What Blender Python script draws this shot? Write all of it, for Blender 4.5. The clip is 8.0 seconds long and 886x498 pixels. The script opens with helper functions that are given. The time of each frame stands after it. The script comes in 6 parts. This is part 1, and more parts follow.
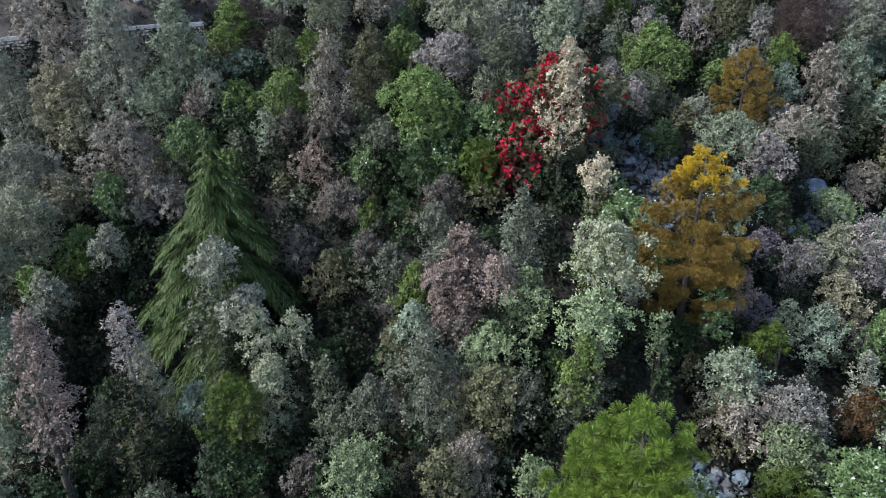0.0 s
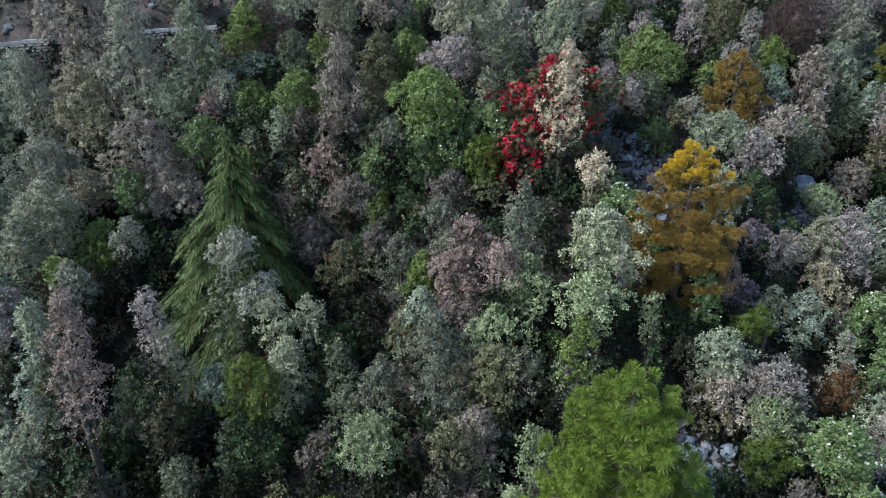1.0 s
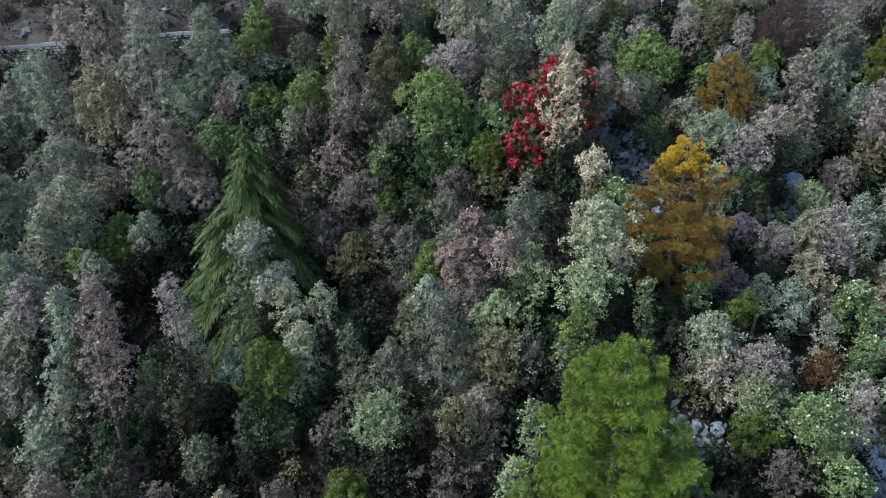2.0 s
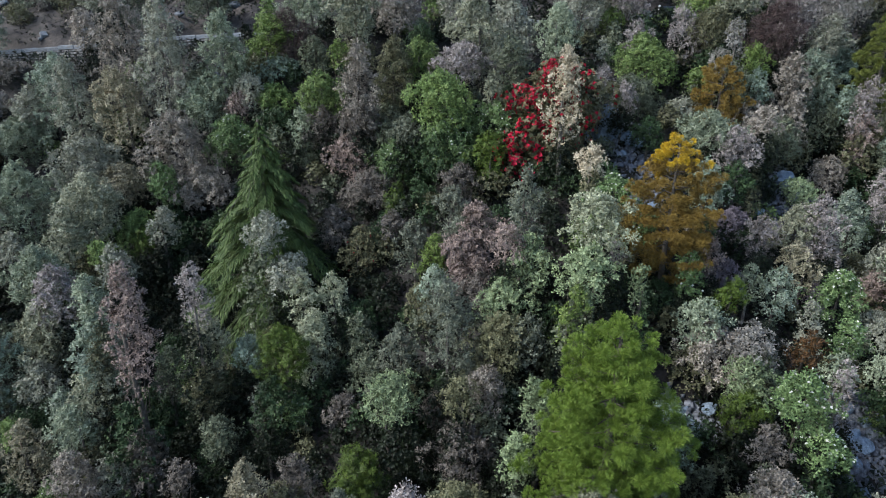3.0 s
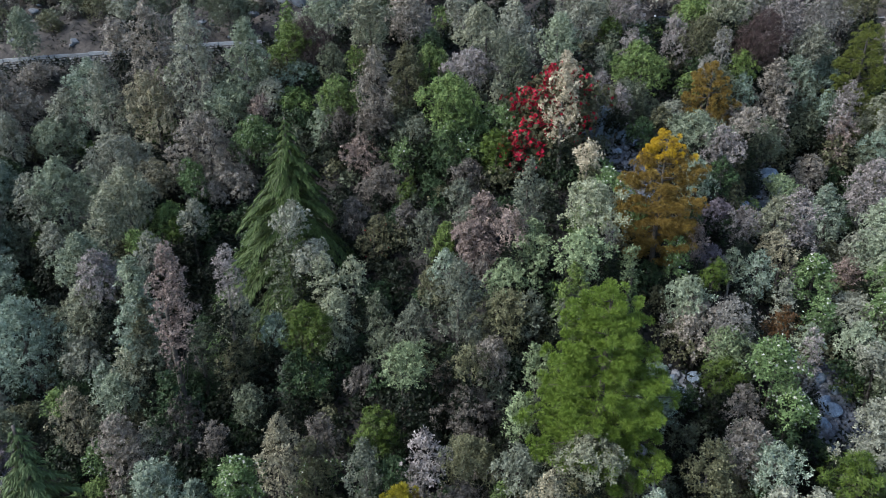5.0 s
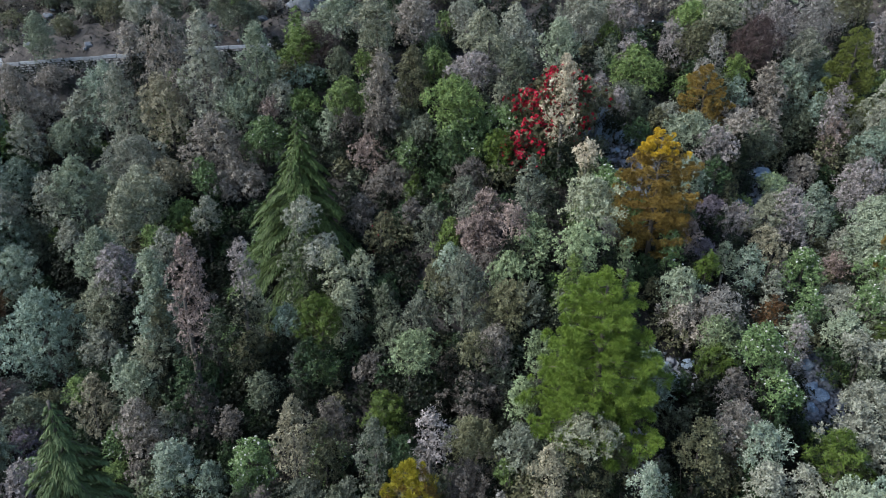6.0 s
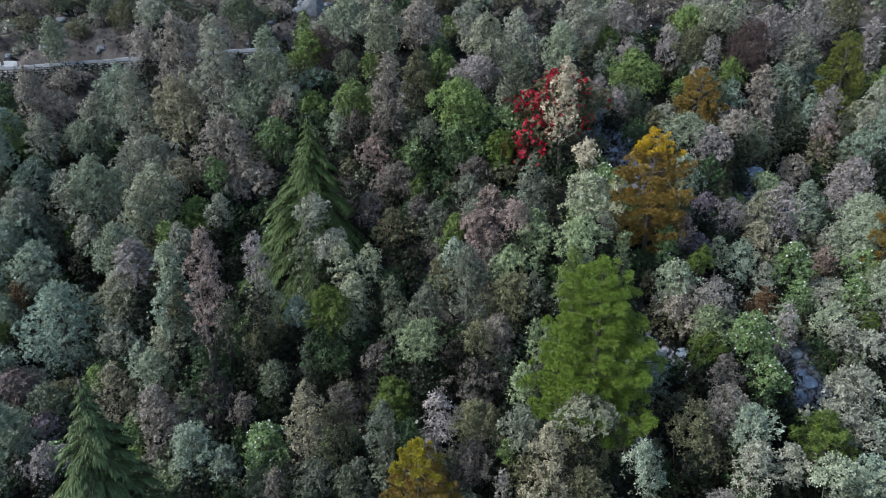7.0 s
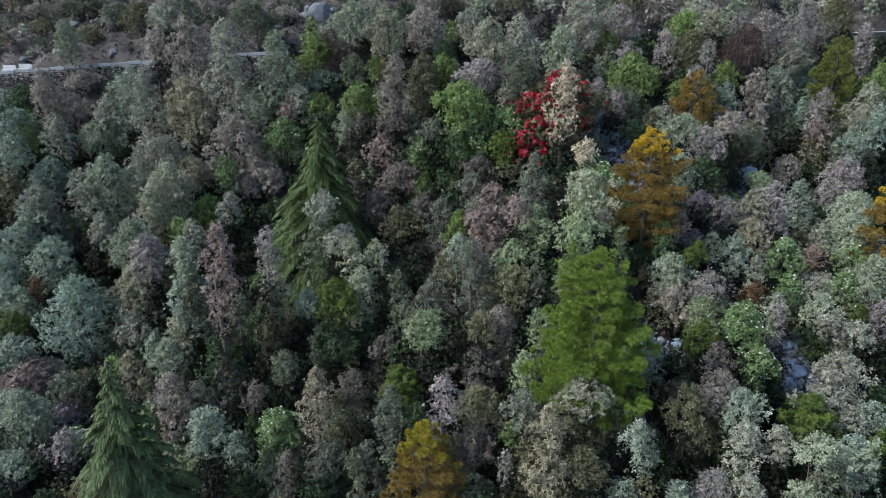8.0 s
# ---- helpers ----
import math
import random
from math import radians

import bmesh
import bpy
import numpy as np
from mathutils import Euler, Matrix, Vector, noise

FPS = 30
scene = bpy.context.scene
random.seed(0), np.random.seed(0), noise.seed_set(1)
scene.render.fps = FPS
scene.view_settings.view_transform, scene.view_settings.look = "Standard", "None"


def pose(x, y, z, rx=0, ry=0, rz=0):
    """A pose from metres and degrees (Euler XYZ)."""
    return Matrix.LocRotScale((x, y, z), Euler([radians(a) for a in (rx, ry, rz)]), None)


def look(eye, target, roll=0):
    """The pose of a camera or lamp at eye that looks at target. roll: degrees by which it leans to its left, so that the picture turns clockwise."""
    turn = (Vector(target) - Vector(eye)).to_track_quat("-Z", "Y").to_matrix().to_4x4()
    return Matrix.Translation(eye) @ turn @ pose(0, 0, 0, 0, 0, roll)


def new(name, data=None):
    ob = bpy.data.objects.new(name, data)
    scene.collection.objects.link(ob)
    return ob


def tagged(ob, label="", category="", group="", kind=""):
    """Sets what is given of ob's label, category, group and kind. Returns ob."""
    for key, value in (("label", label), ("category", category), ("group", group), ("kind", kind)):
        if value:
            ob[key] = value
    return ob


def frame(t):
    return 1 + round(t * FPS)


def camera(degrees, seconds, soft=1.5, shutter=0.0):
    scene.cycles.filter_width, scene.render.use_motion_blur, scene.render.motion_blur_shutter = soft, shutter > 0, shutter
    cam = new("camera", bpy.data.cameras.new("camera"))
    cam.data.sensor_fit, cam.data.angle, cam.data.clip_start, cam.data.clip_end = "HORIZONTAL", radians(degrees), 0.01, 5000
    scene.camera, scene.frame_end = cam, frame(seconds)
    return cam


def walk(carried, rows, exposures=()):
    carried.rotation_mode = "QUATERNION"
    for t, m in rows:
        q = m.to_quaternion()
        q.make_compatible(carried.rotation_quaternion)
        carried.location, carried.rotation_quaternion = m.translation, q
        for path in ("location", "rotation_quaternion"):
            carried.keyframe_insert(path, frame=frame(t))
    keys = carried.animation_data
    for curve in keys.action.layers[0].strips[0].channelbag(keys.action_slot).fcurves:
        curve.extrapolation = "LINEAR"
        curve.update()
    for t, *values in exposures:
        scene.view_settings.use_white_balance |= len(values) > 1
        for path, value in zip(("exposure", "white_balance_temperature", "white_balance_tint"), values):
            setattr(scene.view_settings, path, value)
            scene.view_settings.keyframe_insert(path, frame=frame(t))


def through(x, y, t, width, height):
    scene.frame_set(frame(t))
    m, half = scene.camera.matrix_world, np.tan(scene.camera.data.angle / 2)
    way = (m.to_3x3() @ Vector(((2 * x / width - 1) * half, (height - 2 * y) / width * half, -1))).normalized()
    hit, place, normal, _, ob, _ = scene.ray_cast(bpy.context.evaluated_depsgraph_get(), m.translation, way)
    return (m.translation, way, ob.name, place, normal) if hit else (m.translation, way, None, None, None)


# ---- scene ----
# The camera: a slow level flight backwards, away from the wooded slope.
cam = camera(70.0, 8.0, 1.0)
PATH = [
    (0.0, 0.000, 0.000, 40.000, 66.400, -0.000, 0.000),
    (0.5, -0.167, -1.304, 40.022, 66.607, -0.030, 0.070),
    (1.0, -0.332, -2.599, 40.042, 66.814, -0.061, 0.140),
    (1.5, -0.495, -3.886, 40.058, 67.021, -0.092, 0.210),
    (2.0, -0.655, -5.164, 40.071, 67.228, -0.123, 0.280),
    (2.5, -0.813, -6.435, 40.082, 67.435, -0.154, 0.349),
    (3.0, -0.968, -7.697, 40.090, 67.642, -0.186, 0.419),
    (3.5, -1.121, -8.950, 40.094, 67.849, -0.217, 0.488),
    (4.0, -1.271, -10.195, 40.096, 68.056, -0.249, 0.557),
    (4.5, -1.419, -11.432, 40.095, 68.263, -0.282, 0.627),
    (5.0, -1.564, -12.661, 40.091, 68.469, -0.314, 0.696),
    (5.5, -1.708, -13.881, 40.084, 68.676, -0.347, 0.765),
    (6.0, -1.848, -15.093, 40.074, 68.883, -0.380, 0.833),
    (6.5, -1.986, -16.296, 40.061, 69.090, -0.413, 0.902),
    (7.0, -2.122, -17.492, 40.045, 69.296, -0.447, 0.971),
    (7.5, -2.256, -18.678, 40.027, 69.503, -0.481, 1.039),
    (8.0, -2.387, -19.857, 40.005, 69.709, -0.515, 1.108),
]
EXPOSURES = [(0.0, 2.03, 6350, 9), (8.0, 1.97, 6350, 9)]
walk(cam, [(t, pose(x, y, z, rx, ry, rz)) for t, x, y, z, rx, ry, rz in PATH], EXPOSURES)

# World: an overcast evening sky with one broad, weak sun.
world = bpy.data.worlds.new("sky")
scene.world = world
world.use_nodes = True
wn = world.node_tree
sky = wn.nodes.new("ShaderNodeTexSky")
sky.sky_type = 'NISHITA'
sky.sun_disc = False
SUN_EL, SUN_AZ = radians(43), radians(255)
sky.sun_elevation, sky.sun_rotation = SUN_EL, SUN_AZ
sky.air_density, sky.dust_density, sky.ozone_density = 1.0, 1.0, 1.0
wn.links.new(sky.outputs[0], wn.nodes["Background"].inputs[0])
wn.nodes["Background"].inputs[1].default_value = 0.082
sun = new("sun", bpy.data.lights.new("sun", 'SUN'))
sun.data.energy, sun.data.angle, sun.data.color = 1.4, radians(20), (1.0, 0.985, 0.965)
sun.matrix_basis = look((math.sin(SUN_AZ) * math.cos(SUN_EL), math.cos(SUN_AZ) * math.cos(SUN_EL), math.sin(SUN_EL)), (0, 0, 0))

# ---------------------------------------------------------------- materials


def shader(name):
    m = bpy.data.materials.new(name)
    m.use_nodes = True
    return m, m.node_tree, m.node_tree.nodes["Principled BSDF"]


def ramp(nt, fac, stops):
    r = nt.nodes.new("ShaderNodeValToRGB")
    while len(r.color_ramp.elements) < len(stops):
        r.color_ramp.elements.new(0.5)
    for e, (at, col) in zip(r.color_ramp.elements, stops):
        e.position, e.color = at, (*col, 1)
    nt.links.new(fac, r.inputs[0])
    return r.outputs[0]


def noise_fac(nt, scale, detail=4.0, rough=0.55, coord="Object"):
    tc = nt.nodes.new("ShaderNodeTexCoord")
    n = nt.nodes.new("ShaderNodeTexNoise")
    n.inputs["Scale"].default_value, n.inputs["Detail"].default_value, n.inputs["Roughness"].default_value = scale, detail, rough
    nt.links.new(tc.outputs[coord], n.inputs["Vector"])
    return n.outputs["Fac"]


def mixed(nt, fac, a, b, mode='MIX'):
    m = nt.nodes.new("ShaderNodeMix")
    m.data_type, m.blend_type = 'RGBA', mode
    for sock, v in ((m.inputs[0], fac), (m.inputs[6], a), (m.inputs[7], b)):
        if isinstance(v, (int, float)):
            sock.default_value = v
        elif isinstance(v, tuple):
            sock.default_value = (*v, 1)
        else:
            nt.links.new(v, sock)
    return m.outputs[2]


def leaf_material(name, deep, main, light, gloss=0.55, through=0.07):
    """Leaves: each leaf takes its own tone, clumps drift in tone, each tree drifts in brightness."""
    m, nt, p = shader(name)
    geo, info = nt.nodes.new("ShaderNodeNewGeometry"), nt.nodes.new("ShaderNodeObjectInfo")
    tone = ramp(nt, geo.outputs["Random Per Island"], [(0.0, tuple(0.75 * c for c in deep)), (0.45, main), (0.65, main), (1.0, tuple(1.12 * c for c in light))])
    drift = ramp(nt, noise_fac(nt, 1.1, 2.0), [(0.32, tuple(0.72 * c for c in main)), (0.68, tuple(0.5 * (a + b) for a, b in zip(main, light)))])
    col = mixed(nt, 0.38, tone, drift)
    hsv = nt.nodes.new("ShaderNodeHueSaturation")
    mr = nt.nodes.new("ShaderNodeMapRange")
    mr.inputs[3].default_value, mr.inputs[4].default_value = 0.82, 1.18
    nt.links.new(info.outputs["Random"], mr.inputs[0])
    nt.links.new(mr.outputs[0], hsv.inputs["Value"])
    nt.links.new(col, hsv.inputs["Color"])
    nt.links.new(hsv.outputs[0], p.inputs["Base Color"])
    p.inputs["Roughness"].default_value = gloss
    p.inputs["Specular IOR Level"].default_value = 0.18
    tr, mix = nt.nodes.new("ShaderNodeBsdfTranslucent"), nt.nodes.new("ShaderNodeMixShader")
    nt.links.new(hsv.outputs[0], tr.inputs[0])
    mix.inputs[0].default_value = through
    nt.links.new(p.outputs[0], mix.inputs[1])
    nt.links.new(tr.outputs[0], mix.inputs[2])
    nt.links.new(mix.outputs[0], nt.nodes["Material Output"].inputs[0])
    return m


def rough_material(name, stops, scale, bump=0.4, gloss=0.85, fine=9.0):
    """Bark, soil and stone: two scales of colour and a bump."""
    m, nt, p = shader(name)
    a = ramp(nt, noise_fac(nt, scale, 6.0), stops)
    b = ramp(nt, noise_fac(nt, scale * fine, 5.0), [(0.3, (0.55, 0.55, 0.55)), (0.7, (1.25, 1.25, 1.25))])
    info, mr = nt.nodes.new("ShaderNodeObjectInfo"), nt.nodes.new("ShaderNodeMapRange")
    mr.inputs[3].default_value, mr.inputs[4].default_value = 0.8, 1.2
    nt.links.new(info.outputs["Random"], mr.inputs[0])
    hsv = nt.nodes.new("ShaderNodeHueSaturation")
    nt.links.new(mr.outputs[0], hsv.inputs["Value"])
    nt.links.new(mixed(nt, 1.0, a, b, 'MULTIPLY'), hsv.inputs["Color"])
    nt.links.new(hsv.outputs[0], p.inputs["Base Color"])
    p.inputs["Roughness"].default_value = gloss
    bp = nt.nodes.new("ShaderNodeBump")
    bp.inputs["Strength"].default_value, bp.inputs["Distance"].default_value = bump, 0.08
    nt.links.new(noise_fac(nt, scale * fine * 0.6, 6.0), bp.inputs["Height"])
    nt.links.new(bp.outputs[0], p.inputs["Normal"])
    return m


# deep, main and light tone of each foliage
TONES = {
    "pale": ((0.0598, 0.0744, 0.0447), (0.1697, 0.2045, 0.1332), (0.3331, 0.3741, 0.2713)),
    "blue": ((0.0512, 0.0722, 0.0511), (0.1536, 0.2059, 0.1523), (0.3232, 0.3933, 0.3159)),
    "bluegreen": ((0.053, 0.0728, 0.0489), (0.159, 0.2076, 0.1467), (0.3461, 0.3781, 0.3029)),
    "grey": ((0.0728, 0.0781, 0.0571), (0.1998, 0.2085, 0.1565), (0.3489, 0.3555, 0.2846)),
    "taupe": ((0.0657, 0.0583, 0.0465), (0.194, 0.172, 0.142), (0.3745, 0.3379, 0.2879)),
    "pinkgrey": ((0.0621, 0.056, 0.0515), (0.1832, 0.1624, 0.1534), (0.3567, 0.3214, 0.3038)),
    "pink": ((0.0657, 0.0484, 0.0415), (0.193, 0.146, 0.127), (0.355, 0.2843, 0.2464)),
    "tan": ((0.0657, 0.059, 0.0355), (0.1901, 0.175, 0.1134), (0.3545, 0.3281, 0.2306)),
    "cream": ((0.216, 0.182, 0.125), (0.394, 0.343, 0.243), (0.533, 0.477, 0.359)),
    "cream2": ((0.075, 0.0837, 0.0496), (0.22, 0.242, 0.154), (0.4002, 0.4209, 0.2965)),
    "white": ((0.058, 0.0557, 0.0499), (0.1764, 0.1693, 0.152), (0.3106, 0.298, 0.273)),
    "olivepale": ((0.0614, 0.0657, 0.0403), (0.182, 0.193, 0.129), (0.3416, 0.3489, 0.2513)),
    "olive": ((0.0399, 0.042, 0.0196), (0.0892, 0.0909, 0.0467), (0.18, 0.18, 0.107)),
    "mid": ((0.0336, 0.042, 0.0252), (0.0799, 0.0935, 0.0587), (0.169, 0.19, 0.128)),
    "greenpale": ((0.0515, 0.0713, 0.0322), (0.148, 0.195, 0.099), (0.2989, 0.3562, 0.2074)),
    "lime": ((0.0396, 0.0618, 0.0108), (0.0907, 0.1365, 0.0292), (0.1827, 0.2422, 0.0808)),
    "bright": ((0.0321, 0.054, 0.0147), (0.093, 0.1432, 0.0432), (0.2404, 0.3141, 0.1073)),
    "hedge": ((0.0224, 0.0376, 0.0051), (0.0448, 0.0722, 0.011), (0.0774, 0.1109, 0.0211)),
    "dark": ((0.0136, 0.0272, 0.0102), (0.0263, 0.0501, 0.0195), (0.0544, 0.0884, 0.0374)),
    "flower": ((0.0348, 0.0596, 0.02), (0.0855, 0.1408, 0.0512), (0.2168, 0.2946, 0.1303)),
    # near-black leaves: shade between the trees put into their colour
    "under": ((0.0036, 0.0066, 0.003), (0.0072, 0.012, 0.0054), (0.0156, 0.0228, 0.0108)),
    "litter": ((0.014, 0.011, 0.008), (0.027, 0.020, 0.015), (0.059, 0.047, 0.034)),
    "rhodo": ((0.038, 0.043, 0.019), (0.081, 0.081, 0.042), (0.150, 0.140, 0.083)),
    "bare": ((0.0323, 0.0218, 0.0195), (0.0555, 0.0375, 0.0353), (0.0855, 0.06, 0.0562)),
    # taupe and grey leaves dimmed: the gully's shade put into their colour
    "shaded_taupe": ((0.042, 0.037, 0.031), (0.105, 0.093, 0.079), (0.180, 0.162, 0.140)),
    "sage": ((0.045, 0.053, 0.036), (0.105, 0.118, 0.084), (0.180, 0.195, 0.148)),
    "purple": ((0.063, 0.0519, 0.0599), (0.117, 0.0983, 0.1146), (0.1845, 0.1622, 0.1838)),
    "rust": ((0.0501, 0.0255, 0.009), (0.0764, 0.0401, 0.0142), (0.1042, 0.0594, 0.0264)),
    "pine": ((0.0473, 0.0828, 0.0098), (0.1013, 0.1646, 0.022), (0.1913, 0.2549, 0.055)),
    "dark_pine": ((0.043, 0.056, 0.011), (0.083, 0.102, 0.022), (0.139, 0.156, 0.041)),
    "brown_pine": ((0.0864, 0.0568, 0.0122), (0.1522, 0.1011, 0.0243), (0.2226, 0.1551, 0.0398)),
    "gold_pine": ((0.277, 0.177, 0.012), (0.434, 0.287, 0.017), (0.541, 0.382, 0.038)),
    "olive_gold": ((0.120, 0.110, 0.010), (0.205, 0.180, 0.013), (0.290, 0.250, 0.030)),
    "cedar": ((0.030, 0.056, 0.0125), (0.062, 0.103, 0.027), (0.120, 0.160, 0.054)),
    "cedar_blue": ((0.038, 0.062, 0.022), (0.074, 0.110, 0.042), (0.128, 0.170, 0.074)),
    "red_blossom": ((0.209, 0.003, 0.015), (0.330, 0.006, 0.026), (0.417, 0.024, 0.055)),
    "white_blossom": ((0.416, 0.422, 0.355), (0.512, 0.518, 0.461), (0.566, 0.567, 0.532)),
}
LEAF = {k: leaf_material(k + "_foliage", *v) for k, v in TONES.items()}
BARK = rough_material("bark", [(0.3, (0.035, 0.029, 0.025)), (0.7, (0.105, 0.091, 0.077))], 3.0, 0.7)
BARK_PALE = rough_material("pale_bark", [(0.3, (0.078, 0.072, 0.062)), (0.7, (0.169, 0.156, 0.137))], 3.0, 0.6)
ROCK = rough_material("blue_grey_rock", [(0.3, (0.095, 0.130, 0.175)), (0.55, (0.175, 0.228, 0.290)), (0.75, (0.285, 0.340, 0.395))], 1.2, 0.8)
SCREE_STONE = rough_material("scree_stone", [(0.35, (0.070, 0.075, 0.088)), (0.55, (0.140, 0.150, 0.172)), (0.7, (0.240, 0.255, 0.282))], 1.6, 0.4)
PALE_ROCK = rough_material("pale_rock", [(0.3, (0.085, 0.095, 0.108)), (0.7, (0.15, 0.164, 0.18))], 1.5, 0.6)
BENCH = rough_material("pale_concrete", [(0.3, (0.375, 0.383, 0.390)), (0.7, (0.510, 0.517, 0.525))], 1.5, 0.2)
SLAB = rough_material("weathered_concrete", [(0.3, (0.164, 0.177, 0.189)), (0.7, (0.252, 0.264, 0.277))], 0.8, 0.3)
WALLSTONE = rough_material("wall_stone", [(0.35, (0.060, 0.057, 0.054)), (0.5, (0.132, 0.126, 0.120)), (0.62, (0.300, 0.294, 0.282))], 1.4, 0.6)
MORTAR = rough_material("dark_joint", [(0.3, (0.02, 0.018, 0.016)), (0.7, (0.05, 0.045, 0.04))], 2.0, 0.5)
WHITE = rough_material("white_paint", [(0.3, (0.496, 0.496, 0.480)), (0.7, (0.640, 0.640, 0.624))], 3.0, 0.1, 0.5)
BOARD = rough_material("dark_blue_board", [(0.3, (0.02, 0.03, 0.045)), (0.7, (0.045, 0.06, 0.085))], 2.0, 0.1, 0.4)



def ground_material():
    """Leaf-littered soil in the wood, darkened to paint the shade between trees; bare dry earth on the cut bank above
    the track.
    """
    m, nt, p = shader("hillside_soil")
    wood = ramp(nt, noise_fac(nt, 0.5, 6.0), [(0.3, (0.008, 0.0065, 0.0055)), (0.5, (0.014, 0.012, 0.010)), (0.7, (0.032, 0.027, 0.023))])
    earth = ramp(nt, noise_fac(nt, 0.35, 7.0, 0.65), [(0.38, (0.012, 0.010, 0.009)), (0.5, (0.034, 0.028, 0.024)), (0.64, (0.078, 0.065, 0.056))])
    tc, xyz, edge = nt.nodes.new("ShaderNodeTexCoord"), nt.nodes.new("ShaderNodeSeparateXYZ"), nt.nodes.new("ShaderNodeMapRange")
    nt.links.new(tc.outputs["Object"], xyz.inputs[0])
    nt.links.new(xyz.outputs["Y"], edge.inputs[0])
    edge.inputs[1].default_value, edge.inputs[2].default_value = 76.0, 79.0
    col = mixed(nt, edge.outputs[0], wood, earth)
    fine = ramp(nt, noise_fac(nt, 7.0, 5.0), [(0.3, (0.55, 0.55, 0.55)), (0.7, (1.25, 1.25, 1.25))])
    nt.links.new(mixed(nt, 1.0, col, fine, 'MULTIPLY'), p.inputs["Base Color"])
    p.inputs["Roughness"].default_value = 0.9
    bp = nt.nodes.new("ShaderNodeBump")
    bp.inputs["Strength"].default_value, bp.inputs["Distance"].default_value = 0.9, 0.12
    nt.links.new(noise_fac(nt, 3.0, 7.0), bp.inputs["Height"])
    nt.links.new(bp.outputs[0], p.inputs["Normal"])
    return m


SOIL = ground_material()

# ---------------------------------------------------------------- mesh helpers


def mesh_object(name, verts, faces, material, parent=None, smooth=False, label=""):
    me = bpy.data.meshes.new(name)
    me.from_pydata([tuple(v) for v in verts], [], [tuple(f) for f in faces])
    me.materials.append(material)
    if smooth:
        me.polygons.foreach_set("use_smooth", [True] * len(me.polygons))
    ob = new(name, me)
    ob.parent = parent
    return tagged(ob, label=label)


def sheet_object(name, verts, faces, material, parent=None, label=""):
    """One mesh from an array of vertices and an array of equal-sided faces."""
    me = bpy.data.meshes.new(name)
    k = faces.shape[1]
    me.vertices.add(len(verts))
    me.vertices.foreach_set("co", np.ascontiguousarray(verts, dtype=np.float32).ravel())
    me.loops.add(faces.size)
    me.loops.foreach_set("vertex_index", np.ascontiguousarray(faces, dtype=np.int32).ravel())
    me.polygons.add(len(faces))
    me.polygons.foreach_set("loop_start", np.arange(0, faces.size, k, dtype=np.int32))
    me.update(calc_edges=True)
    me.materials.append(material)
    ob = new(name, me)
    ob.parent = parent
    return tagged(ob, label=label)


def loose(corners):
    """Vertices and faces of loose quads from an array (n, 4, 3)."""
    v = corners.reshape(-1, 3)
    return v, np.arange(len(v)).reshape(-1, 4)


def joined(pairs):
    """Several (vertices, faces) as one."""
    vs, fs, n = [], [], 0
    for v, f in pairs:
        vs.append(v)
        fs.append(f + n)
        n += len(v)
    return np.concatenate(vs), np.concatenate(fs)


def unit(v):
    return v / (np.linalg.norm(v, axis=-1, keepdims=True) + 1e-9)


def frames_of(n, rng):
    r = unit(rng.normal(size=n.shape))
    u = unit(np.cross(n, r))
    return u, np.cross(n, u)


def rosettes(rng, at, axis, size, leaves=4, lift=(0.35, 0.9), slim=0.24, blunt=False):
    """Whorls of pointed leaves that open along each place's axis and meet at its middle, pointed or blunt: vertices and faces."""
    u, v = frames_of(axis, rng)
    n = len(at)
    verts, turn = [at], rng.uniform(0, 6.28, n)
    whole = size * rng.uniform(0.75, 1.25, n)
    for k in range(leaves):
        a = turn + 6.2832 * k / leaves + rng.normal(0, 0.25, n)
        d = u * np.cos(a)[:, None] + v * np.sin(a)[:, None]
        e = rng.uniform(*lift, n)[:, None]
        way, side = d * np.cos(e) + axis * np.sin(e), np.cross(axis, d)
        s = (whole * rng.uniform(0.75, 1.2, n))[:, None]
        mid = at + way * s * 0.5
        if blunt:
            verts += [at + way * s * 0.9 + side * s * slim * 1.25, at + way * s - side * s * slim * 1.25]
        else:
            verts += [mid + side * s * slim, at + way * s - axis * s * 0.08, mid - side * s * slim]
    q = 2 if blunt else 3
    base = (np.arange(n) * (1 + q * leaves))[:, None]
    faces = np.concatenate([base + np.concatenate([[0], np.arange(1, q + 1) + q * k]) for k in range(leaves)])
    return np.stack(verts, 1).reshape(-1, 3), faces


def tube(points, radii, sides=6):
    """A tapered tube along points."""
    verts, faces = [], []
    for i, (q, r) in enumerate(zip(points, radii)):
        d = unit(np.subtract(points[min(i + 1, len(points) - 1)], points[max(i - 1, 0)]).astype(float))
        u = unit(np.cross(d, (0.3, 0.9, 0.1)))
        w = np.cross(d, u)
        for k in range(sides):
            a = 6.2832 * k / sides
            verts.append(np.asarray(q) + r * (math.cos(a) * u + math.sin(a) * w))
    for i in range(len(points) - 1):
        for k in range(sides):
            a, b = i * sides + k, i * sides + (k + 1) % sides
            faces.append((a, b, b + sides, a + sides))
    faces.append(tuple(range((len(points) - 1) * sides, len(points) * sides)))
    return verts, faces


def anchor(name, x, y, z):
    ob = new(name)
    ob.empty_display_size = 0.3
    ob.location = (x, y, z)
    return ob


# ---------------------------------------------------------------- the hillside

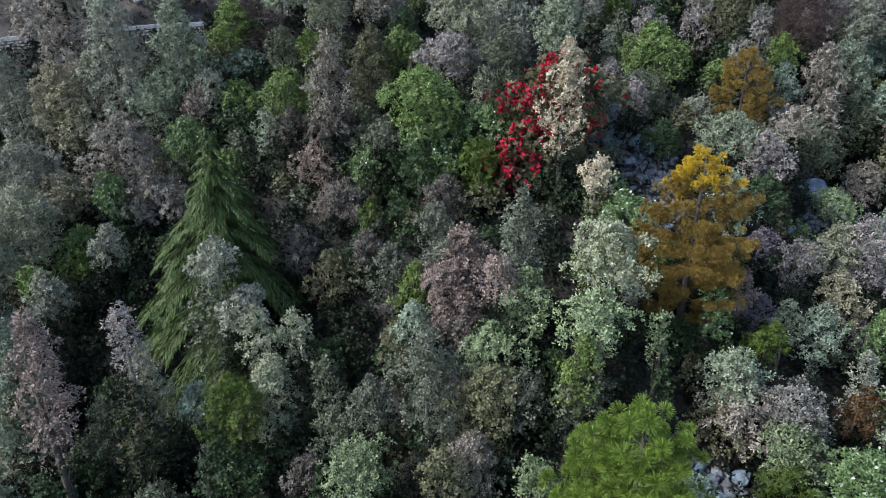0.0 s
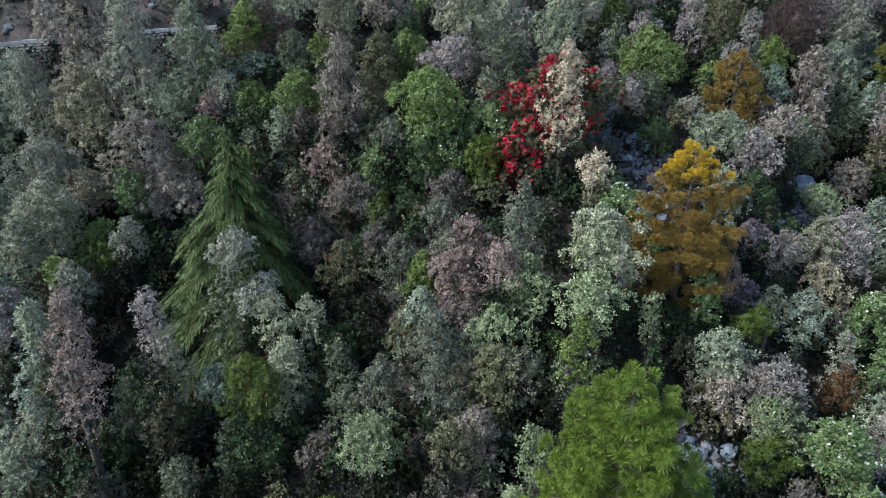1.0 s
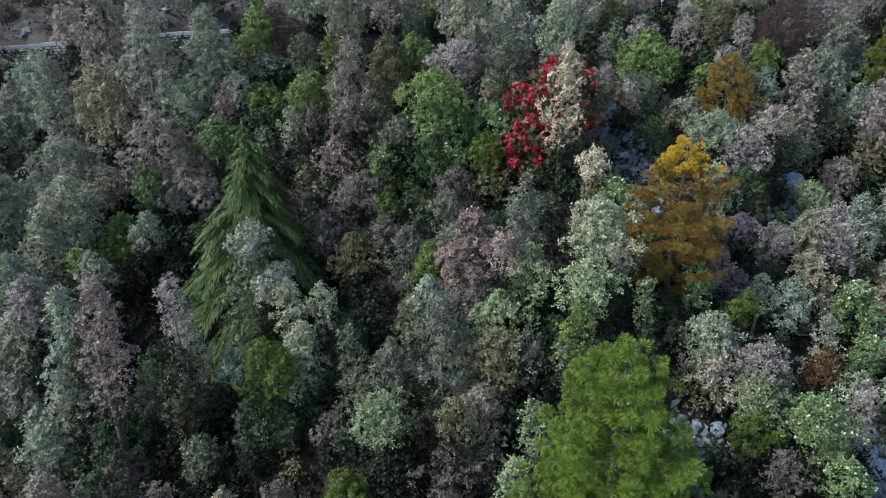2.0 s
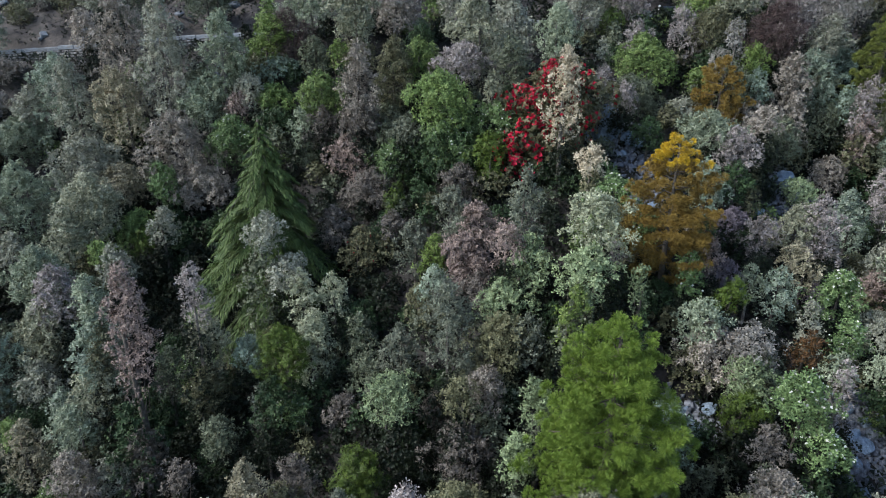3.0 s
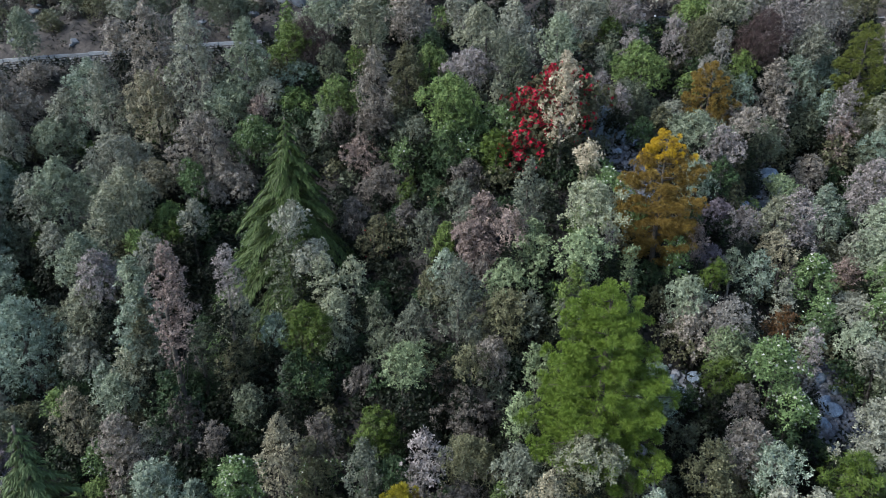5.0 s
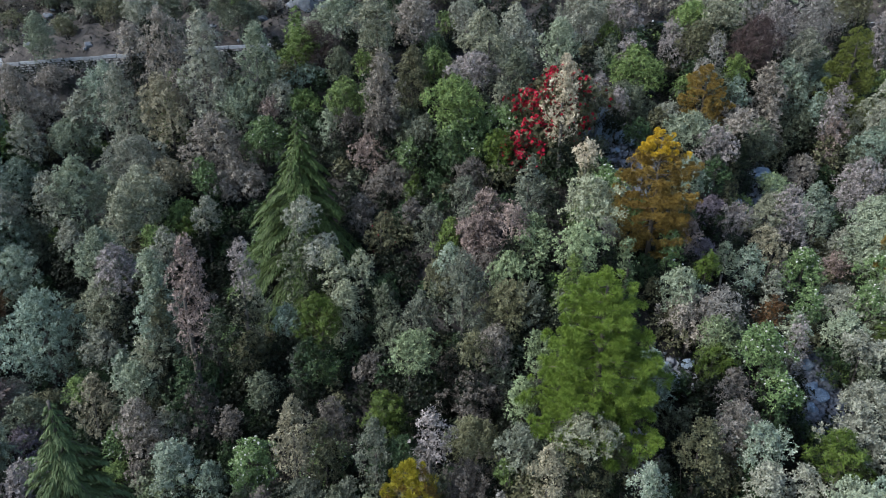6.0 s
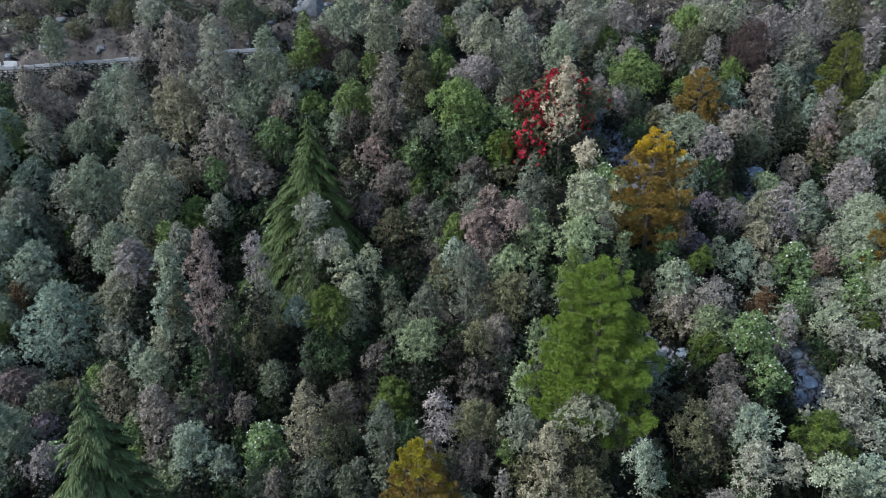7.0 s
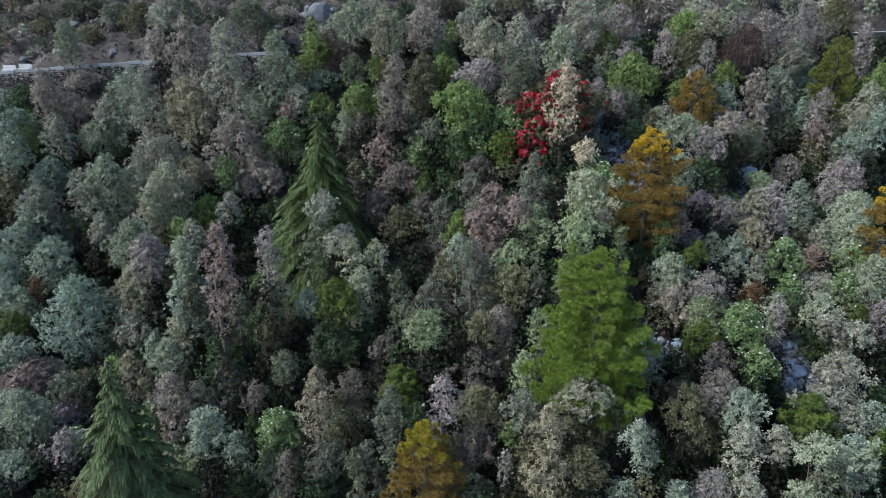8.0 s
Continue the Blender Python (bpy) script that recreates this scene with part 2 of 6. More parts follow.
BUMPS_X, BUMPS_Y, BUMP_WIDTH = [-75, -55, -35, -15, 5, 25, 45], [0, 18, 36, 54, 70], 14.0
PLANE = [-1.916, -0.002, 0.44]
BUMPS = [-0.01, -0.09, -1.66, -8.05, 0.88,
         0.09, 0.17, -0.03, -5.46, 2.49,
         0.87, 2.09, -6.46, -2.04, -1.91,
         0.02, -6.1, 1.72, -3.88, 10.38,
         2.24, -3.32, 8.77, -2.62, 0.18,
         2.71, 2.99, 0.21, 5.25, 4.39,
         0.56, 1.04, -3.9, -3.31, 0.64]
TRACK_FRONT, TRACK_BACK = 76.95, 80.2


def track_z(x):
    return 34.12 + np.where(x < -33, 0.080, 0.045) * (x + 33)


def slope_base(x, y):
    z = PLANE[0] + PLANE[1] * x + PLANE[2] * y
    for i, bx in enumerate(BUMPS_X):
        for j, by in enumerate(BUMPS_Y):
            z = z + BUMPS[i * len(BUMPS_Y) + j] * np.exp(-((x - bx) ** 2 + (y - by) ** 2) / (2 * BUMP_WIDTH ** 2))
    return z


def ground_height(x, y):
    """The hillside: a gully to one side, the track's bench along the top, a steep bank above it."""
    x, y = np.asarray(x, float), np.asarray(y, float)
    k = np.clip((y - 66) / 10.5, 0, 1)
    k = k * k * (3 - 2 * k)
    below = slope_base(x, np.minimum(y, 77)) * (1 - k) + (track_z(x) - 1.1) * k
    up = np.maximum(y - TRACK_BACK, 0)
    return np.where(y < TRACK_FRONT, below, track_z(x) + 0.42 * up + 0.9 * np.clip(up / 1.5, 0, 1))


def rolling(x, y):
    """Small swells and hollows of the soil; none on the track."""
    z = 0.35 * np.sin(x * 0.31 + 1.3 * np.sin(y * 0.17)) + 0.28 * np.sin(0.83 * x + 0.4 * y) * np.sin(0.71 * y - 0.3 * x)
    z = z + 0.12 * np.sin(2.3 * x + 1.1 * np.sin(1.9 * y)) * np.cos(2.1 * y - 0.6 * x) + 0.05 * np.sin(5.1 * x + y) * np.sin(4.3 * y)
    z = z + np.where(y > 80.3, np.clip((y - 80.3) / 2.5, 0, 1) * (0.5 * np.sin(1.1 * x + 2.0 * np.sin(0.6 * y)) + 0.45 * np.abs(np.sin(0.9 * y + 0.25 * x)) - 0.3), 0.0)
    return np.where((y > 76.9) & (y < 80.3), 0.0, z)


def build_ground():
    xs = np.concatenate([np.linspace(-400, -100, 16), np.arange(-96, 84, 0.9), np.linspace(90, 400, 16)])
    ys = np.concatenate([np.linspace(-160, -20, 12), np.arange(-16, 76.5, 0.9), [76.94, 76.96, 78, 79, 80.2], np.arange(80.8, 112, 0.9), np.linspace(114, 420, 18)])
    gx, gy = np.meshgrid(xs, ys)
    gz = ground_height(gx, gy)
    flat = np.stack([gx, gy, gz + rolling(gx, gy)], 2).reshape(-1, 3)
    nx = len(xs)
    faces = [(j * nx + i, j * nx + i + 1, (j + 1) * nx + i + 1, (j + 1) * nx + i) for j in range(len(ys) - 1) for i in range(nx - 1)]
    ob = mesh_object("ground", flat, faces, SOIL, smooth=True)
    return tagged(ob, "brown leaf-littered soil of a wooded hillside, darkened for tree shade", "ground", kind="structure")


build_ground()


def at_ground(x, y):
    return float(ground_height(x, y) + rolling(x, y))


def all_at_ground(x, y):
    return ground_height(x, y) + rolling(x, y)

# ---------------------------------------------------------------- plants

# open scree on the slope: x, y, radius
SCREE = [(15.0, 51.0, 2.6), (16.0, 46.5, 2.4), (15.5, 42.0, 2.0), (31.5, 48.0, 2.8), (29.0, 44.5, 1.8), (25.5, 24.5, 2.2), (26.5, 27.0, 1.8), (14.6, 15.2, 1.6), (11.5, 20.5, 1.6), (26.5, 27.6, 1.6), (25.4, 24.7, 1.8), (23.1, 22.7, 1.4), (18.1, 20.3, 1.2), (15.5, 18.8, 1.3), (14, 26.1, 1.2), (15.4, 25.5, 1.2)]


def bent_trunk(rng, height, girth, parent, bark, reach=0.8):
    n = 6
    sway = rng.normal(0, 0.015 * height, 2) * (0.05 if reach > 0.9 else 1.0)
    pts = [(sway[0] * (k / n) ** 2, sway[1] * (k / n) ** 2, -0.5 + (reach * height + 0.5) * k / n) for k in range(n + 1)]
    part = mesh_object("trunk", *tube(pts, [girth * (1 - 0.8 * k / n) for k in range(n + 1)], 7), bark, parent, True)
    return pts, part


LABELS = {
    "pale": ("oak_tree", "grey-green leafy oak with pale whorled leaves on the slope", "tree"),
    "blue": ("oak_tree", "blue-grey leafed oak with pale downy leaves on the slope", "tree"),
    "bluegreen": ("oak_tree", "soft blue-green oak with a conical leafy crown", "tree"),
    "grey": ("oak_tree", "dull grey-green oak growing below the stone track", "tree"),
    "taupe": ("oak_tree", "brownish grey oak with dry dull winter leaves", "tree"),
    "pinkgrey": ("oak_tree", "lilac-grey oak with sparse pale leaf tips", "tree"),
    "pink": ("oak_tree", "pinkish brown oak with dry faded leaves", "tree"),
    "tan": ("oak_tree", "straw-brown oak with yellowing leaves on the slope", "tree"),
    "cream": ("oak_tree", "cream-coloured tree with fresh pale buff leaves", "tree"),
    "cream2": ("oak_tree", "pale yellowish green oak with upright leafy shoots", "tree"),
    "white": ("oak_tree", "silvery white leafed small oak with open twigs", "tree"),
    "olivepale": ("oak_tree", "tall pale olive oak with a long leafy crown", "tree"),
    "olive": ("oak_tree", "olive brown oak with a dense dull crown", "tree"),
    "mid": ("oak_tree", "dark grey-green oak standing among paler oaks", "tree"),
    "greenpale": ("oak_tree", "pale green oak with fresh spring leaves", "tree"),
    "lime": ("shrub", "yellow-green leafy tree with fresh shoots", "shrub"),
    "bright": ("shrub", "bright green leafy shrub between grey oaks", "shrub"),
    "hedge": ("shrub", "yellowish green feathery young conifer shrub", "shrub"),
    "dark": ("shrub", "dark green leafy shrub under the oaks", "shrub"),
    "flower": ("flowering_shrub", "green shrub dotted with small white flower heads", "shrub"),
    "bare": ("bare_tree", "leafless purplish brown twiggy tree", "tree"),
    "under": ("shrub", "shade-painted near-black shrub under the oaks", "shrub"),
    "rhodo": ("rhododendron_tree", "olive brown rhododendron with a few red blossoms", "tree"),
    "shaded_taupe": ("oak_tree", "dull brown-grey oak with dry dark leaves", "tree"),
    "sage": ("oak_tree", "muted sage green oak with dusty leaves", "tree"),
    "purple": ("shrub", "purplish grey twiggy shrub with thin leaves", "shrub"),
    "rust": ("shrub", "small rust-brown dry shrub among pale oaks", "shrub"),
}


def crown_clumps(rng, height, width, length):
    """Overlapping leafy lobes over an uneven egg or cone, with small spires on top: centres and radii."""
    base = height - length
    n = int(np.clip(9 + 2.3 * width * length ** 0.8, 12, 64))
    peak, fall = rng.uniform(0.3, 0.55), rng.uniform(1.7, 3.2)
    u = ((np.arange(n) + rng.uniform(0, 1, n)) / n) ** 0.9
    prof = np.where(u < peak, 0.7 + 0.3 * u / peak, 1 - (np.maximum(u - peak, 0) / (1.04 - peak)) ** fall)
    rad = np.clip(width * rng.uniform(0.095, 0.19, n), 0.2, 0.7) * (0.7 + 0.3 * prof)
    ring = np.maximum(0.5 * width * prof * rng.uniform(0.62, 1.32, n) - 0.75 * rad, 0)
    a = rng.uniform(0, 6.28) + np.arange(n) * 2.4 + rng.normal(0, 0.4, n)
    bend, squeeze, turn = rng.normal(0, 0.05, 2) * width, rng.uniform(0.82, 1.0), rng.uniform(0, 3.14)
    ox, oy = ring * np.cos(a), ring * squeeze * np.sin(a)
    ox, oy = ox * math.cos(turn) - oy * math.sin(turn), ox * math.sin(turn) + oy * math.cos(turn)
    cs = [np.stack([ox + bend[0] * u * 2, oy + bend[1] * u * 2, base + 0.5 * rad + u * (length - 1.4 * rad)], 1)]
    rs = [rad]
    k = 2 + int(width / 0.9)
    a = rng.uniform(0, 6.28) + np.arange(k) * 2.4
    out = width * rng.uniform(0.08, 0.3, k)
    r = np.clip(width * rng.uniform(0.05, 0.1, k), 0.14, 0.32)
    cs.append(np.stack([out * np.cos(a) + bend[0] * 2, out * np.sin(a) + bend[1] * 2, base + length * (1 - 1.1 * (out / width) ** 1.3 * rng.uniform(0.6, 1.3, k)) - r], 1))
    rs.append(r)
    cs.append(np.array([[bend[0] * 2, bend[1] * 2, base + length - 0.16], [bend[0], bend[1], base + 0.6 * length], [0, 0, base + 0.3 * length]]))
    rs.append(np.array([0.17, 0.27 * width, 0.31 * width]))
    return np.concatenate(cs), np.concatenate(rs)


def clump_points(rng, centres, radii, density, tuft=0.24, squash=0.85):
    """Places and outward ways of leaf whorls, gathered in shaggy tufts over the lobes, without those buried inside a neighbour."""
    at, way = [], []
    for c, r in zip(centres, radii):
        n = int(density * 12.6 * r * r) + 6
        m = int(2.2 * r * r / (tuft * tuft)) + 4
        head = unit(rng.normal(size=(m, 3)) + (0, 0, 0.3))
        lift = r * rng.uniform(0.68, 1.3, m)
        pick = rng.integers(0, m, n)
        spread = rng.normal(0, 0.36 * tuft, (n, 3)) * (1, 1, 1.25)
        at.append(c + (head[pick] * lift[pick][:, None]) * (1, 1, squash) + spread)
        way.append(unit(head[pick] + 0.7 * spread / tuft))
    at, way = np.concatenate(at), np.concatenate(way)
    near = np.linalg.norm(at[:, None] - centres[None], axis=2) / radii[None]
    low, high = at[:, 2].min(), at[:, 2].max()
    keep = (near.min(1) > 0.6) & (rng.random(len(at)) < 0.3 + 1.1 * (at[:, 2] - low) / (high - low + 0.1))
    keep &= (way[:, 1] < 0.3) | (way[:, 2] > 0.45) | (rng.random(len(at)) < 0.28)
    return at[keep], way[keep]


GROVE = {}
LUSH = {"white": 0.7, "cream": 1.3, "pinkgrey": 0.8, "purple": 0.7, "under": 0.6, "dark": 0.8}
# growth below each crown, mostly near-black so its colour paints the shade there
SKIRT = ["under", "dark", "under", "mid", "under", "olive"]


def young(seed, kind, x, y, top, width):
    """One more small tree of the dense young growth that is too crowded to tell apart."""
    rng = np.random.default_rng(seed)
    height = max(top - at_ground(x, y), 1.2)
    far = y > 48
    c, r = crown_clumps(rng, height, width, height * 0.9)
    at, way = clump_points(rng, c + (x, y, at_ground(x, y)), r, 4.9 if far else 6.3)
    GROVE.setdefault(kind, []).append(rosettes(rng, at, unit(way + (0, 0, 0.4) + 0.28 * rng.normal(size=way.shape)), 0.24 if far else 0.195, 3, (0.25, 0.95), 0.32, True))


def broadleaf(seed, kind, x, y, top, width, length=0.0):
    """An oak or a shrub: bent trunk, limbs into the lobes, and a crown of small leaf whorls."""
    rng = np.random.default_rng(seed)
    leaf = 0.145 + 0.0009 * y
    density, leaves = LUSH.get(kind, 1.0) * 0.72 / leaf ** 2, 3
    name, label, category = LABELS[kind]
    height = max(top - at_ground(x, y), 1.3)
    length = min(1.15 * length if length else 0.88 * height, height - 0.1)
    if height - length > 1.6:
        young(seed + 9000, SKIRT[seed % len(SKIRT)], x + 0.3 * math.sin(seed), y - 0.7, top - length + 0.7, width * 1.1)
    thing = tagged(anchor(name, x, y, at_ground(x, y)), label, category, "plants on the hillside")
    bark = BARK_PALE if kind in ("white", "cream", "pinkgrey", "pale") else BARK
    pts, _ = bent_trunk(rng, height, 0.035 * height ** 0.8 + 0.03, thing, bark)
    c, r = crown_clumps(rng, height, width, length)
    order = np.argsort(-r)[: 4 if height > 3 else 2]
    for k in order:
        foot = np.array(pts[2 + int(rng.integers(0, 3))])
        mid = 0.5 * (foot + c[k]) + (0, 0, -0.12 * height)
        mesh_object("limb", *tube([foot, mid, c[k]], [0.02 * height ** 0.7 + 0.012, 0.02, 0.008], 5), bark, thing, True)
    at, way = clump_points(rng, c, r, density, 0.18 + 0.0012 * y)
    axis = unit(1.0 * way + (0, 0, 0.4) + 0.28 * rng.normal(size=way.shape))
    if kind == "bare":
        some = rng.random(len(at)) < 0.9
        verts = rosettes(rng, at[some], axis[some], 0.42, 4, (0.5, 1.2), 0.03)
    elif kind == "hedge":
        some = rng.random(len(at)) < 0.55
        verts = rosettes(rng, at[some], axis[some], 0.24, 6, (0.1, 0.8), 0.1)
    else:
        verts = rosettes(rng, at, axis, leaf, leaves, (0.3, 1.05), 0.22, True)
    crown = sheet_object("crown", *verts, LEAF[kind], thing)
    if kind == "flower":
        top = at[(way[:, 2] > -0.1)]
        pick = rng.random(len(top)) < 0.085
        bloom = rosettes(rng, top[pick] + unit(way[way[:, 2] > -0.1][pick]) * 0.1, unit(rng.normal(0, 0.4, (pick.sum(), 3)) + (0, -0.3, 1)), 0.095, 5, (0.2, 0.8), 0.42)
        if pick.any():
            tagged(sheet_object("blossom", *bloom, LEAF["white_blossom"], crown, "small white flower heads"), kind="stuff")
    if kind == "rhodo":
        pick = rng.random(len(at)) < 0.01
        bloom = rosettes(rng, at[pick] + 0.1 * way[pick], way[pick], 0.1, 6, (0.0, 1.0), 0.4)
        tagged(sheet_object("blossom", *bloom, LEAF["red_blossom"], crown, "scattered trusses of red blossom"), kind="stuff")
    return thing


def build_grove():
    for kind, some in GROVE.items():
        ob = sheet_object("young_growth", *joined(some), LEAF[kind])
        tagged(ob, "crowded " + LABELS[kind][1].split(" with ")[0] + " saplings between the trees", "saplings", kind="stuff")


def pine(seed, label, foliage, x, y, top, radius, base=0.22, top_foliage=None, tuft=0.36, round_=0.75, taper=2.6, thick=1.0, low=0.6, needle=0.011):
    """A pine: straight trunk, upswept boughs, and round tufts of needles at their ends."""
    rng = np.random.default_rng(seed)
    height = top - at_ground(x, y)
    thing = tagged(anchor("pine_tree", x, y, at_ground(x, y)), label, "tree", "conifers on the hillside")
    bent_trunk(rng, height, 0.018 * height + 0.05, thing, BARK, 0.97)
    tips, tipway = [], []
    n = int(7.5 * height * (1 - base))
    for k in range(n):
        u = (k + 0.5) / n
        z = height * (base + (0.975 - base) * u)
        shape = min(1.0, low + 1.8 * u) * (1 - u ** taper) ** round_
        reach = radius * shape * rng.uniform(0.62, 1.14) + 0.12
        a = 2.4 * k + rng.normal(0, 0.3)
        d = np.array([math.cos(a), math.sin(a), 0])
        side = np.array([-d[1], d[0], 0])
        rise = reach * rng.uniform(0.02, 0.3) + 0.25 * u
        foot, mid, end = np.array([0, 0, z]), d * reach * 0.55 + (0, 0, z + 0.1 * rise), d * reach + (0, 0, z + rise)
        if k % 2 == 0:
            mesh_object("bough", *tube([foot, mid, end], [0.05, 0.03, 0.012], 5), BARK, thing, True)
        m = max(2, int(reach * 2.6 * thick))
        for j in range(m):
            s = 1.0 - 0.7 * (j / m) ** 1.2
            q = foot * (1 - s) ** 2 + 2 * mid * s * (1 - s) + end * s * s
            fan = rng.normal(0, 0.16) * reach * (0.5 if j == 0 else 1.0)
            tips.append(q + side * fan + rng.normal(0, 0.1, 3) * (1, 1, 0.8))
            tipway.append(unit(d + 0.4 * side * np.sign(fan) + (0, 0, 1.0)))
    tips.append(np.array([0, 0, height]))
    tipway.append(np.array([0, 0, 1.0]))
    tips, tipway = np.array(tips), np.array(tipway)
    rise = tips[:, 2] / height

    def needles(places, ways):
        many = 190
        size = np.repeat(tuft * rng.uniform(0.65, 1.25, len(places)), many)
        c = np.repeat(places, many, 0)
        d = unit(rng.normal(size=c.shape) + 0.75 * np.repeat(ways, many, 0))
        side = unit(np.cross(d, rng.normal(size=c.shape))) * needle
        e = c + d * (size * rng.uniform(0.75, 1.1, len(c)))[:, None]
        verts = np.stack([c + d * 0.05, e - side, e + side], 1).reshape(-1, 3)
        return verts, np.arange(len(verts)).reshape(-1, 3)

    if top_foliage:
        gold = rise + rng.normal(0, 0.05, len(rise)) + 0.02 * (np.hypot(tips[:, 0], tips[:, 1]) / radius) > 0.86
        sheet_object("needles", *needles(tips[gold], tipway[gold]), LEAF[top_foliage], thing, "golden yellow needles at the top")
        tips, tipway = tips[~gold], tipway[~gold]
    sheet_object("needles", *needles(tips, tipway), LEAF[foliage], thing)
    return thing


def cedar(seed, label, foliage, x, y, top, radius):
    """A young cedar: a narrow cone of boughs that arch out and droop, hung with feathery sprays."""
    rng = np.random.default_rng(seed)
    height = top - at_ground(x, y)
    thing = tagged(anchor("cedar_tree", x, y, at_ground(x, y)), label, "tree", "conifers on the hillside")
    bent_trunk(rng, height, 0.018 * height + 0.05, thing, BARK, 0.99)
    spray = []
    n = int(9 * height)
    for k in range(n):
        u = (k + 0.5) / n
        z = height * (0.06 + 0.93 * u)
        reach = radius * (1 - u ** 1.25) ** 0.9 * rng.uniform(0.55, 1.15) + 0.12
        a = 2.4 * k + rng.normal(0, 0.2)
        d = np.array([math.cos(a), math.sin(a), 0.0])
        side = np.array([-d[1], d[0], 0.0])
        foot = np.array([0, 0, z])
        mid, end = foot + d * reach * 0.55 + (0, 0, 0.12 * reach), foot + d * reach + (0, 0, -0.38 * reach)
        if k % 4 == 0:
            mesh_object("bough", *tube([foot, mid, end], [0.045, 0.025, 0.008], 5), BARK, thing, True)
        m = int(30 + 140 * reach)
        s = rng.uniform(0.12, 1.02, m)
        q = foot * ((1 - s) ** 2)[:, None] + 2 * mid * (s * (1 - s))[:, None] + end * (s * s)[:, None]
        sgn = rng.choice([-1.0, 1.0], m)[:, None]
        ln = (rng.uniform(0.3, 0.85, m) * (0.4 + 0.7 * (1 - u)))[:, None]
        way = unit(d * 0.7 + side * sgn * rng.uniform(0.1, 0.8, (m, 1)) + (0, 0, -0.85) + rng.normal(0, 0.16, (m, 3)))
        q = q + side * sgn * rng.uniform(0, 0.16, (m, 1)) * reach
        w = unit(np.cross(way, rng.normal(size=(m, 3)) * 0.3 + (0, 0, 1))) * 0.028
        spray.append(np.stack([q - w * 0.4, q + way * ln * 0.45 - w, q + way * ln + (0, 0, -0.05), q + way * ln * 0.45 + w], 1))
    sheet_object("foliage", *loose(np.concatenate(spray)), LEAF[foliage], thing)
    return thing


def rhododendron(seed, x, y, top, width):
    """The red-flowering tree: dark leathery leaves, and big trusses of red blossom."""
    rng = np.random.default_rng(seed)
    height = top - at_ground(x, y)
    thing = tagged(anchor("rhododendron_tree", x, y, at_ground(x, y)), "rhododendron tree covered in deep red blossom", "tree")
    pts, _ = bent_trunk(rng, height, 0.16, thing, BARK_PALE)
    c, r = crown_clumps(rng, height, width, height * 0.85)
    for k in np.argsort(-r)[:7]:
        foot = np.array(pts[1 + int(rng.integers(0, 4))])
        mesh_object("limb", *tube([foot, 0.5 * (foot + c[k]) + (0, 0, -0.5), c[k]], [0.09, 0.05, 0.02], 5), BARK_PALE, thing, True)
    at, way = clump_points(rng, c, r, 10.0)
    crown = sheet_object("crown", *rosettes(rng, at, unit(way + (0, 0, 0.3)), 0.28, 5, (0.1, 0.7)), LEAF["rhodo"], thing)
    weight = np.clip(0.5 - 0.25 * way[:, 0] - 0.12 * at[:, 0] - 0.25 * way[:, 1], 0.05, 1)
    drift = np.array([noise.noise(Vector(p * 0.9)) for p in at])
    pick = rng.random(len(at)) < 0.75 * weight * np.clip(0.6 + 1.5 * drift, 0.04, 1.3)
    heads = at[pick] + way[pick] * 0.16
    petals = joined([rosettes(rng, heads, unit(way[pick] + 0.6 * rng.normal(size=heads.shape)), 0.19, 6, (0.0, 1.0), 0.4) for _ in range(2)])
    tagged(sheet_object("blossom", *petals, LEAF["red_blossom"], crown, "trusses of deep red blossom"), kind="stuff")
    return thing


# ---------------------------------------------------------------- stones and the track


def boulder(seed, name, x, y, z, sx, sy, sz, material, label, category="rock", turn=0.0, parent=None):
    rng = np.random.default_rng(seed)
    bm = bmesh.new()
    bmesh.ops.create_icosphere(bm, subdivisions=3, radius=1.0)
    cuts = [(unit(rng.normal(size=3)), rng.uniform(0.55, 0.85)) for _ in range(11)]
    off = rng.uniform(0, 50, 3)
    for v in bm.verts:
        p = np.array(v.co)
        for n, d in cuts:
            over = float(p @ n) - d
            if over > 0:
                p = p - n * over * 0.92
        p = p * (1 + 0.07 * noise.noise(Vector(p * 2.2 + off)) + 0.03 * noise.noise(Vector(p * 6 + off)))
        v.co = Vector((p[0] * sx, p[1] * sy, p[2] * sz))
    me = bpy.data.meshes.new(name)
    bm.to_mesh(me)
    bm.free()
    me.materials.append(material)
    ob = new(name, me)
    ob.location, ob.rotation_euler = (x, y, z), (0, 0, turn)
    if parent:
        ob.parent = parent
        return ob
    return tagged(ob, label, category)


# ---------------------------------------------------------------- the conifers and the red tree
pine(11, "tall pine with browning needles and a golden top", "brown_pine", 14.4, 33.6, 31.1, 3.7, 0.1, "gold_pine", 0.3, 0.75, 2.4, 1.9, 0.55, 0.009)
pine(12, "large fresh green pine with soft rounded needle tufts", "pine", 7.2, 18.0, 26.0, 3.9, 0.38, None, 0.37, 0.62, 2.0, 1.7, 0.9, 0.010)
pine(13, "small pine with dull orange-brown needles", "brown_pine", 23.9, 51.2, 34.4, 2.6, 0.15, None, 0.34, 0.75, 2.6, 1.0, 0.7)
pine(14, "broad olive green pine at the edge of the wood", "dark_pine", 41.2, 56.2, 38.0, 3.1, 0.12, None, 0.38, 0.6, 2.2, 1.0, 0.8)
pine(15, "young pine with orange and golden needles", "brown_pine", -4.0, 15.2, 14.6, 2.6, 0.3, "olive_gold", 0.36)
pine(16, "pine with orange-brown needles among grey oaks", "brown_pine", 34.6, 31.5, 28.4, 2.6, 0.3, "gold_pine", 0.34)
